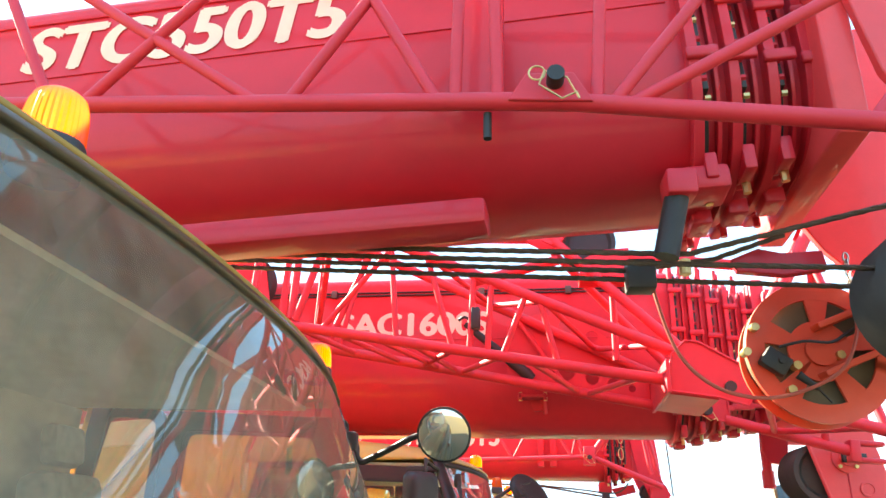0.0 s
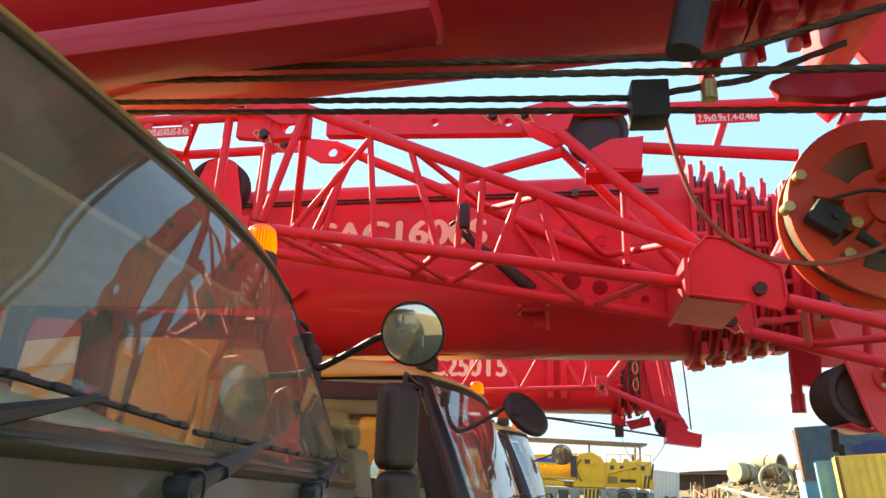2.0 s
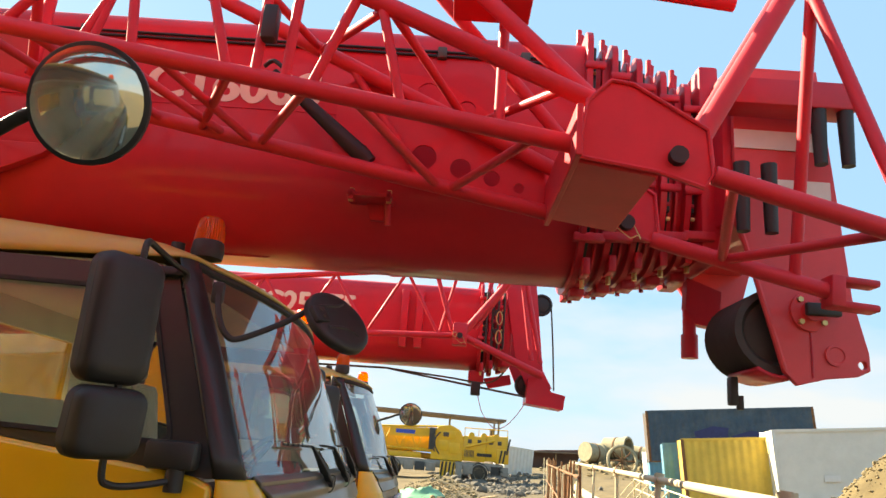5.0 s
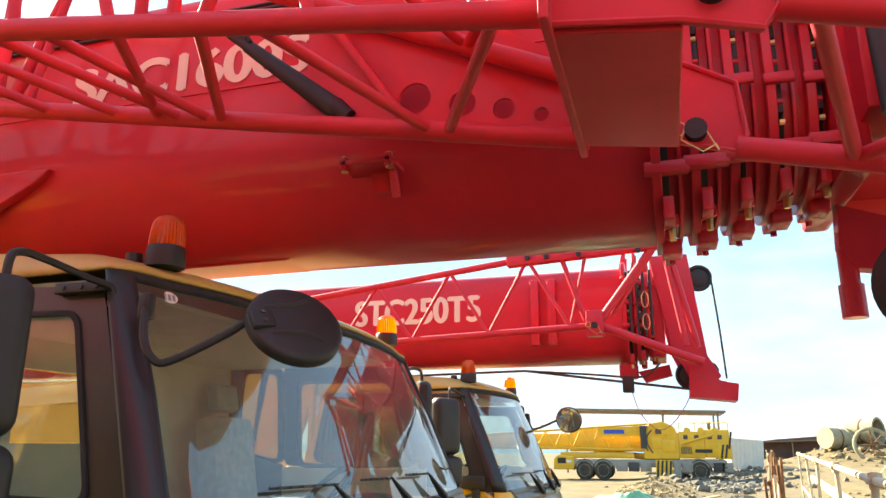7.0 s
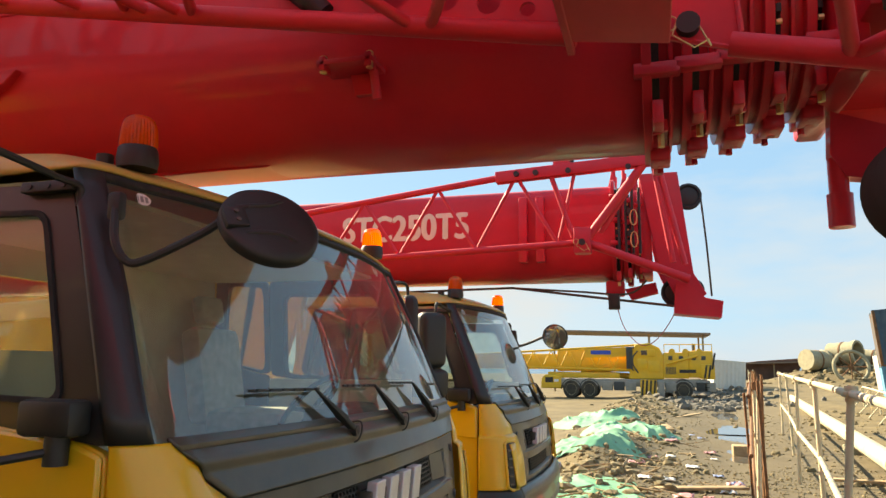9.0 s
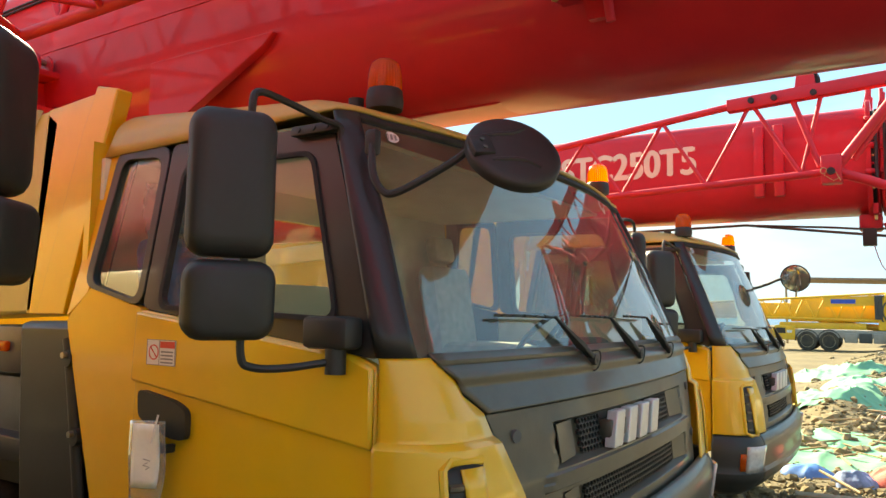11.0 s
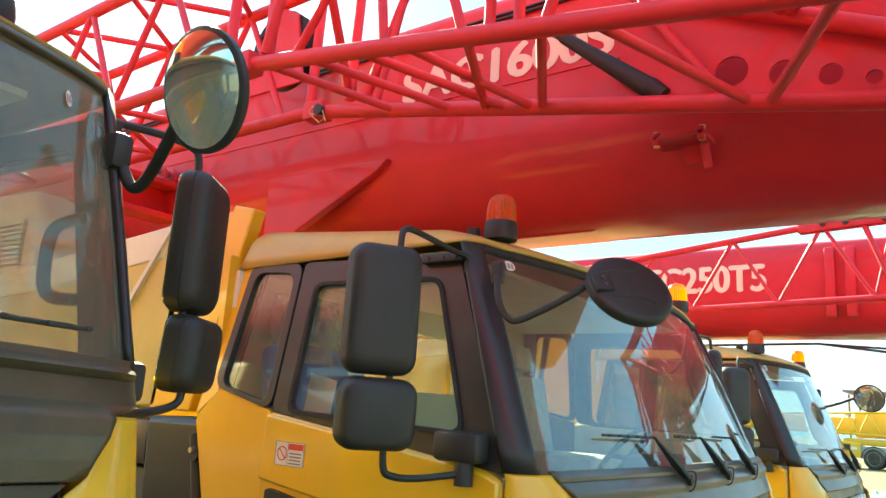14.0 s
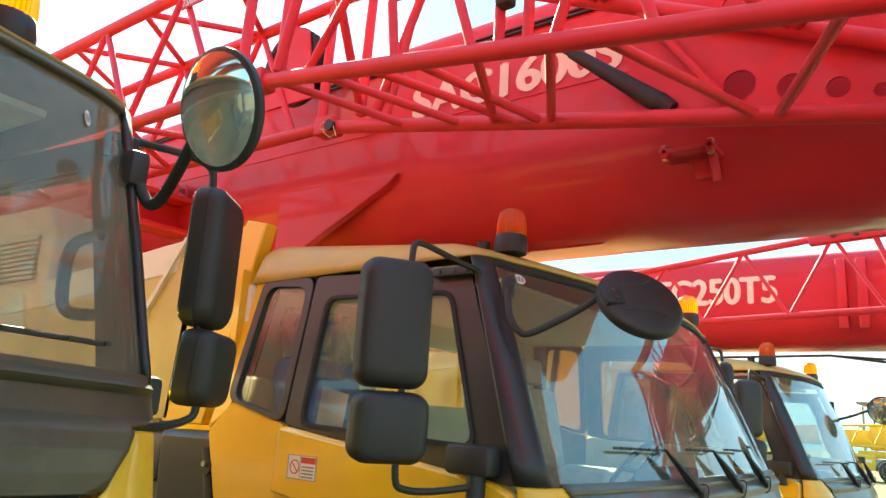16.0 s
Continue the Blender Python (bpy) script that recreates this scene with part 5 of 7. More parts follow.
bm = holed_plate(bmesh.new(), shifted(K2, [(-1.30, 4.01), (-1.30, 3.80), (-1.05, 3.77), (-0.80, 3.78), (-0.80, 3.93), (-1.05, 4.0)]), [(-0.936, 3.845, 0.045)], "y", 4.70 - 6.13, 4.76 - 6.13)
part("joint_plate", bm, RED_TUBE, rear, "red joint plate with a hole")
bm = holed_plate(bmesh.new(), shifted(K2, [(-1.70, 4.02), (-1.50, 4.02), (-1.53, 4.16), (-1.596, 4.20), (-1.66, 4.14)]), [(-1.596, 4.13, 0.035)], "y", 4.88 - 6.13, 4.91 - 6.13)
part("lifting_lug", bm, RED_TUBE, rear)
pin(rear, local(K2, (-1.253, 4.69, 3.985)), (0, -1, 0), 0.034, 0.06, False)
pin(rear, local(K2, (-1.09, 4.69, 3.80)), (0, -1, 0), 0.028, 0.06)
bm = holed_plate(bmesh.new(), shifted(K2, [(-0.82, 3.96), (-0.82, 4.12), (0.70, 4.05), (0.70, 3.89)]), [(-0.527, 4.025, 0.03), (-0.05, 4.01, 0.03), (0.45, 3.98, 0.03)], "y", 5.06 - 6.13, 5.14 - 6.13)
part("boom_stay", bm, RED_TUBE, rear, "flat red stay with round holes")
sheave("rear_sheave", rear, local(K2, (-1.744, 5.35, 3.70)), 0.24, 0.10)
bm = plate(bmesh.new(), shifted(K2, [(-2.0, 3.42), (-1.48, 3.42), (-1.58, 3.87), (-1.70, 3.94), (-1.82, 3.90)]), "y", 5.28 - 6.13, 5.295 - 6.13)
part("sheave_guard", bm, RED_TUBE, rear)
# small weight signs hanging under the jib
for text, x, y, z in (("7.5X0.65X0.65-0.42t", -1.80, 4.69, 3.855), ("2.9x0.9x1.4-0.46t", 1.78, 4.85, 3.825)):
    c = local(K2, (x, y, z))
    bm = block(bmesh.new(), -0.182, 0.182, -0.004, 0.004, -0.036, 0.036, Matrix.Translation(c))
    for dx in (-0.14, 0.14):
        block(bm, dx - 0.03, dx + 0.03, -0.004, 0.004, 0.036, 0.075, Matrix.Translation(c))
    sg = part("weight_sign", bm, RED_TUBE, rear, "small red size and weight plate with white writing")
    lettering(text, 0.048, 0.335, WHITE, sg, Matrix.Translation(c + Vector((-0.1675, -0.0045, -0.024))) @ UPRIGHT, bold=0.0012, label="white stencilled size and weight")

# boom fittings of the heavier crane
part("weld_seam", block(bmesh.new(), -8.5, 1.60, -0.495, -0.486, 3.285, 3.293, None, 0.002), RED, base2)
bm = bmesh.new()
for z in (3.665, 3.69):
    sweep(bm, [(-5, -0.50, z), (1.45, -0.50, z)], 0.008, 6)
part("hydraulic_line", bm, BLACK, base2, "two thin black hydraulic lines")
for x in (-1.1, 0.15, 0.85, 1.3):
    part("line_clamp", block(bmesh.new(), x, x + 0.05, -0.525, -0.49, 3.645, 3.71, None, 0.005), GREY, base2)
bm = bmesh.new()
plate(bm, [(-2.07, 3.005), (-1.085, 3.0), (-1.15, 2.94), (-1.64, 2.705), (-1.90, 2.58), (-2.07, 2.60)], "y", -0.52, -0.47)
part("gusset_plate", bm, RED, base2, "red gusset plate welded to the boom", bevel=0.006)
bm = bmesh.new()
block(bm, 0.465, 0.69, -0.62, -0.47, 2.80, 2.82, None, 0.003)
block(bm, 0.475, 0.50, -0.62, -0.56, 2.78, 2.835, None, 0.003)
block(bm, 0.66, 0.685, -0.62, -0.56, 2.78, 2.835, None, 0.003)
plate(bm, [(0.55, 2.815), (0.66, 2.815), (0.65, 2.715), (0.58, 2.715)], "y", -0.50, -0.47)
tube(bm, (0.66, -0.52, 2.80), (0.67, -0.50, 2.69), 0.018)
brk = part("pipe_bracket", bm, RED, base2, "small red bracket on the boom")
for x in (0.487, 0.675):
    part("bolt", tube(bmesh.new(), (x, -0.60, 2.775), (x, -0.60, 2.84), 0.014, seg=6), BRASS, brk)
bm = bmesh.new()
plate(bm, [(-1.2, 2.61), (-0.02, 2.61), (0.06, 2.59), (-0.02, 2.57), (-1.2, 2.562)], "y", -0.13, 0.13)
part("rest_pad", bm, RED, base2, "red rest pad below the boom", bevel=0.01)
for k in range(5):
    part("collar_rail", block(bmesh.new(), 1.62 + k * 0.14, 1.78 + k * 0.14, -0.46, -0.40, 2.70 + k * 0.012, 2.745 + k * 0.012, None, 0.008), RED, base2)

# boom head of the heavier crane
hb = bmesh.new()
block(hb, 2.35, 2.46, -0.42, 0.42, 2.62, 3.72, None, 0.02)
block(hb, 2.42, 2.92, -0.55, 0.52, 2.78, 3.60, None, 0.02)
head2 = part("boom_head", hb, RED, K2, "red boom head with pale stripes and sheaves")
head2.location = (-0.07, 0, 0.04)
for y0, y1, pts, hole in ((-0.60, -0.565, [(2.46, 3.62), (2.90, 3.62), (2.97, 2.80), (3.0, 2.42), (3.06, 2.16), (3.06, 2.08), (3.0, 2.05), (2.86, 2.03), (2.72, 1.99), (2.66, 2.05), (2.58, 2.35), (2.50, 2.65), (2.46, 2.76)], [(3.025, 2.105, 0.02)]),
                          (0.50, 0.535, [(2.46, 3.62), (2.90, 3.62), (2.97, 2.80), (2.90, 2.55), (2.60, 2.55), (2.46, 2.76)], [])):
    bm = holed_plate(bmesh.new(), pts, hole, "y", y0, y1)
    ck = part("cheek_plate", bm, PINK, head2, "faded red cheek plate of the boom head", bevel=0.004)
for z0 in (2.90, 3.16, 3.42):
    bm = block(bmesh.new(), 2.46, 2.925, -0.612, -0.604, z0, z0 + 0.10)
    part("stripe", bm, WHITE, head2, "pale warning stripe")
sheave("head_sheave", head2, (2.66, -0.34, 2.25), 0.205, 0.42, mt=GROOVED)
bm = grid(bmesh.new(), lambda a, b: Vector((2.67 + 0.235 * math.cos(radians(238 + 75 * a)), -0.575 + 0.36 * b, 2.26 + 0.235 * math.sin(radians(238 + 75 * a)))), 14, 2)
part("sheave_guard", bm, RED, head2, "curved red guard under the sheave", solid=0.02)
bm = lathe(bmesh.new(), [(0.0, 0.006), (0.036, 0.006), (0.040, 0.012), (0.050, 0.012), (0.050, 0.0)], Matrix.Translation((2.90, -0.60, 2.14)) @ Matrix.Rotation(radians(90), 4, "X"), 24)
part("boss_ring", bm, PINK, head2)
part("weld_seam", tube(bmesh.new(), (2.79, -0.601, 2.24), (2.79, -0.601, 2.03), 0.006, seg=6), RED, head2)
part("edge_lip", tube(bmesh.new(), (2.47, -0.60, 2.76), (2.66, -0.60, 2.06), 0.014, seg=8), PINK, head2)
bm = lathe(bmesh.new(), [(0.0, 0.0), (0.095, 0.0), (0.095, 0.02), (0.05, 0.025), (0.05, 0.06), (0.0, 0.06)], Matrix.Translation((2.79, -0.60, 2.34)) @ Matrix.Rotation(radians(90), 4, "X"), 24)
ax = part("axle_flange", bm, PINK, head2, "round axle flange")
part("axle_lock", block(bmesh.new(), 2.74, 2.90, -0.69, -0.655, 2.31, 2.37, None, 0.008), BLACK, head2, "black axle lock plate")
for a in range(4):
    p = Vector((2.79 + 0.075 * math.cos(radians(45 + 90 * a)), -0.62, 2.34 + 0.075 * math.sin(radians(45 + 90 * a))))
    part("bolt", tube(bmesh.new(), p, p - Vector((0, 0.018, 0)), 0.014, seg=6), BRASS, head2)
bm = bmesh.new()
plate(bm, [(2.41, 2.62), (2.60, 2.55), (2.58, 2.34), (2.45, 2.36), (2.40, 2.45)], "y", 0.0, 0.08)
tube(bm, (2.43, 0.04, 2.44), (2.43, 0.04, 2.28), 0.036)
tube(bm, (2.43, 0.04, 2.30), (2.43, 0.04, 2.17), 0.046)
tube(bm, (2.43, 0.04, 2.40), (2.55, 0.04, 2.48), 0.03)
part("rope_guard_pipe", bm, RED, head2, "short red pipe under the boom head")
bm = bmesh.new()
block(bm, 2.50, 2.54, -0.36, -0.30, 1.90, 2.04, None, 0.008)
block(bm, 2.54, 2.57, -0.345, -0.315, 1.88, 1.95, None, 0.004)
part("limit_switch", bm, BLACK, head2, "small black switch")
for x, z0, z1 in ((2.42, 2.66, 3.0), (2.55, 2.66, 3.0), (2.80, 3.02, 3.30), (2.93, 3.02, 3.30)):
    bm = tube(bmesh.new(), (x, -0.78, z0), (x, -0.78, z1), 0.030, 0.038)
    part("wedge_pin", bm, BLACK, head2, "black pin hanging on the jib")
block_bm = block(bmesh.new(), 2.36, 2.98, -0.82, -0.66, 3.30, 3.44, None, 0.01)
part("pin_holder", block_bm, RED, head2)

# rope sheave and cable reel on the tall crane's jib
K1 = crane_one
LX, LY, LZ = 1.752, 2.83, 2.518


def reel(crane, c):
    c = local(crane, c)
    bm, rim = bmesh.new(), bmesh.new()
    spoke = 5

    def wedge(bm, r0, r1, a0, a1, y0, y1, steps):
        pts = [(c.x + r1 * math.cos(a0 + (a1 - a0) * k / steps), c.z + r1 * math.sin(a0 + (a1 - a0) * k / steps)) for k in range(steps + 1)]
        pts += [(c.x + r0 * math.cos(a1 - (a1 - a0) * k / steps), c.z + r0 * math.sin(a1 - (a1 - a0) * k / steps)) for k in range(steps + 1)]
        plate(bm, pts, "y", y0, y1)
    for k in range(24):
        wedge(rim, 0.200, 0.268, 2 * math.pi * k / 24, 2 * math.pi * (k + 1) / 24, c.y - 0.012, c.y + 0.004, 2)
        wedge(bm, 0.055, 0.115, 2 * math.pi * k / 24, 2 * math.pi * (k + 1) / 24, c.y - 0.012, c.y + 0.004, 2)
    body = part("cable_reel", rim, ORANGE_RED, crane, "orange-red cable reel with cut-out windows")
    part("hub_plate", bm, ORANGE_RED, body)
    for k in range(spoke):
        a = 2 * math.pi * k / spoke + 0.25
        sp = bmesh.new()
        wedge(sp, 0.105, 0.21, a - 0.22, a + 0.22, c.y - 0.011, c.y + 0.003, 3)
        part("spoke", sp, ORANGE_RED, body)
    bm = lathe(bmesh.new(), [(0.06, 0.03), (0.250, 0.03), (0.262, 0.045), (0.255, 0.13), (0.06, 0.13)], Matrix.Translation(c + Vector((0.02, 0, 0.025))) @ Matrix.Rotation(radians(-90), 4, "X"), 48)
    part("reel_drum", bm, mat("olive_drum", (0.10, 0.09, 0.05), 0.6, var=0.2), body, "dark olive drum inside the reel")
    bm = lathe(bmesh.new(), [(0.05, 0.14), (0.270, 0.14), (0.270, 0.152), (0.05, 0.152)], Matrix.Translation(c + Vector((0.02, 0, 0.0))) @ Matrix.Rotation(radians(-90), 4, "X"), 48)
    part("reel_flange", bm, ORANGE_RED, body)
    bm = lathe(bmesh.new(), [(0.035, -0.03), (0.058, -0.03), (0.058, 0.03), (0.035, 0.03)], Matrix.Translation(c) @ Matrix.Rotation(radians(-90), 4, "X"), 24)
    part("hub", bm, ORANGE_RED, body)
    for dz, w in ((0.10, 0.045), (-0.08, 0.05)):
        a, b = c + Vector((-0.02, -0.035, dz - 0.02)), c + Vector((0.62, -0.035, dz + 0.25))
        m, ln = frame_of(a, b)
        part("reel_arm", block(bmesh.new(), -w, w, -0.012, 0.012, 0, ln, m, 0.006), ORANGE_RED, body, "orange-red reel arm")
    bm = block(bmesh.new(), -0.05, 0.05, -0.025, 0.025, -0.038, 0.038, Matrix.Translation(c + Vector((-0.18, -0.045, -0.05))) @ Matrix.Rotation(radians(35), 4, "Y"), 0.01)
    sw = part("switch_box", bm, BLACK, body, "dark switch box on the reel")
    bm = bmesh.new()
    p = c + Vector((-0.11, -0.06, -0.10))
    tube(bm, p, p + Vector((0.06, -0.005, -0.05)), 0.016, 0.010)
    tube(bm, p + Vector((0.06, -0.005, -0.05)), p + Vector((0.10, -0.005, -0.10)), 0.004)
    part("cable_gland", bm, BLACK, sw)
    part("grommet", tube(bmesh.new(), p + Vector((-0.055, -0.02, 0.05)), p + Vector((-0.055, 0.02, 0.05)), 0.012), BLACK, sw)
    for dx, dz in ((-0.235, 0.085), (-0.275, -0.01), (-0.10, -0.06), (-0.13, -0.15), (0.06, -0.02)):
        part("stud", tube(bmesh.new(), c + Vector((dx, -0.045, dz)), c + Vector((dx, 0.0, dz)), 0.016, seg=10), BRASS, body)
    bm = sweep(bmesh.new(), smooth_path([c + Vector(q) for q in ((-0.17, -0.07, 0.0), (-0.08, -0.08, 0.02), (0.02, -0.07, 0.02), (0.09, -0.06, 0.06), (0.2, -0.06, 0.12))], 5), 0.006, 6)
    part("thin_cable", bm, BLACK, body)
    return body


reel1 = reel(K1, (LX, LY, LZ))
bm = sweep(bmesh.new(), smooth_path([local(K1, q) for q in ((1.13, 2.60, 2.80), (1.15, 2.62, 2.66), (1.22, 2.68, 2.48), (1.34, 2.72, 2.37), (1.50, 2.74, 2.33), (1.66, 2.75, 2.36), (1.80, 2.75, 2.44), (1.87, 2.76, 2.58), (1.88, 2.78, 2.74))], 6), 0.007, 6)
part("hanging_cable", bm, mat("faded_cable", (0.42, 0.09, 0.06), 0.6), reel1, "thin faded red cable hanging in a loop")
for k in range(5):
    m = Matrix.Translation(local(K1, (1.885, 2.78, 2.76 + 0.028 * k))) @ Matrix.Rotation(radians(90 * (k % 2)), 4, "Z")
    bm = sweep(bmesh.new(), [m @ Vector((0.010 * math.cos(a * math.pi / 6), 0, 0.02 * math.sin(a * math.pi / 6))) for a in range(13)], 0.004, 5)
    part("chain_link", bm, STEEL, reel1)

# fittings of the tall crane's boom
part("weld_seam", block(bmesh.new(), -7.9, 1.46, -0.030, -0.020, 3.405, 3.413, None, 0.002), RED, base1)
part("edge_lip", block(bmesh.new(), -7.9, 1.46, -0.034, -0.018, 3.665, 3.690, None, 0.004), RED, base1)
bm = block(bmesh.new(), -3.5, 0.80, 0.01, 0.185, 2.66, 2.755, None, 0.02)
part("side_rail", bm, RED, base1, "long red rail under the boom edge")
hd = bmesh.new()
plate(hd, [(2.02, 3.90), (2.9, 3.9), (2.9, 2.75), (2.45, 2.62), (2.28, 2.80), (2.16, 3.0), (2.10, 3.3)], "y", -0.24, -0.20)
plate(hd, [(2.02, 3.90), (2.9, 3.9), (2.9, 2.75), (2.45, 2.62), (2.28, 2.80), (2.16, 3.0), (2.10, 3.3)], "y", 0.78, 0.82)
block(hd, 2.02, 2.12, -0.2, 0.78, 2.82, 3.85, None, 0.01)
head1 = part("boom_head", hd, PINK, K1, "faded red boom head plates", bevel=0.005)
head1.matrix_local = Matrix.Rotation(-crane_one.rotation_euler.z, 4, "Z") @ Matrix.Translation((-0.17, 0.215, 0.05))
sheave("head_sheave", head1, (2.40, 0.10, 2.42), 0.24, 0.42, mt=GROOVED)
bm = bmesh.new()
plate(bm, [(1.80, 2.622), (1.90, 2.662), (1.98, 2.642), (2.12, 2.648), (2.13, 2.575), (1.98, 2.555), (1.82, 2.575)], "y", 0.36, 0.40)
part("link_plate", bm, RED, head1, "red link plate beside the sheave", bevel=0.005)
bm = bmesh.new()
tube(bm, local(K1, (1.19, 2.22, 2.92)), local(K1, (1.135, 2.22, 2.69)), 0.040)
rp = part("rope_roller", bm, BLACK, K1, "black roller hanging under the boom")
bm = block(bmesh.new(), -0.05, 0.05, -0.06, 0.06, -0.04, 0.05, Matrix.Translation(local(K1, (1.195, 2.22, 2.93))), 0.012)
part("roller_cap", bm, RED, rp)
bm = block(bmesh.new(), 1.44, 1.60, 0.08, 0.26, 2.74, 2.83, None, 0.02)
part("roller_mount", bm, RED, base1)
bm = block(bmesh.new(), -0.05, 0.05, -0.05, 0.05, -0.055, 0.055, Matrix.Translation(local(K1, (1.088, 2.56, 2.74))), 0.006)
part("rope_weight", bm, BLACK, K1, "black block clamped on the rope")
bm = tube(bmesh.new(), local(K1, (1.25, 2.56, 2.80)), local(K1, (1.25, 2.56, 2.745)), 0.022)
part("rope_clamp", bm, BRASS, K1, "brass rope clamp")
ropes = [
    [(-6, 2.32, 3.14), (-0.93, 2.32, 2.85), (1.22, 2.32, 2.735), (1.85, 2.25, 2.86)],
    [(-6, 2.34, 3.11), (-0.93, 2.34, 2.83), (1.25, 2.34, 2.705), (2.5, 2.34, 2.64)],
    [(-6, 2.56, 3.12), (-0.74, 2.56, 2.87), (1.05, 2.56, 2.765), (1.35, 2.56, 2.80), (1.60, 2.54, 2.88)],
    [(-6, 2.58, 3.08), (-0.74, 2.58, 2.845), (1.08, 2.58, 2.735), (2.6, 2.58, 2.645)],
]
for rp_ in ropes:
    pts = []
    for a, b in zip(rp_, rp_[1:]):
        a, b = Vector(a), Vector(b)
        k = max(2, int((b - a).length / 0.03))
        pts += [a.lerp(b, i / k) for i in range(k)]
    pts.append(Vector(rp_[-1]))
    bm = bmesh.new()
    for ph in (0, 2.094, 4.189):
        sweep(bm, [local(K1, p + Vector((0, 0.0042 * math.cos(i * 1.1 + ph), 0.0042 * math.sin(i * 1.1 + ph)))) for i, p in enumerate(pts)], 0.0062, 6)
    part("wire_rope", bm, ROPE, K1, "greasy twisted wire rope")
# its lattice jib
J1 = ((-2.6, 1.7, 3.18), (0.80, 1.7, 2.965))
J1B = ((0.80, 1.7, 2.965), (1.75, 1.7, 2.825))
U1 = ((-2.6, 1.7, 4.15), (1.70, 1.7, 3.62))
jib1 = part("fly_jib", tube(bmesh.new(), local(K1, J1[0]), local(K1, J1[1]), 0.026), RED_TUBE, K1, "red tubular lattice jib stowed beside the boom")
rod(K1, jib1, "chord", *J1B, 0.026)
rod(K1, jib1, "chord", *U1, 0.026)
rod(K1, jib1, "chord", (-2.6, 2.05, 4.1), (1.70, 2.05, 3.6), 0.026)
for a, b in (((-0.76, 3.18), (-1.22, 3.95)), ((-0.07, 3.12), (-1.25, 3.92)), ((-0.65, 3.18), (0.02, 3.85)), ((0.02, 3.10), (0.48, 3.80)), ((0.47, 3.09), (0.06, 3.80)), ((0.52, 3.08), (0.53, 3.78)), ((0.64, 3.06), (0.62, 3.76)), ((0.91, 3.02), (0.96, 3.72)), ((0.95, 3.02), (1.45, 3.66)), ((0.99, 3.01), (1.69, 3.38)), ((1.59, 2.88), (1.75, 3.12)), ((-1.5, 3.25), (-1.2, 3.9)), ((-1.6, 3.25), (-2.2, 4.0))):
    rod(K1, jib1, "brace", on(J1 if a[0] < 0.8 else J1B, a[0]), (b[0], 1.7, b[1] - 0.07), 0.018)
bm = bmesh.new()
plate(bm, [(0.67, 2.96), (0.72, 3.04), (0.85, 3.035), (0.90, 2.94)], "y", 1.668, 1.732)
for v in bm.verts:
    v.co = local(K1, v.co)
part("joint_plate", bm, RED_TUBE, jib1, bevel=0.004)
pin(jib1, local(K1, (0.80, 1.65, 3.005)), (0, -1, 0), 0.024, 0.06)
bm = block(bmesh.new(), 0.47, 0.64, 1.90, 1.95, 3.12, 3.55)
for v in bm.verts:
    v.co = local(K1, v.co)
part("jib_hanger", bm, RED, jib1)
part("hanger_hook", tube(bmesh.new(), local(K1, (0.61, 1.72, 2.95)), local(K1, (0.61, 1.72, 2.87)), 0.012), BLACK, jib1)

# the slim crane's jib and head
K3 = crane_three
J3 = ((-3.0, 9.32, 2.56), (1.12, 9.28, 2.71))
U3 = ((-3.0, 9.34, 2.93), (0.36, 9.30, 3.32))
jib3 = part("fly_jib", tube(bmesh.new(), local(K3, J3[0]), local(K3, J3[1]), 0.030), RED_TUBE, K3, "red tubular lattice jib stowed beside the boom")
rod(K3, jib3, "chord", *U3, 0.030)
bm = bmesh.new()
m, ln = frame_of(local(K3, (0.36, 9.30, 3.32)), local(K3, (1.74, 9.30, 3.40)))
block(bm, -0.05, 0.05, -0.05, 0.05, 0, ln, m, 0.008)
part("upper_beam", bm, RED_TUBE, jib3)
x = -2.7
up = True
while x < 0.95:
    e = min(x + 0.36, 1.05)
    p = on(J3, x) if up else (on(U3, x) if x < 0.36 else Vector((x, 9.30, 3.33)))
    q = (on(U3, e) if e < 0.36 else Vector((e, 9.30, 3.33))) if up else on(J3, e)
    rod(K3, jib3, "brace", p, q, 0.016)
    x += 0.36
    up = not up
for a, b, r in (((1.12, 9.28, 2.71), (1.62, 9.30, 3.36), 0.036), ((1.16, 9.28, 2.70), (1.95, 9.30, 2.38), 0.036), ((1.22, 9.6, 2.72), (1.95, 9.6, 2.40), 0.026), ((1.70, 9.30, 3.38), (1.83, 9.30, 2.52), 0.024), ((1.74, 9.30, 3.36), (1.92, 9.30, 2.50), 0.024), ((1.03, 9.28, 2.76), (0.84, 9.30, 3.33), 0.022), ((1.62, 9.34, 3.36), (1.25, 9.34, 2.80), 0.026)):
    rod(K3, jib3, "strut", a, b, r)
bm = block(bmesh.new(), -0.07, 0.07, -0.06, 0.06, -0.11, 0.11, Matrix.Translation(local(K3, (1.11, 9.25, 2.72))), 0.01)
part("joint_plate", bm, RED_TUBE, jib3)
pin(jib3, local(K3, (1.11, 9.19, 2.70)), (0, -1, 0), 0.028, 0.04)
for x in (0.55, 0.72, 1.0, 1.5):
    pin(jib3, local(K3, (x, 9.24, 3.335)), (0, -1, 0), 0.024, 0.03, False)
bm = plate(bmesh.new(), [(0.86, 3.36), (1.02, 3.37), (1.0, 3.50), (0.94, 3.54), (0.88, 3.50)], "y", 9.27, 9.33)
for v in bm.verts:
    v.co = local(K3, v.co)
part("lug", bm, RED_TUBE, jib3)
sheave("small_sheave", jib3, local(K3, (0.96, 9.36, 3.46)), 0.08, 0.04)
hd = bmesh.new()
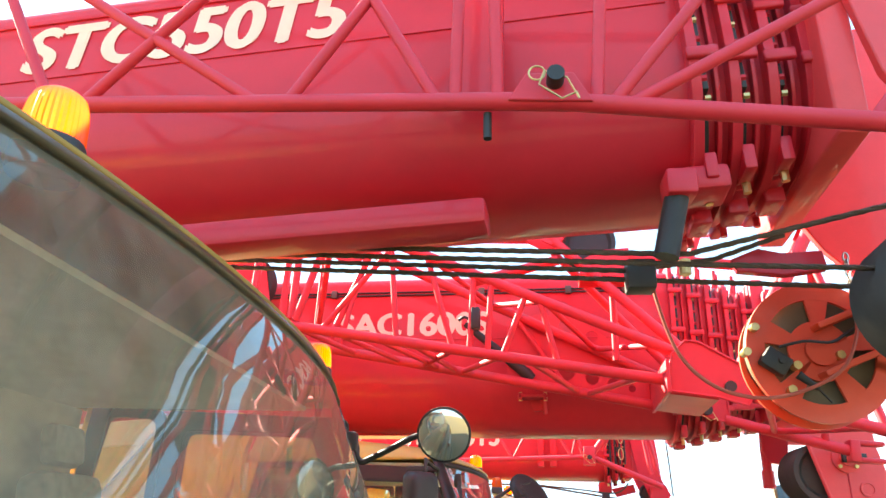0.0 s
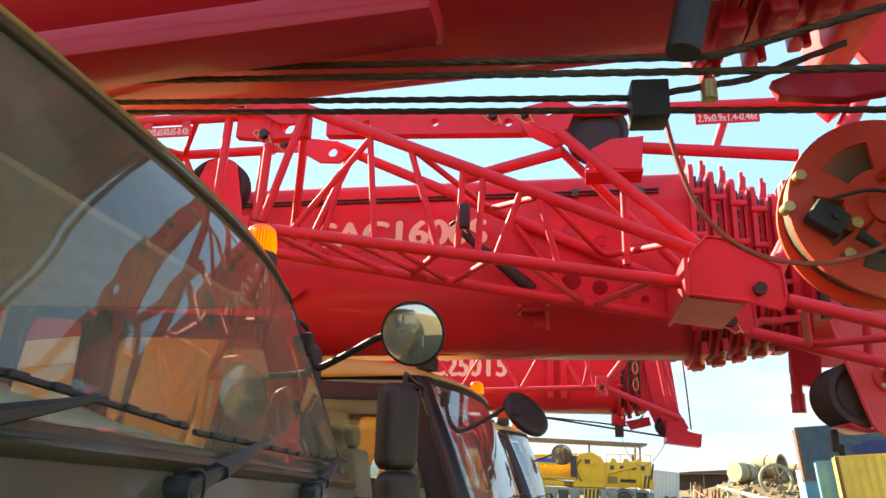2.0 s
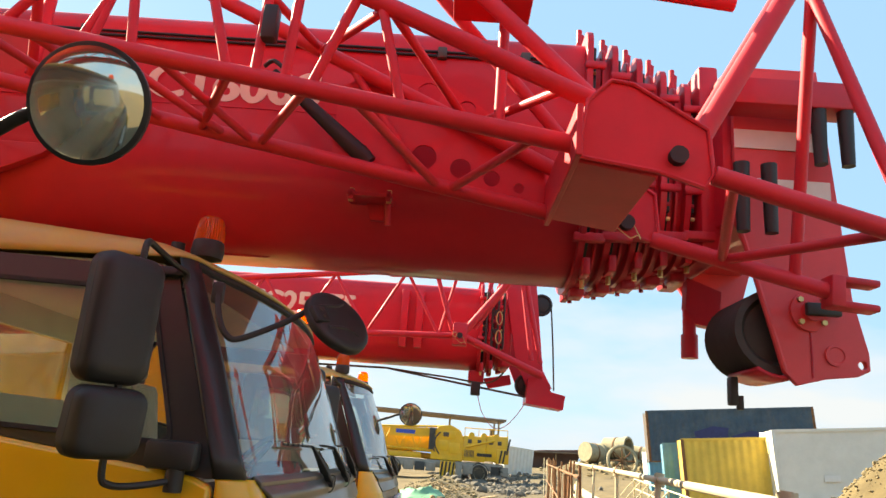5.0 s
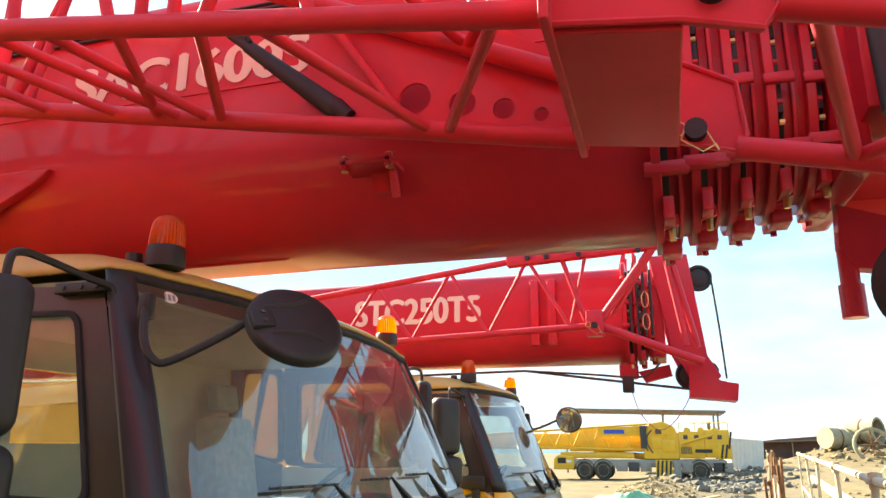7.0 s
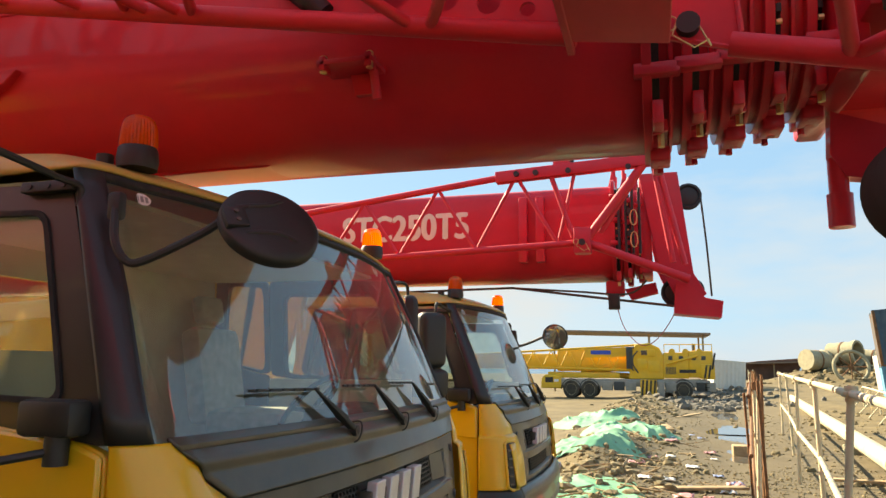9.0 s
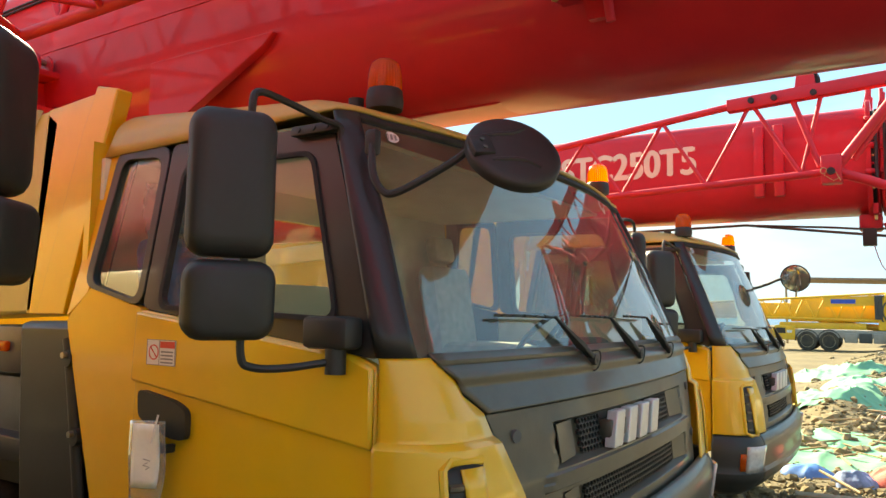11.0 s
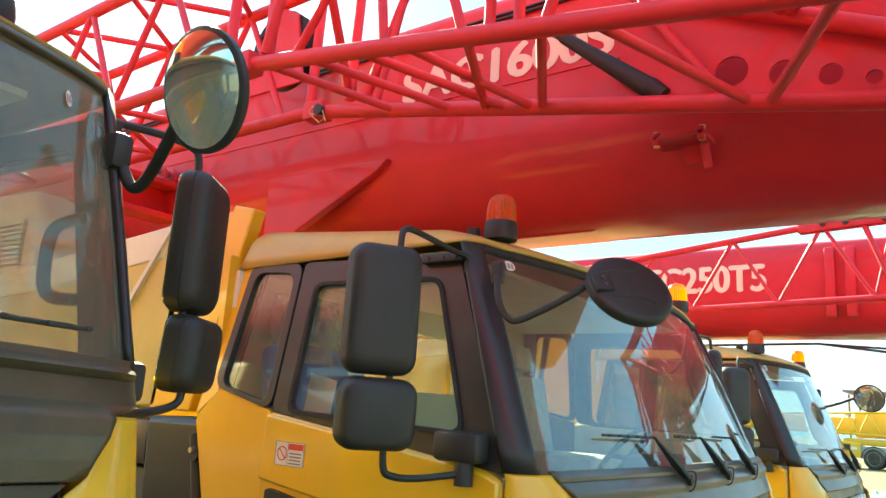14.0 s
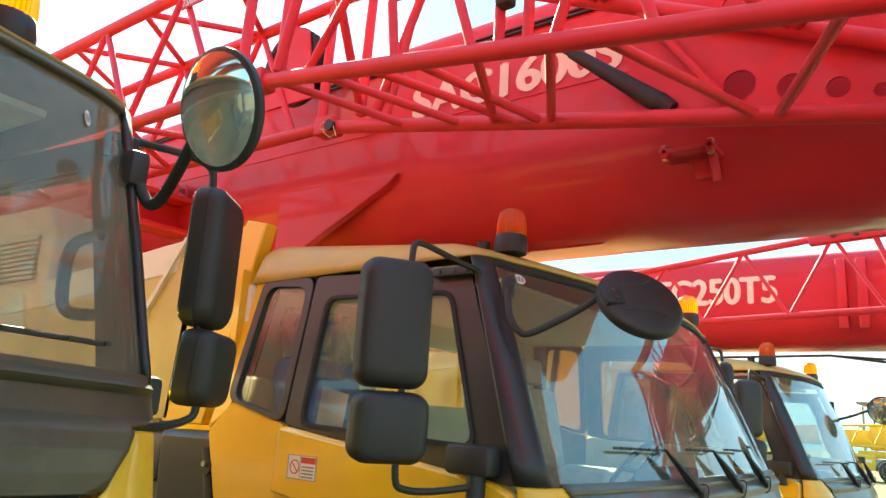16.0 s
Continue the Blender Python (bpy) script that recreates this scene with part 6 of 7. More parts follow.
for y in (-0.42, 0.40):
    plate(hd, [(1.58, 3.52), (1.92, 3.52), (2.02, 2.60), (2.12, 2.42), (2.0, 2.30), (1.86, 2.40), (1.72, 2.72)], "y", y - 0.015, y + 0.015)
block(hd, 1.58, 1.68, -0.38, 0.36, 2.62, 3.50, None, 0.01)
head3 = part("boom_head", hd, RED, K3, "red boom head of the slim boom", bevel=0.005)
head3.location = (-0.06, 0, -0.02)
bm = plate(bmesh.new(), [(1.84, 2.24), (2.22, 2.20), (2.24, 2.34), (2.10, 2.37), (1.96, 2.50), (1.86, 2.50)], "y", -0.58, -0.26)
part("hook_rest", bm, RED, head3, "red block at the boom tip")
for p, r in (((2.02, -0.1, 3.36), 0.12), ((1.86, -0.36, 2.44), 0.12), ((2.02, -0.15, 2.48), 0.10)):
    sheave("rope_sheave", head3, p, r, 0.07)
for k in range(4):
    bm = tube(bmesh.new(), (1.40 + 0.06 * k, -0.50, 2.78), (1.40 + 0.06 * k, -0.50, 3.38), 0.012)
    part("stay_rod", bm, BLACK, head3)
for z in (3.1, 2.9):
    bm = sweep(bmesh.new(), [(1.53 + 0.03 * math.cos(a), -0.55, z + 0.07 * math.sin(a)) for a in [k * math.pi / 6 for k in range(13)]], 0.006, 5)
    part("wire_clip", bm, BRASS, head3)
    part("pin", tube(bmesh.new(), (1.50, -0.55, z + 0.06), (1.50, -0.50, z + 0.06), 0.03), BLACK, head3)
for pts, r in (([(2.13, -0.1, 3.34), (2.16, -0.12, 2.9), (2.18, -0.16, 2.42)], 0.009), ([(0.35, -0.1, 2.54), (1.0, -0.25, 2.44), (1.95, -0.45, 2.30)], 0.012), ([(0.35, -0.1, 2.54), (1.0, -0.2, 2.48), (1.45, -0.3, 2.44), (1.62, -0.3, 2.56)], 0.010), ([(-2, -0.1, 2.50), (0.35, -0.1, 2.54)], 0.012)):
    part("wire_rope", sweep(bmesh.new(), smooth_path(pts, 5), r, 6), ROPE, head3)
part("rope_weight", block(bmesh.new(), 1.28, 1.38, -0.36, -0.26, 2.30, 2.44, None, 0.008), BLACK, head3)
bm = sweep(bmesh.new(), smooth_path([(1.36, -0.31, 2.30), (1.42, -0.31, 2.12), (1.55, -0.31, 1.98), (1.68, -0.35, 2.02), (1.82, -0.42, 2.20), (1.88, -0.45, 2.36)], 6), 0.004, 5)
part("thin_cable", bm, mat("pink_cable", (0.5, 0.12, 0.12), 0.6), head3)
bm = bmesh.new()
block(bm, 1.25, 1.42, -0.18, 0.0, 2.44, 2.58, None, 0.02)
plate(bm, [(1.42, 2.50), (1.70, 2.56), (1.72, 2.46), (1.48, 2.40)], "y", -0.14, -0.04)
part("link_plate", bm, RED, head3)
for k in range(2):
    part("boom_hanger", block(bmesh.new(), 0.42 + 0.16 * k, 0.50 + 0.16 * k, -0.46, -0.38, 2.72, 3.34, None, 0.01), RED, base3)

# yellow engine covers behind the cabs
def engine_cover(crane, q, dz):
    """A folded sheet cover with an upright fin at its front edge; q is how much wider the cab is."""
    bm = bmesh.new()
    plate(bm, [(-5.6, 2.33 + dz), (-3.6, 2.44 + dz), (-2.0, 2.57 + dz), (-1.90, 2.50 + dz), (-2.05, 1.56), (-3.6, 1.50), (-5.6, 1.50)], "y", -1.12 - q, -0.62)
    cover = part("engine_cover", bm, PALE_COVER, crane, "yellow engine cover behind the cab", bevel=0.02)
    bm = plate(bmesh.new(), [(-1.345, 2.565 + dz), (-1.50, 2.60 + dz), (-1.60, 2.40 + dz), (-1.90, 1.56), (-1.665, 1.56)], "y", -1.18 - q, -1.10 - q)
    part("cover_fin", bm, YELLOW, cover, "upright yellow fin of the engine cover", bevel=0.008)
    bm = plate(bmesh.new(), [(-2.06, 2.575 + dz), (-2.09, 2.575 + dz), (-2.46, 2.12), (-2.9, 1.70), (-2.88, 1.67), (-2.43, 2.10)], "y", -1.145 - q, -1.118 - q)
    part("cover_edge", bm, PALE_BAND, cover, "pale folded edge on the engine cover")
    bm = plate(bmesh.new(), [(-1.50, 2.60 + dz), (-2.0, 2.57 + dz), (-2.10, 1.56), (-1.86, 1.56)], "y", -1.12 - q, -1.09 - q)
    part("cover_panel", bm, YELLOW, cover, bevel=0.006)
    # flat strip whose cream colour stands for sun and sky on the shoulder
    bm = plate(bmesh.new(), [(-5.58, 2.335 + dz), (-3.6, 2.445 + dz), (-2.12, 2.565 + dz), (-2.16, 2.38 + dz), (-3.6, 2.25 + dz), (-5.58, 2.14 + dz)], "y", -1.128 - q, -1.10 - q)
    part("lit_shoulder_band", bm, PALE_BAND, cover, "upper band of the engine cover, paled as if sunlit", bevel=0.01)


engine_cover(crane_one, 0.30, 0.0)
engine_cover(crane_two, 0.0, 0.0)
engine_cover(crane_three, 0.0, 0.0)
SILVER_HOOD = mat("silver_grey_hood", (0.62, 0.61, 0.55), 0.4, coat=0.2, var=0.08, scale=4, dust=0.3)
bm = plate(bmesh.new(), round_poly([(-5.3, 2.25), (-3.75, 2.25), (-3.75, 2.80), (-3.95, 3.02), (-5.1, 3.06), (-5.3, 2.95)], 0.06), "y", -1.10, -0.66)
hood = part("air_hood", bm, SILVER_HOOD, crane_two, "silver-grey hood with a louvered grille", bevel=0.03)
part("grille_backing", block(bmesh.new(), -4.62, -3.98, -1.106, -1.095, 2.46, 2.80), GREY, hood)
for k in range(9):
    part("grille_slat", block(bmesh.new(), -4.62, -3.98, -1.125, -1.100, 2.47 + 0.037 * k, 2.492 + 0.037 * k), SILVER_HOOD, hood)
bm = bmesh.new()
plate(bm, round_poly([(-1.92, 1.53), (-1.34, 1.54), (-1.20, 1.20), (-1.08, 0.80), (-1.04, 0.40), (-1.80, 0.40), (-1.88, 1.00)], 0.05), "y", -1.245, -1.02)
flap = part("rubber_flap", bm, TRIM, K2, "black moulded fender behind the cab", bevel=0.04)
part("fender_rib", sweep(bmesh.new(), smooth_path([(-1.50, -1.24, 1.46), (-1.42, -1.25, 1.20), (-1.34, -1.25, 0.80), (-1.29, -1.245, 0.42)], 6), 0.028, 10), BLACK, flap)
for x, z in ((-1.44, 1.38), (-1.36, 1.06), (-1.29, 0.74)):
    fb = part("fender_boss", tube(bmesh.new(), (x, -1.22, z), (x, -1.285, z), 0.04, 0.034), BLACK, flap)
    part("bolt", tube(bmesh.new(), (x, -1.28, z + 0.015), (x, -1.305, z + 0.015), 0.014, seg=6), STEEL, fb)
bm = block(bmesh.new(), -2.42, -1.96, -1.2, -0.9, 1.28, 1.50, None, 0.01)
tool = part("tool_box", bm, mat("grey_steel", (0.10, 0.10, 0.095), 0.4, metal=0.3), K2, "dark steel box behind the cab")
bm = block(bmesh.new(), -2.16, -2.06, -1.225, -1.20, 1.38, 1.43, None, 0.01)
part("marker_lamp", bm, AMBER, tool, "small amber marker lamp")
bm = block(bmesh.new(), -2.3, -1.6, -1.15, -0.7, 0.75, 1.26, None, 0.02)
part("battery_box", bm, BLACK, K2)
# superstructure behind
for crane, y0 in ((crane_one, 0.0), (crane_two, 0.0), (crane_three, 0.0)):
    bm = block(bmesh.new(), -7.5, -3.6, -1.1, 1.1, 1.15, 2.45, None, 0.06)
    part("slewing_platform", bm, YELLOW, crane, "yellow slewing platform")
    bm = block(bmesh.new(), -8.8, -7.5, -1.2, 1.2, 1.3, 2.7, None, 0.05)
    part("counterweight", bm, RED, crane, "red counterweight")

bm = bmesh.new()
for x0, x1, z0, z1 in ((-3.32, -3.08, 3.08, 3.12), (-3.32, -3.08, 2.84, 2.88), (-3.30, -3.26, 2.88, 3.08)):
    block(bm, x0, x1, -1.16, -0.47, z0, z1, None, 0.006)
cross = part("cross_channel", bm, RED, K2, "red steel channel across the frame behind the cab")
for y in (-0.62, -0.54):
    part("channel_lug", plate(bmesh.new(), round_poly([(-3.24, 3.115), (-3.10, 3.115), (-3.10, 3.20), (-3.17, 3.25), (-3.24, 3.20)], 0.03), "y", y, y + 0.02), RED, cross, bevel=0.003)
part("lug_pin", tube(bmesh.new(), (-3.17, -0.65, 3.19), (-3.17, -0.50, 3.19), 0.022, seg=10), STEEL, cross)

# small things on the heavier crane's door
bm = plate(bmesh.new(), rounded(0.165, 0.094, 0.004, 3, -0.79, 1.445), "y", -1.2945, -1.292)
stk = part("warning_sticker", bm, WHITE, K2, "white warning sticker with red heading, print unreadable")
part("sticker_heading", block(bmesh.new(), -0.795, -0.712, -1.2955, -1.2947, 1.462, 1.486), STICKER_RED, stk)
for k in range(4):
    part("print_bar", block(bmesh.new(), -0.79, -0.72, -1.2955, -1.2947, 1.406 + k * 0.013, 1.412 + k * 0.013), INK, stk)
for x0, x1, z0, z1 in ((-0.8735, -0.7065, 1.490, 1.4925), (-0.8735, -0.7065, 1.3975, 1.400), (-0.8735, -0.8705, 1.400, 1.490), (-0.7095, -0.7065, 1.400, 1.490), (-0.800, -0.7975, 1.400, 1.490)):
    part("sticker_border", block(bmesh.new(), x0, x1, -1.2955, -1.2947, z0, z1), INK, stk)
part("sticker_slash", tube(bmesh.new(), (-0.851, -1.295, 1.464), (-0.813, -1.295, 1.426), 0.0022, seg=6), STICKER_RED, stk)
bm = ring_plate(bmesh.new(), [(-0.832 + 0.029 * math.cos(a), 1.445 + 0.029 * math.sin(a)) for a in [k * math.pi / 10 for k in range(20)]], [(-0.832 + 0.024 * math.cos(a), 1.445 + 0.024 * math.sin(a)) for a in [k * math.pi / 10 for k in range(20)]], "y", -1.2955, -1.2947)
part("sticker_ring", bm, STICKER_RED, stk)
stk.location = (0.02, -0.0205, -0.009)
bag = glass_mat("clear_plastic_bag", (0.93, 0.93, 0.90), haze=0.18, ior=1.4, hazecol=(0.85, 0.84, 0.78))
def bag_f(s, t):
    w = 0.105 - 0.022 * (1 - t)
    return Vector((-0.775 + (s - 0.5) * 2 * w + 0.02 * (t - 0.5) + 0.006 * math.sin(5 * t), -1.325 - 0.008 * math.sin(3 * s + 4 * t) - 0.012 * t, 0.885 + 0.30 * t + 0.015 * s))
bm = grid(bmesh.new(), bag_f, 8, 12)
hung = part("document_bag", bm, bag, None, solid=0.006)
sheet = part("paper_sheet", grid(bmesh.new(), lambda s, t: bag_f(0.10 + 0.76 * s, 0.20 + 0.76 * t) - Vector((0, 0.005, 0)), 6, 8), mat("white_paper", (0.86, 0.85, 0.78), 0.8, var=0.05, scale=9, bump=0.2, bscale=30), hung, "creased white paper inside the bag", solid=0.002)
part("ink_line", sweep(bmesh.new(), [bag_f(0.52 + 0.1 * math.sin(2.1 * k), 0.42 + 0.025 * k) + Vector((0, -0.0075, 0)) for k in range(6)], 0.0015, 5), INK, sheet)
part("bag_tie", tube(bmesh.new(), (-0.70, -1.345, 1.22), (-0.72, -1.355, 1.12), 0.004, seg=6), WHITE, hung, "thin white cable tie")
hung.location = K2.location + Vector((0, -0.02, 0))
tagged(hung, "clear plastic bag with white paper hanging on the door handle", "plastic bag")

# ---- yard: sea, fences, pipe, containers, far crane, rubble ----
SEA = mat("sea_water", (0.03, 0.10, 0.17), 0.25, var=0.2, scale=0.05, bump=0.3, bscale=0.8)
bm = bmesh.new()
vs = [bm.verts.new(p) for p in ((-4000, 150, -2.6), (4000, 150, -2.6), (4000, 4900, -2.6), (-4000, 4900, -2.6))]
bm.faces.new(vs)
tagged(part("water", bm, SEA, None), "blue sea at the horizon", "sea", "", "structure")
PUDDLE = mat("puddle_water", (0.10, 0.09, 0.075), 0.04, var=0.2, scale=2, spec=0.8)
STEEL_WHITE = mat("chipped_cream_pipe_paint", (0.56, 0.47, 0.31), 0.5, var=0.12, scale=5, dust=0.35, dustcol=(0.30, 0.22, 0.14))
RUST = mat("rusty_steel", (0.20, 0.09, 0.035), 0.85, var=0.45, scale=12, bump=0.3, bscale=60)
PALE = mat("weathered_pale_tube", (0.62, 0.54, 0.36), 0.7, var=0.2, scale=6, dust=0.3)
TARP = mat("green_mesh_tarp", (0.13, 0.37, 0.21), 0.55, var=0.2, scale=2, bump=0.25, bscale=14, dust=0.5, dustcol=(0.30, 0.40, 0.24))
CLOTH_RED = mat("red_cloth", (0.66, 0.15, 0.11), 0.9, var=0.25, scale=9, bump=0.5, bscale=30)
CLOTH_BLUE = mat("blue_striped_cloth", (0.20, 0.26, 0.42), 0.9, var=0.45, scale=12, bump=0.5, bscale=30)
STONE = mat("pale_rubble", (0.19, 0.147, 0.075), 0.95, var=0.35, scale=3, bump=0.6, bscale=14)
WOOD = mat("weathered_timber", (0.34, 0.24, 0.13), 0.85, var=0.3, scale=8, bump=0.3)
CONT_YELLOW = mat("faded_yellow_container", (0.66, 0.46, 0.08), 0.6, var=0.12, scale=2, dust=0.25, dustcol=(0.35, 0.22, 0.1))
CONT_BLUE = mat("dark_blue_container", (0.035, 0.075, 0.115), 0.55, var=0.2, scale=2, dust=0.2)
CONT_CYAN = mat("light_blue_container", (0.075, 0.25, 0.36), 0.55, var=0.15, scale=2, dust=0.2)
CONT_WHITE = mat("cream_site_cabin", (0.72, 0.70, 0.62), 0.55, var=0.06, scale=2, dust=0.15)
NAVY = mat("navy_patch", (0.02, 0.03, 0.12), 0.6)
ROOFING = mat("brown_sheet_roof", (0.22, 0.16, 0.11), 0.7, var=0.25, scale=3)
CONCRETE = mat("pale_concrete", (0.34, 0.30, 0.19), 0.85, var=0.2, scale=3, bump=0.2)
DUSTY_TYRE = mat("mud_dusted_tyre", (0.045, 0.040, 0.032), 0.9, var=0.2, scale=6, dust=0.7, dustcol=(0.17, 0.13, 0.08))
CY = mat("far_crane_yellow", (0.78, 0.44, 0.015), 0.45, coat=0.3, var=0.1, scale=2, dust=0.15)
G = ground_height


def fence_x(y):
    return 3.1 + 0.12 * (y - 10.0)


def pipe_fence():
    """The near railing of stout cream scaffold tubes."""
    f = thing("pipe_railing", "long railing of cream-painted scaffold tubes with couplers", "railing")
    posts = [5.5, 8.9, 12.4, 16.2, 20.5, 25.0]
    tops = []
    for i, y in enumerate(posts):
        x = fence_x(y)
        lean_x = (0.10, 0.16, -0.02, 0.05, -0.06, 0.0)[i]
        a, b = Vector((x - lean_x, y, G(x, y) - 0.05)), Vector((x, y, 1.50))
        part("post", tube(bmesh.new(), a, b + Vector((0, 0, 0.06)), 0.027), STEEL_WHITE, f)
        bm = lathe(bmesh.new(), [(0.03, -0.055), (0.046, -0.055), (0.046, 0.055), (0.03, 0.055)], Matrix.Translation(b), 12)
        block(bm, -0.06, 0.06, -0.045, 0.045, -0.022, 0.022, Matrix.Translation(b), 0.01)
        part("coupler", bm, STEEL_WHITE, f, "chipped pipe coupler")
        tops.append((b, a.lerp(b, 0.5)))
    for (a, am), (b, bm_) in zip(tops, tops[1:]):
        part("rail", tube(bmesh.new(), a, b, 0.030), STEEL_WHITE, f)
        part("rail", tube(bmesh.new(), am, bm_, 0.027), STEEL_WHITE, f)
    a = tops[0][0]
    part("rail", tube(bmesh.new(), a, a + Vector((0.35, -4.0, -0.10)), 0.034), STEEL_WHITE, f)
    part("rail", tube(bmesh.new(), tops[0][1], tops[0][1] + Vector((0.3, -4.0, 0)), 0.028), STEEL_WHITE, f)
    return f


pipe_fence()
bm = tube(bmesh.new(), (3.75, 4.0, 0.28), (7.9, 42, 0.20), 0.16, seg=24)
big = part("dredge_pipe", bm, STEEL_WHITE, None)
tagged(big, "long thick cream-painted pipe lying on the ground", "pipe")
for y in (8, 14, 20, 26):
    x = 3.75 + (y - 4) * 4.15 / 38
    bm = block(bmesh.new(), x - 0.22, x + 0.22, y - 0.12, y + 0.12, G(x, y) - 0.1, 0.13, None, 0.02)
    tagged(part("pipe_support", bm, CONCRETE, None), "pale concrete block under the pipe", "block", "pipe supports")
random.seed(4)
rods = thing("rod_fence", "rusty steel rods and poles standing in a line", "fence")
for k in range(44):
    y = 10.2 + k * 0.45 + random.uniform(-0.1, 0.1)
    x = 2.50 + (y - 10.0) * 0.115 + random.uniform(-0.08, 0.08)
    h = random.uniform(1.35, 1.62)
    part("rod", tube(bmesh.new(), (x, y, G(x, y) - 0.1), (x + random.uniform(-0.08, 0.08), y, h), random.uniform(0.011, 0.022), seg=8), RUST if random.random() < 0.75 else PALE, rods)
for z in (0.55, 1.0, 1.45):
    part("cross_rod", tube(bmesh.new(), (2.35, 9.4, z), (4.15, 25, z - 0.05), 0.016, seg=8), RUST, rods)
low = thing("tube_barrier", "low barrier of thin pale tubes with slanting props", "barrier")
prev = None
for k in range(12):
    y = 9.0 + k * 2.3
    x = 5.6 + 0.14 * (y - 9)
    g = G(x, y)
    part("post", tube(bmesh.new(), (x, y, g), (x, y, g + 0.75), 0.025, seg=8), PALE, low)
    part("prop", tube(bmesh.new(), (x - 0.55, y + 0.2, g), (x, y, g + 0.7), 0.022, seg=8), PALE, low)
    if prev:
        for dz in (0.35, 0.72):
            part("rail", tube(bmesh.new(), (prev[0], prev[1], prev[2] + dz), (x, y, g + dz), 0.025, seg=8), PALE, low)
    prev = (x, y, g)


def container(name, label, c, size, yaw, material, ribs=True, group="containers", tilt=5.0):
    """A steel box with corner posts, rails and corrugated sides."""
    e = thing(name, label, "container", group, loc=c)
    e.rotation_euler = (0, radians(-tilt), radians(yaw))
    lx, ly, lz = size
    n = int(lx / 0.28)
    xs = []
    for i in range(n):
        x0 = -lx / 2 + lx * i / n
        w = lx / n
        xs += [(x0, 0.0), (x0 + w * 0.3, 0.0), (x0 + w * 0.5, 0.035 if ribs else 0.0), (x0 + w * 0.8, 0.035 if ribs else 0.0)]
    xs.append((lx / 2, 0.0))
    for s in (-1, 1):
        bm = bmesh.new()
        lo = [bm.verts.new((x, s * (ly / 2 - 0.04 + d), 0.12)) for x, d in xs]
        hi = [bm.verts.new((x, s * (ly / 2 - 0.04 + d), lz - 0.08)) for x, d in xs]
        for i in range(len(xs) - 1):
            bm.faces.new((lo[i], lo[i + 1], hi[i + 1], hi[i]))
        part("side_panel", bm, material, e)
    bm = block(bmesh.new(), -lx / 2 + 0.02, lx / 2 - 0.02, -ly / 2 + 0.03, ly / 2 - 0.03, lz - 0.07, lz - 0.03)
    part("roof", bm, material, e)
    bm = block(bmesh.new(), -lx / 2 + 0.02, lx / 2 - 0.02, -ly / 2 + 0.03, ly / 2 - 0.03, 0.05, 0.12)
    part("floor", bm, material, e)
    for sx in (-1, 1):
        part("end_panel", block(bmesh.new(), sx * (lx / 2 - 0.05), sx * (lx / 2 - 0.01), -ly / 2 + 0.05, ly / 2 - 0.05, 0.1, lz - 0.06), material, e)
        for sy in (-1, 1):
            part("corner_post", block(bmesh.new(), sx * lx / 2 - sx * 0.11, sx * lx / 2 + sx * 0.004, sy * ly / 2 - sy * 0.11, sy * ly / 2 + sy * 0.004, 0, lz, None, 0.008), material, e)
    for sy in (-1, 1):
        for z0 in (0.0, lz - 0.1):
            part("rail", block(bmesh.new(), -lx / 2, lx / 2, sy * ly / 2 - sy * 0.07, sy * ly / 2 + sy * 0.006, z0, z0 + 0.1), material, e)
    return e


yc_ = container("shipping_container", "faded yellow corrugated steel container with rusty edges", (13.35, 31.0, 0.42), (6.0, 2.4, 2.5), -14, CONT_YELLOW)
bc_ = container("shipping_container", "dark blue corrugated container stacked on another", (15.55, 40.6, 2.06), (8.0, 2.4, 2.55), -12, CONT_BLUE)
container("shipping_container", "light blue container below a dark blue one", (15.77, 40.6, -0.53), (8.0, 2.44, 2.59), -12, CONT_CYAN)
container("shipping_container", "light blue container beside the yellow one", (11.05, 34.4, -0.05), (1.0, 2.4, 2.62), -14, CONT_CYAN)
container("shipping_container", "small pale container behind the blue stack", (14.7, 46.4, -0.1), (3.0, 2.4, 2.55), 4, CONT_WHITE)
wb_ = container("site_cabin", "cream-white site cabin with plain panels", (16.42, 29.0, 1.12), (7.0, 2.6, 2.32), -14, CONT_WHITE, False)
for box, lx, ly, lz in ((yc_, 6.0, 2.4, 2.5), (bc_, 8.0, 2.4, 2.55)):
    for sx, sy in ((-1, -1), (-1, 1), (1, -1)):
        part("rusty_edge", block(bmesh.new(), sx * lx / 2 - sx * 0.115, sx * lx / 2 + sx * 0.008, sy * ly / 2 - sy * 0.115, sy * ly / 2 + sy * 0.008, 0.03, lz - 0.03, None, 0.008), RUST, box, "rusty corner post")
    part("rusty_sill", block(bmesh.new(), -lx / 2 + 0.1, lx / 2 - 0.1, -ly / 2 - 0.010, -ly / 2 + 0.05, 0.012, 0.07), RUST, box, "rusty bottom rail")
part("rusty_end", block(bmesh.new(), -4.006, -3.995, -1.05, 1.05, 0.12, 2.42), mat("rust_streaked_steel", (0.075, 0.066, 0.058), 0.8, var=0.4, scale=2, dust=0.5, dustcol=(0.12, 0.08, 0.05)), bc_, "dark rust-streaked end of the container")
for x0, x1, z0, z1 in ((-1.6, -0.15, 0.85, 1.75), (0.15, 1.6, 0.75, 1.5)):
    bm = bmesh.new()
    plate(bm, [(x0, z0), (x1, z0 + 0.1), (x1 + 0.1, z1 - 0.15), (x1 - 0.9, z1), (x0 + 0.8, z1 - 0.05), (x0 - 0.1, z1 - 0.3)], "y", -1.225, -1.205)
    part("paint_patch", bm, NAVY, bc_, "navy patch over old print")
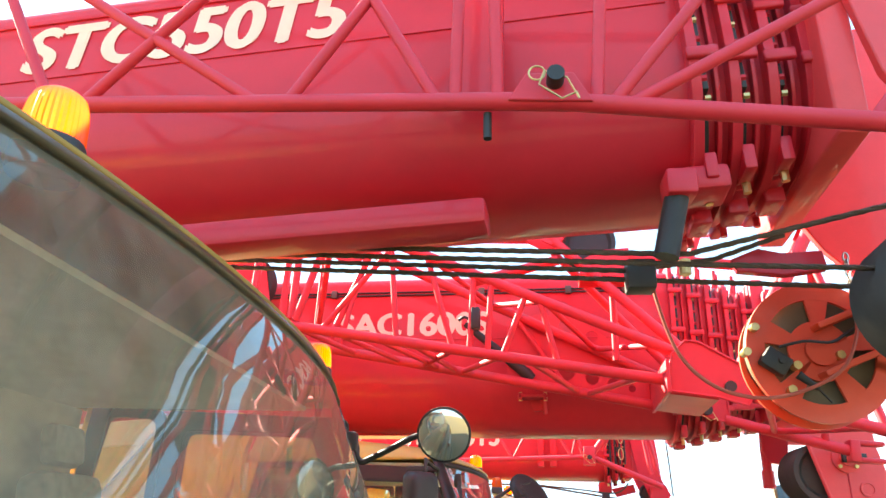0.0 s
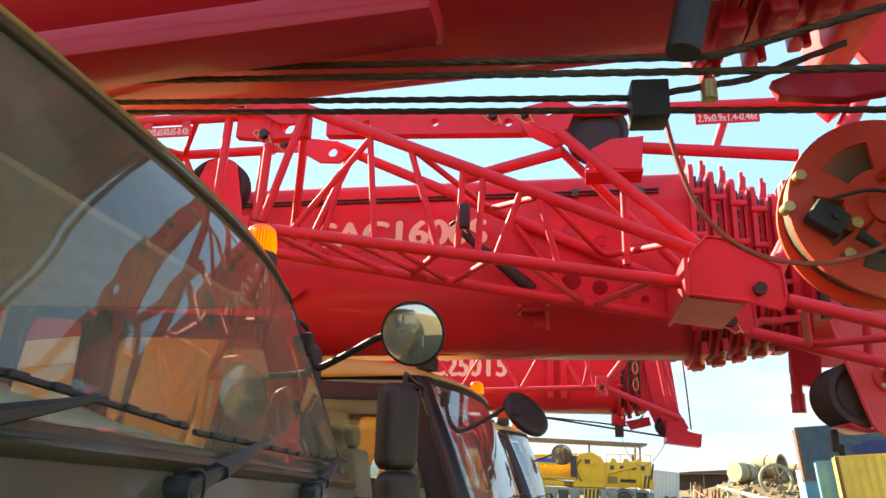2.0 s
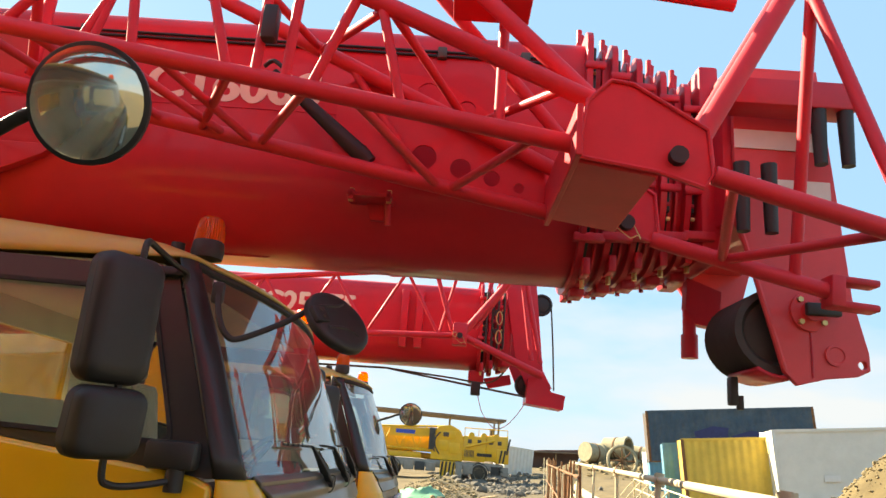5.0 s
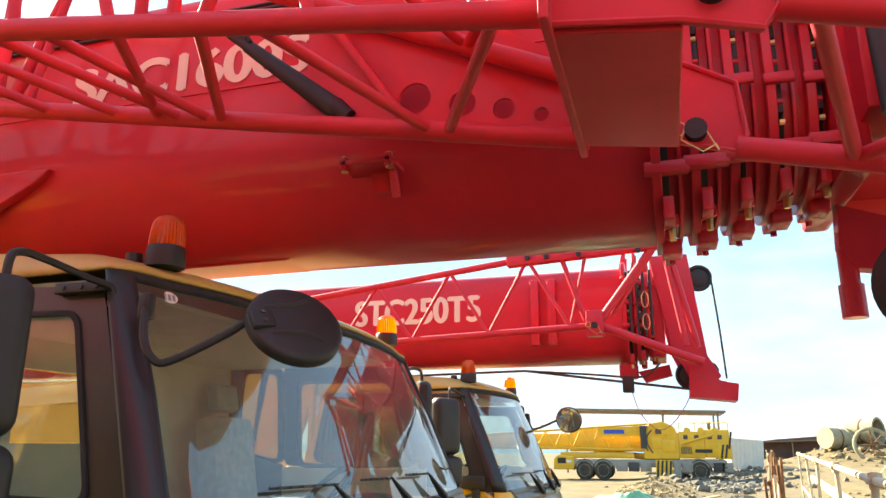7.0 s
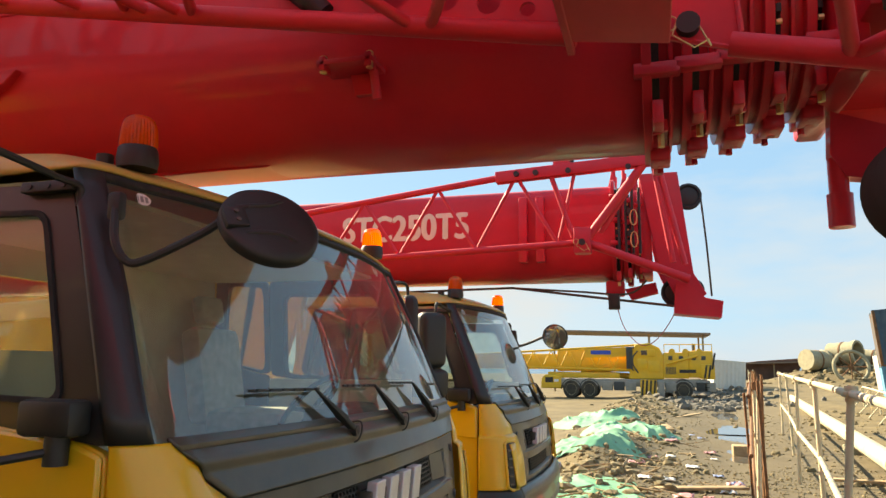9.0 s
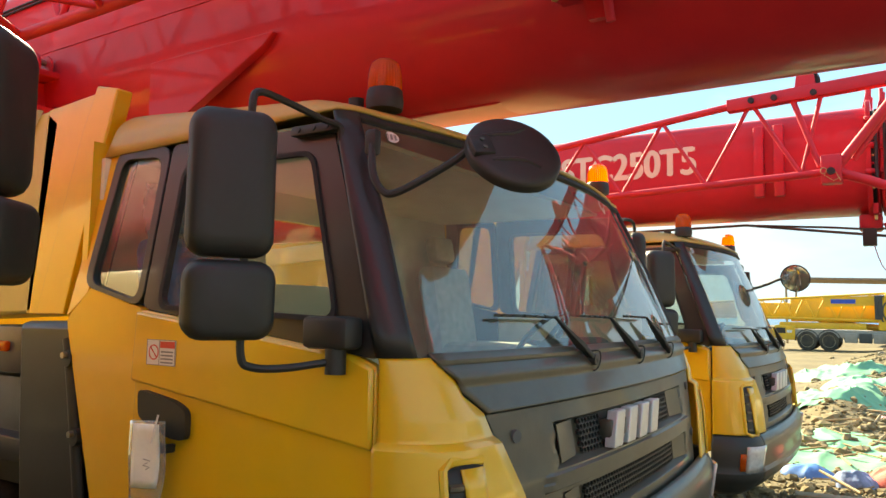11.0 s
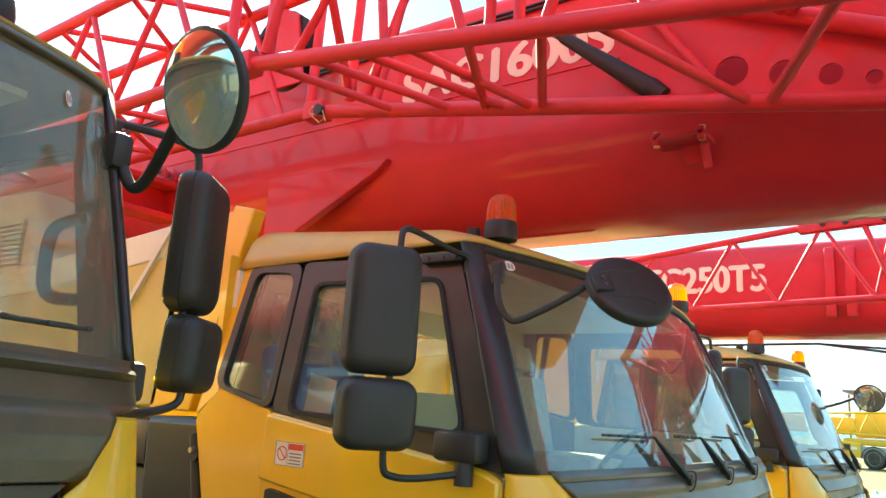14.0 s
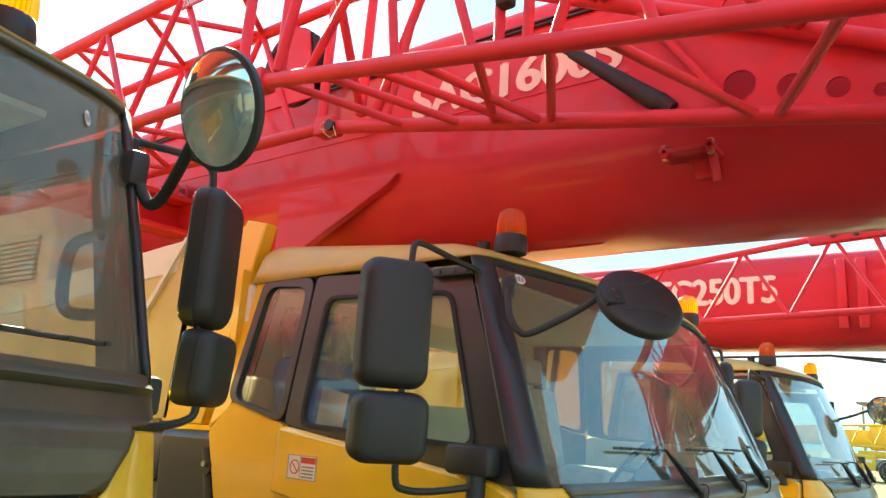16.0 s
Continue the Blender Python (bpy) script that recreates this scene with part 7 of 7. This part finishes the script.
part("notice", block(bmesh.new(), -3.515, -3.50, -0.5, 0.3, 1.5, 2.0), mat("pale_yellow_notice", (0.75, 0.68, 0.3), 0.6), wb_, "pale notice on the cabin end")
part("vent", block(bmesh.new(), -2.0, -1.5, -1.33, -1.30, 0.55, 0.75), WHITE, wb_)


# the yellow crane across the yard
def far_crane():
    e = thing("mobile_crane", "yellow all-terrain crane parked across the yard, boom lowered", "mobile crane", loc=(0.15, 46, -0.12))
    e.scale = (1.0, 1.0, 1.09)
    RIM_TAN = mat("muddy_tan_rim", (0.48, 0.38, 0.22), 0.8, var=0.25, scale=5)
    HOSE = mat("far_dark_grey", (0.06, 0.06, 0.055), 0.6)
    DECK = mat("far_grey_deck", (0.30, 0.28, 0.24), 0.6, dust=0.4)
    part("carrier", block(bmesh.new(), -4.4, 4.3, -1.15, 1.15, 0.62, 0.98, None, 0.04), DECK, e, "grey carrier deck")
    for x in (-3.05, -2.05, 2.93):
        for s in (-1, 1):
            m = Matrix.Translation((x, s * 1.05, 0.46)) @ Matrix.Rotation(radians(90), 4, "X")
            w = part("wheel", lathe(bmesh.new(), [(0.30, -0.16), (0.44, -0.13), (0.475, 0), (0.44, 0.13), (0.30, 0.16)], m, 28), DUSTY_TYRE, e)
            part("rim", lathe(bmesh.new(), [(0.0, -0.12), (0.12, -0.14), (0.20, -0.09), (0.30, -0.17), (0.30, 0.17), (0.20, 0.09), (0.0, 0.12)], m, 20), RIM_TAN, w)
            bm = sweep(bmesh.new(), [(x + 0.56 * math.cos(a), s * 1.12, 0.46 + 0.52 * math.sin(a)) for a in [math.pi * k / 8 for k in range(9)]], 0.045, 6)
            part("mudguard", bm, HOSE, e)
    for x, mt in ((-1.35, DECK), (-0.72, HOSE), (-0.1, DECK), (2.0, DECK), (3.6, HOSE), (4.0, DECK)):
        part("tool_box", block(bmesh.new(), x, x + 0.56, -1.22, -0.6, 0.42, 0.86, None, 0.03), mt, e)
    for k in range(4):
        part("step", block(bmesh.new(), 3.55, 4.25, -1.30, -1.2, 0.22 + 0.2 * k, 0.26 + 0.2 * k), HOSE, e)
    cabm = bmesh.new()
    plate(cabm, [(-4.75, 0.48), (-3.6, 0.48), (-3.6, 1.12), (-4.5, 1.18), (-4.7, 1.0)], "y", -1.2, 0.2)
    cb = part("cab", cabm, CY, e, "yellow low driving cab", bevel=0.05)
    part("window", block(bmesh.new(), -4.5, -4.05, -1.215, -1.205, 0.78, 1.05), TRIM, cb)
    part("cab_mark", block(bmesh.new(), -4.0, -3.75, -1.215, -1.205, 0.82, 0.94), WHITE, cb)
    # boom of nested boxes, low towards its far end
    for x0, x1, z0, z1, w in ((-3.9, 1.0, 1.35, 2.50, 0.40), (-9.5, -3.9, 1.45, 2.25, 0.36)):
        part("boom", block(bmesh.new(), x0, x1, -w, w, z0, z1, None, 0.06), CY, e, "yellow boom lying level")
    part("boom_front", block(bmesh.new(), -4.4, -0.4, -0.75, -0.45, 1.02, 1.32, None, 0.05), CY, e, "yellow lower boom section")
    part("logo_patch", block(bmesh.new(), -1.95, -0.85, -0.875, -0.865, 2.22, 2.42), mat("blue_logo_bar", (0.02, 0.08, 0.45), 0.5), e, "plain blue bar in place of a logo")
    up = ((-9.5, -0.82, 2.15), (1.0, -0.82, 2.72))
    lo = ((-9.5, -0.82, 1.62), (1.0, -0.82, 1.42))
    jb = part("fly_jib", tube(bmesh.new(), *up, 0.055, seg=8), CY, e, "yellow lattice jib beside the boom")
    part("chord", tube(bmesh.new(), *lo, 0.055, seg=8), CY, jb)
    x, k = -9.2, 0
    while x < 0.5:
        a, b = (lo, up) if k % 2 else (up, lo)
        part("brace", tube(bmesh.new(), on(a, x), on(b, x + 0.5), 0.032, seg=6), CY, jb)
        x += 0.5
        k += 1
    part("jib_plate", plate(bmesh.new(), [(-2.3, 2.05), (0.9, 2.15), (0.9, 2.62), (-2.3, 2.50)], "y", -0.86, -0.84), CY, jb)
    bm = plate(bmesh.new(), [(0.1, 1.0), (1.95, 1.0), (2.0, 2.1), (1.75, 2.55), (1.2, 2.80), (0.45, 2.72), (0.2, 2.0)], "y", -1.0, 0.6)
    part("slewing_platform", bm, CY, e, "yellow slewing platform", bevel=0.05)
    # dark grey strip on the platform's face in place of a recess's shade
    part("recess_shade", block(bmesh.new(), -0.02, 0.32, -1.03, -0.98, 1.5, 2.6), HOSE, e, "dark grey strip standing for a shaded recess beside the boom foot")
    for pts in ([(0.4, -1.06, 2.6), (0.15, -1.08, 2.3), (0.1, -1.06, 1.8), (0.35, -1.04, 1.4)], [(0.6, -1.06, 2.4), (0.35, -1.08, 2.1), (0.35, -1.06, 1.7), (0.6, -1.04, 1.3)]):
        part("hose", sweep(bmesh.new(), smooth_path(pts, 5), 0.035, 6), HOSE, e)
    for x0, x1, z0, z1 in ((0.55, 1.05, 1.5, 2.0), (1.15, 1.75, 1.35, 1.9), (0.7, 1.5, 2.12, 2.5)):
        part("service_door", block(bmesh.new(), x0, x1, -1.045, -1.0, z0, z1, None, 0.01), CY, e)
    part("operator_window", block(bmesh.new(), 0.78, 1.1, -1.055, -1.045, 2.2, 2.42), GREY, e)
    for x0, x1, z0, z1 in ((1.95, 3.25, 1.05, 2.32), (3.25, 4.5, 1.10, 2.40)):
        part("engine_hood", block(bmesh.new(), x0, x1, -1.1, 1.1, z0, z1, None, 0.06), CY, e)
    part("counterweight", block(bmesh.new(), 3.85, 4.56, -1.16, 1.16, 1.02, 1.75, None, 0.04), CY, e)
    for k in range(3):
        part("stripe", plate(bmesh.new(), [(3.98 + 0.2 * k, 1.5), (4.08 + 0.2 * k, 1.5), (4.24 + 0.2 * k, 2.3), (4.14 + 0.2 * k, 2.3)], "y", -1.175, -1.163) if k == 2 else plate(bmesh.new(), [(3.98 + 0.2 * k, 1.06), (4.08 + 0.2 * k, 1.06), (4.2 + 0.2 * k, 1.70), (4.1 + 0.2 * k, 1.70)], "y", -1.175, -1.163), BLACK, e)
    for x in (2.2, 2.75, 3.4, 3.9):
        part("hood_vent", block(bmesh.new(), x, x + 0.22, -1.14, -1.10, 1.95, 2.15, None, 0.02), HOSE, e)
    part("name_bar", block(bmesh.new(), 2.75, 3.6, -1.13, -1.10, 1.32, 1.48), BLACK, e, "dark bar in place of lettering")
    for k in range(7):
        part("hood_louver", block(bmesh.new(), 2.05 + 0.08 * k, 2.09 + 0.08 * k, -1.125, -1.10, 1.25, 1.6), HOSE, e)
    for x in (2.4, 3.1, 3.8):
        part("winch_disc", tube(bmesh.new(), (x, -1.12, 2.34), (x, -0.8, 2.34), 0.17, seg=18), CY, e)
    part("ram", tube(bmesh.new(), (2.1, -1.16, 1.75), (3.7, -1.16, 2.15), 0.06, seg=10), CY, e)
    part("handrail", tube(bmesh.new(), (2.0, -1.05, 2.72), (4.45, -1.05, 2.72), 0.022, seg=6), CY, e)
    for x in (2.0, 2.8, 3.6, 4.45):
        part("handrail_post", tube(bmesh.new(), (x, -1.05, 2.34), (x, -1.05, 2.72), 0.022, seg=6), CY, e)
    part("exhaust", tube(bmesh.new(), (3.6, 0.7, 2.3), (3.6, 0.7, 2.8), 0.09, seg=12), HOSE, e)
    part("lift_cylinder", tube(bmesh.new(), (0.4, 0, 1.1), (-2.6, 0, 1.3), 0.15, seg=14), CY, e, "yellow lift cylinder under the boom")
    ot = part("outrigger_box", block(bmesh.new(), 0.70, 1.55, -1.6, -1.2, -0.08, 0.98, None, 0.03), CY, e, "outrigger with warning stripes")
    for k in range(4):
        bm = plate(bmesh.new(), [(0.70 + 0.21 * k, -0.06), (0.80 + 0.21 * k, -0.06), (0.90 + 0.21 * k, 0.95), (0.80 + 0.21 * k, 0.95)], "y", -1.612, -1.603)
        part("stripe", bm, BLACK, ot)
    part("outrigger_arm", block(bmesh.new(), 1.6, 1.95, -1.55, -1.1, 0.0, 0.9, None, 0.03), DECK, e)
    return e


far_crane()


def shed(label, c, w, d, h, tilt):
    e = thing("open_shed", label, "shed", loc=c)
    for sx in (-1, 0.3, 1):
        for sy in (-1, 1):
            part("post", block(bmesh.new(), sx * w / 2 - 0.06, sx * w / 2 + 0.06, sy * d / 2 - 0.06, sy * d / 2 + 0.06, -1.0, h), WOOD, e)
    bm = block(bmesh.new(), -w / 2 - 0.4, w / 2 + 0.4, -d / 2 - 0.4, d / 2 + 0.4, h, h + 0.14, Matrix.Rotation(radians(tilt), 4, "Y"))
    part("roof", bm, ROOFING, e, "brown sheet roof")
    return e


shed("open shed with a brown sheet roof behind the crane", (-0.2, 58, 0), 10, 5, 3.9, 1.5)
shed("low dark shed by the shore", (13.0, 95, 0), 9, 6, 2.0, -2)
container("shipping_container", "pale container at the far side of the yard", (6.4, 62, -0.1), (2.4, 2.4, 2.2), 20, CONT_WHITE, tilt=-4.0)


def concrete_pipe(c, r, ln, yaw, tilt):
    e = thing("concrete_pipe", "large hollow concrete pipe lying on an earth mound", "concrete pipe", "concrete pipes", loc=c)
    e.rotation_euler = (0, 0, radians(yaw))
    m = Matrix.Rotation(radians(90 + tilt), 4, "Y")
    part("pipe_wall", lathe(bmesh.new(), [(r - 0.13, -ln), (r, -ln), (r, ln - 0.35), (r + 0.10, ln - 0.3), (r + 0.10, ln), (r - 0.08, ln), (r - 0.13, -ln)], m, 32), CONCRETE, e)
    part("joint_ring", lathe(bmesh.new(), [(r + 0.002, -0.06), (r + 0.03, -0.06), (r + 0.03, 0.06), (r + 0.002, 0.06)], m, 32), RUST, e, "rusty band")
    return e


concrete_pipe((14.4, 70, G(14.4, 70) + 0.75), 0.85, 1.0, 35, 4)
concrete_pipe((16.7, 70.5, G(16.7, 70.5) + 0.85), 0.95, 1.15, -40, -3)
concrete_pipe((19.0, 71, G(19.0, 71) + 0.75), 0.80, 1.2, -30, 5)
bm = plate(bmesh.new(), [(11.0, 0.0), (16.6, -0.2), (17.6, 2.65), (13.0, 2.3), (10.2, 1.95)], "y", 93.0, 95.5)
tagged(part("beached_barge", bm, mat("rust_brown_hull", (0.13, 0.07, 0.05), 0.85, var=0.3, scale=0.8), None), "rust-brown barge hull lying by the shore", "barge")
e = thing("spoked_wheel", "large spoked steel wheel leaning on the mound", "wheel", loc=(16.1, 66, 1.72))
m = Matrix.Rotation(radians(80), 4, "X")
hub = part("rim", sweep(bmesh.new(), [m @ Vector((1.2 * math.cos(k * math.pi / 16), 1.2 * math.sin(k * math.pi / 16), 0)) for k in range(33)], 0.14, 8), CONCRETE, e, "pale weathered rim")
for k in range(4):
    a = k * math.pi / 4
    part("spoke", tube(bmesh.new(), m @ Vector((1.2 * math.cos(a), 1.2 * math.sin(a), 0)), m @ Vector((-1.2 * math.cos(a), -1.2 * math.sin(a), 0)), 0.05, seg=6), RUST, e)


# cloths, tarps and rubble beside the cranes
def crumpled(name, label, cat_, c, sx, sy, h, material, seed, folds=1.0, dome=0.0, stretch=0.5):
    """A cloth lying on the ground: long soft creases over a low body; dome gathers it into a bundle."""
    def f(s, t):
        x, y = c[0] + (s - 0.5) * sx, c[1] + (t - 0.5) * sy
        r = math.hypot(2 * s - 1, 2 * t - 1) + 0.22 * noise.noise(Vector((math.atan2(t - 0.5, s - 0.5) * 1.3, seed, 0)))
        edge = max(0.0, min(1.0, (1.05 - r) * (1.2 if dome else 3.0)))
        body = (1 - dome) * edge + dome * math.sqrt(max(0.0, 1 - min(1.0, r) ** 2))
        d = Vector((x * 1.6, y * 1.6 * stretch, seed))
        ridge = 1 - abs(noise.noise(d)) * 1.6
        fine = 1 - abs(noise.noise(d * 2.7 + Vector((5, 1, 0)))) * 1.6
        up = 0.55 + 0.35 * noise.noise(d * 0.5) + folds * (0.42 * ridge ** 3 + 0.16 * fine ** 3) - 0.15
        wob = 0.14 * noise.noise(Vector((x * 1.3, y * 1.3, seed + 9)))
        k = 1.0 if r < 1 else 1.0 / r
        px, py = c[0] + (s - 0.5) * sx * k + wob, c[1] + (t - 0.5) * sy * k + wob
        return Vector((px, py, G(px, py) - 0.03 + h * body * up))
    ob = part(name, grid(bmesh.new(), f, 70, 70), material, None, solid=0.004)
    return tagged(ob, label, cat_)


crumpled("tarp", "crumpled green mesh tarp over a heap of earth", "tarp", (0.35, 17.6), 2.3, 3.2, 0.26, TARP, 3, 0.9)
crumpled("tarp", "green tarp spread smoothly near the cranes", "tarp", (0.62, 13.5), 2.1, 2.6, 0.10, TARP, 11, 0.8, stretch=0.35)
crumpled("tarp", "green and pale torn tarp further along the heap", "tarp", (1.0, 21.8), 2.4, 3.0, 0.22, TARP, 23, 1.0)
crumpled("tarp", "pale green mesh tarp spread over the far heap", "tarp", (-0.1, 26.0), 2.6, 5.0, 0.30, TARP, 29, 1.0)
crumpled("cloth", "torn red cloth lying on stony earth", "cloth", (7.0, 17.8), 0.9, 0.6, 0.30, CLOTH_RED, 57, 1.0, 0.5)
crumpled("cloth", "round bundle of faded red cloth on the ground", "cloth", (1.50, 12.0), 0.62, 0.56, 0.50, CLOTH_RED, 31, 0.35, 1.0, 1.8)
crumpled("cloth", "blue and white striped cloth lying beside red bundle", "cloth", (1.08, 11.8), 0.46, 0.46, 0.34, CLOTH_BLUE, 37, 0.4, 1.0, 1.6)
crumpled("cloth", "flat blue rag half buried in the earth", "cloth", (0.55, 12.1), 0.5, 0.4, 0.22, BLUE, 41, 0.5, 0.9)
# standing water fills the lowest hollows of the track
for x0, x1, y0, y1 in ((2.4, 4.4, 19.0, 25.0), (3.0, 5.4, 25.5, 38.0)):
    low_ = sorted(G(x0 + (x1 - x0) * a / 12, y0 + (y1 - y0) * b / 30) for a in range(13) for b in range(31))
    z = low_[int(len(low_) * 0.27)]
    bm = grid(bmesh.new(), lambda a, b: Vector((x0 + (x1 - x0) * a, y0 + (y1 - y0) * b, z)), 2, 2)
    tagged(part("puddle", bm, PUDDLE, None), "shallow muddy puddle on the track", "puddle", "puddles", "structure")
bm = block(bmesh.new(), 3.2, 3.75, 20.3, 20.7, G(3.4, 20.5) - 0.05, G(3.4, 20.5) + 0.22, None, 0.02)
tagged(part("crate", bm, WOOD, None), "brown wooden crate standing on the track", "crate")
for k, (x, y, yaw, ln) in enumerate(((2.1, 14.5, 20, 1.6), (2.7, 31, 70, 3.0), (1.9, 25, 95, 2.2), (4.8, 12.0, 12, 1.8), (5.2, 16, -5, 2.2), (1.0, 10.9, 10, 0.8))):
    bm = block(bmesh.new(), -ln / 2, ln / 2, -0.09, 0.09, 0, 0.04, Matrix.Translation((x, y, G(x, y) + 0.02)) @ Matrix.Rotation(radians(yaw), 4, "Z"), 0.005)
    tagged(part("plank", bm, WOOD, None), "weathered timber plank lying on the earth", "plank", "planks")


def stones(name, label, n, region, size, seed, material):
    """Loose stones and clods, past counting."""
    rnd = random.Random(seed)
    base = bmesh.new()
    bmesh.ops.create_icosphere(base, subdivisions=1, radius=1)
    vv = [v.co.copy() for v in base.verts]
    ff = [[v.index for v in f.verts] for f in base.faces]
    base.free()
    V, F = [], []
    for i in range(n):
        x, y = region(rnd)
        s = size(rnd)
        rot = Euler((rnd.random() * 6, rnd.random() * 6, rnd.random() * 6)).to_matrix()
        sc = Vector((s * rnd.uniform(0.6, 1.3), s * rnd.uniform(0.6, 1.3), s * rnd.uniform(0.4, 0.9)))
        o = len(V)
        c = Vector((x, y, G(x, y) + s * 0.15))
        for v in vv:
            w = rot @ v
            w = Vector((w.x * sc.x, w.y * sc.y, w.z * sc.z)) * rnd.uniform(0.82, 1.12)
            V.append(c + w)
        F += [[o + k for k in f] for f in ff]
    me = bpy.data.meshes.new(name)
    me.from_pydata(V, [], F)
    me.materials.append(material)
    return tagged(new(name, me), label, "rubble", "", "stuff")


SLAB = mat("peeling_painted_steel", (0.74, 0.60, 0.40), 0.75, var=0.25, scale=2.4, dust=0.95, dustcol=(0.55, 0.26, 0.04), bump=0.3, bscale=20)
p0, p1, p2 = Vector((6.87, 14.5, 1.20)), Vector((8.11, 14.5, 1.01)), Vector((7.05, 14.0, -0.15))
u_, v_ = (p1 - p0), (p2 - p0)
w_ = u_.cross(v_).normalized()
m = Matrix(((u_.x, v_.x, w_.x, p0.x), (u_.y, v_.y, w_.y, p0.y), (u_.z, v_.z, w_.z, p0.z), (0, 0, 0, 1)))
slab = part("leaning_panel", grid(bmesh.new(), lambda a, b: m @ Vector((a, b, 0.02 * noise.noise(Vector((a * 4, b * 4, 2))))), 16, 16), SLAB, None, solid=0.06)
tagged(slab, "weathered steel panel with peeling cream and orange paint", "panel")
part("panel_edge", block(bmesh.new(), 1.0, 1.07, 0.0, 1.0, -0.10, 0.08, m), mat("dark_blue_edge", (0.02, 0.03, 0.09), 0.5), slab, "dark blue edge flange")
z = G(8.95, 14.2)
bm = lathe(bmesh.new(), [(0.0, -0.42), (0.27, -0.42), (0.29, -0.40), (0.28, -0.14), (0.30, -0.12), (0.28, -0.10), (0.28, 0.12), (0.30, 0.14), (0.28, 0.16), (0.29, 0.40), (0.27, 0.42), (0.0, 0.42)], Matrix.Translation((9.0, 14.1, z + 0.27)) @ Matrix.Rotation(radians(90), 4, "Y"), 24)
tagged(part("steel_drum", bm, mat("faded_blue_drum", (0.03, 0.16, 0.38), 0.5, var=0.2, scale=4, dust=0.4), None), "blue steel drum lying on its side", "drum")
stones("boulder_heap", "grey and brown boulders heaped before the cabin", 110, lambda r: (r.gauss(6.75, 0.42), r.gauss(15.8, 0.8)), lambda r: 0.07 + 0.17 * r.random() ** 1.5, 14, STONE)
stones("mound_stones", "stones and clods on the earth mound", 2600, lambda r: (r.gauss(10.3, 1.3), r.gauss(16.6, 1.6)), lambda r: 0.012 + 0.075 * r.random() ** 5, 15, STONE)
stones("far_mound_stones", "lumps of earth on the far mound", 500, lambda r: (r.gauss(17, 3.0), r.gauss(69, 3.0)), lambda r: 0.06 + 0.30 * r.random() ** 3, 16, STONE)
stones("rubble", "loose stones and clods scattered over the trodden earth", 7000, lambda r: (r.uniform(-0.5, 5.5), 9 + 32 * r.random() ** 1.8), lambda r: 0.006 + 0.032 * r.random() ** 4, 1, STONE)
stones("gravel", "small stones and clods strewn before the cranes", 6500, lambda r: (r.uniform(-0.3, 5.0), 9.3 + 8.5 * r.random() ** 1.3), lambda r: 0.007 + 0.022 * r.random() ** 2, 21, STONE)
stones("kerb_rubble", "broken lumps at the edge of the shade", 420, lambda r: (r.uniform(-0.2, 3.4), r.gauss(11.3, 0.35)), lambda r: 0.02 + 0.075 * r.random() ** 2.5, 22, STONE)
stones("heap_rubble", "broken lumps of earth and stone in the heap", 1800, lambda r: (r.gauss(0.9, 0.65), 13 + 26 * r.random() ** 1.3), lambda r: 0.02 + 0.11 * r.random() ** 3.5, 2, STONE)
stones("side_rubble", "stones and rubble along the fence and mound", 1700, lambda r: (r.uniform(4.0, 12), 8 + 24 * r.random()), lambda r: 0.012 + 0.09 * r.random() ** 5, 3, STONE)
stones("far_rubble", "dark heap of broken stone beyond the track", 1500, lambda r: (r.gauss(4.2, 1.2), r.uniform(36, 62)), lambda r: 0.05 + 0.25 * r.random() ** 3, 5, mat("dark_rubble", (0.14, 0.125, 0.10), 0.95, var=0.4, scale=2))
rnd = random.Random(8)
LITTER = [mat("white_litter", (0.7, 0.68, 0.62), 0.7), mat("pink_litter", (0.55, 0.25, 0.25), 0.7), CLOTH_BLUE]
for k in range(26):
    x, y = 1.1 + rnd.random() * 1.7, 13 + rnd.random() * 12
    s = rnd.uniform(0.05, 0.14)
    ob = part("litter", grid(bmesh.new(), lambda a, b: Vector((x + (a - 0.5) * s * 2 + 0.04 * noise.noise(Vector((a * 3, b * 3, k))), y + (b - 0.5) * s * 2, G(x, y) + 0.02 + s * 0.6 * abs(noise.noise(Vector((a * 4, b * 4, k + 5)))))), 6, 6), LITTER[k % 3], None, solid=0.003)
    tagged(ob, "crumpled scrap of litter on the earth", "litter", "litter scraps")

rnd = random.Random(12)
bm = bmesh.new()
for k in range(150):
    x, y = rnd.gauss(1.0, 0.7), 11.5 + 24 * rnd.random() ** 1.4
    a, ln = rnd.random() * math.pi, rnd.uniform(0.15, 0.7)
    z = G(x, y) + 0.03
    tube(bm, (x - ln / 2 * math.cos(a), y - ln / 2 * math.sin(a), z), (x + ln / 2 * math.cos(a), y + ln / 2 * math.sin(a), z + rnd.uniform(-0.02, 0.10)), rnd.uniform(0.006, 0.016), seg=5)
tagged(part("debris_sticks", bm, WOOD, None), "broken sticks and lath scattered over the heap", "debris", "", "stuff")
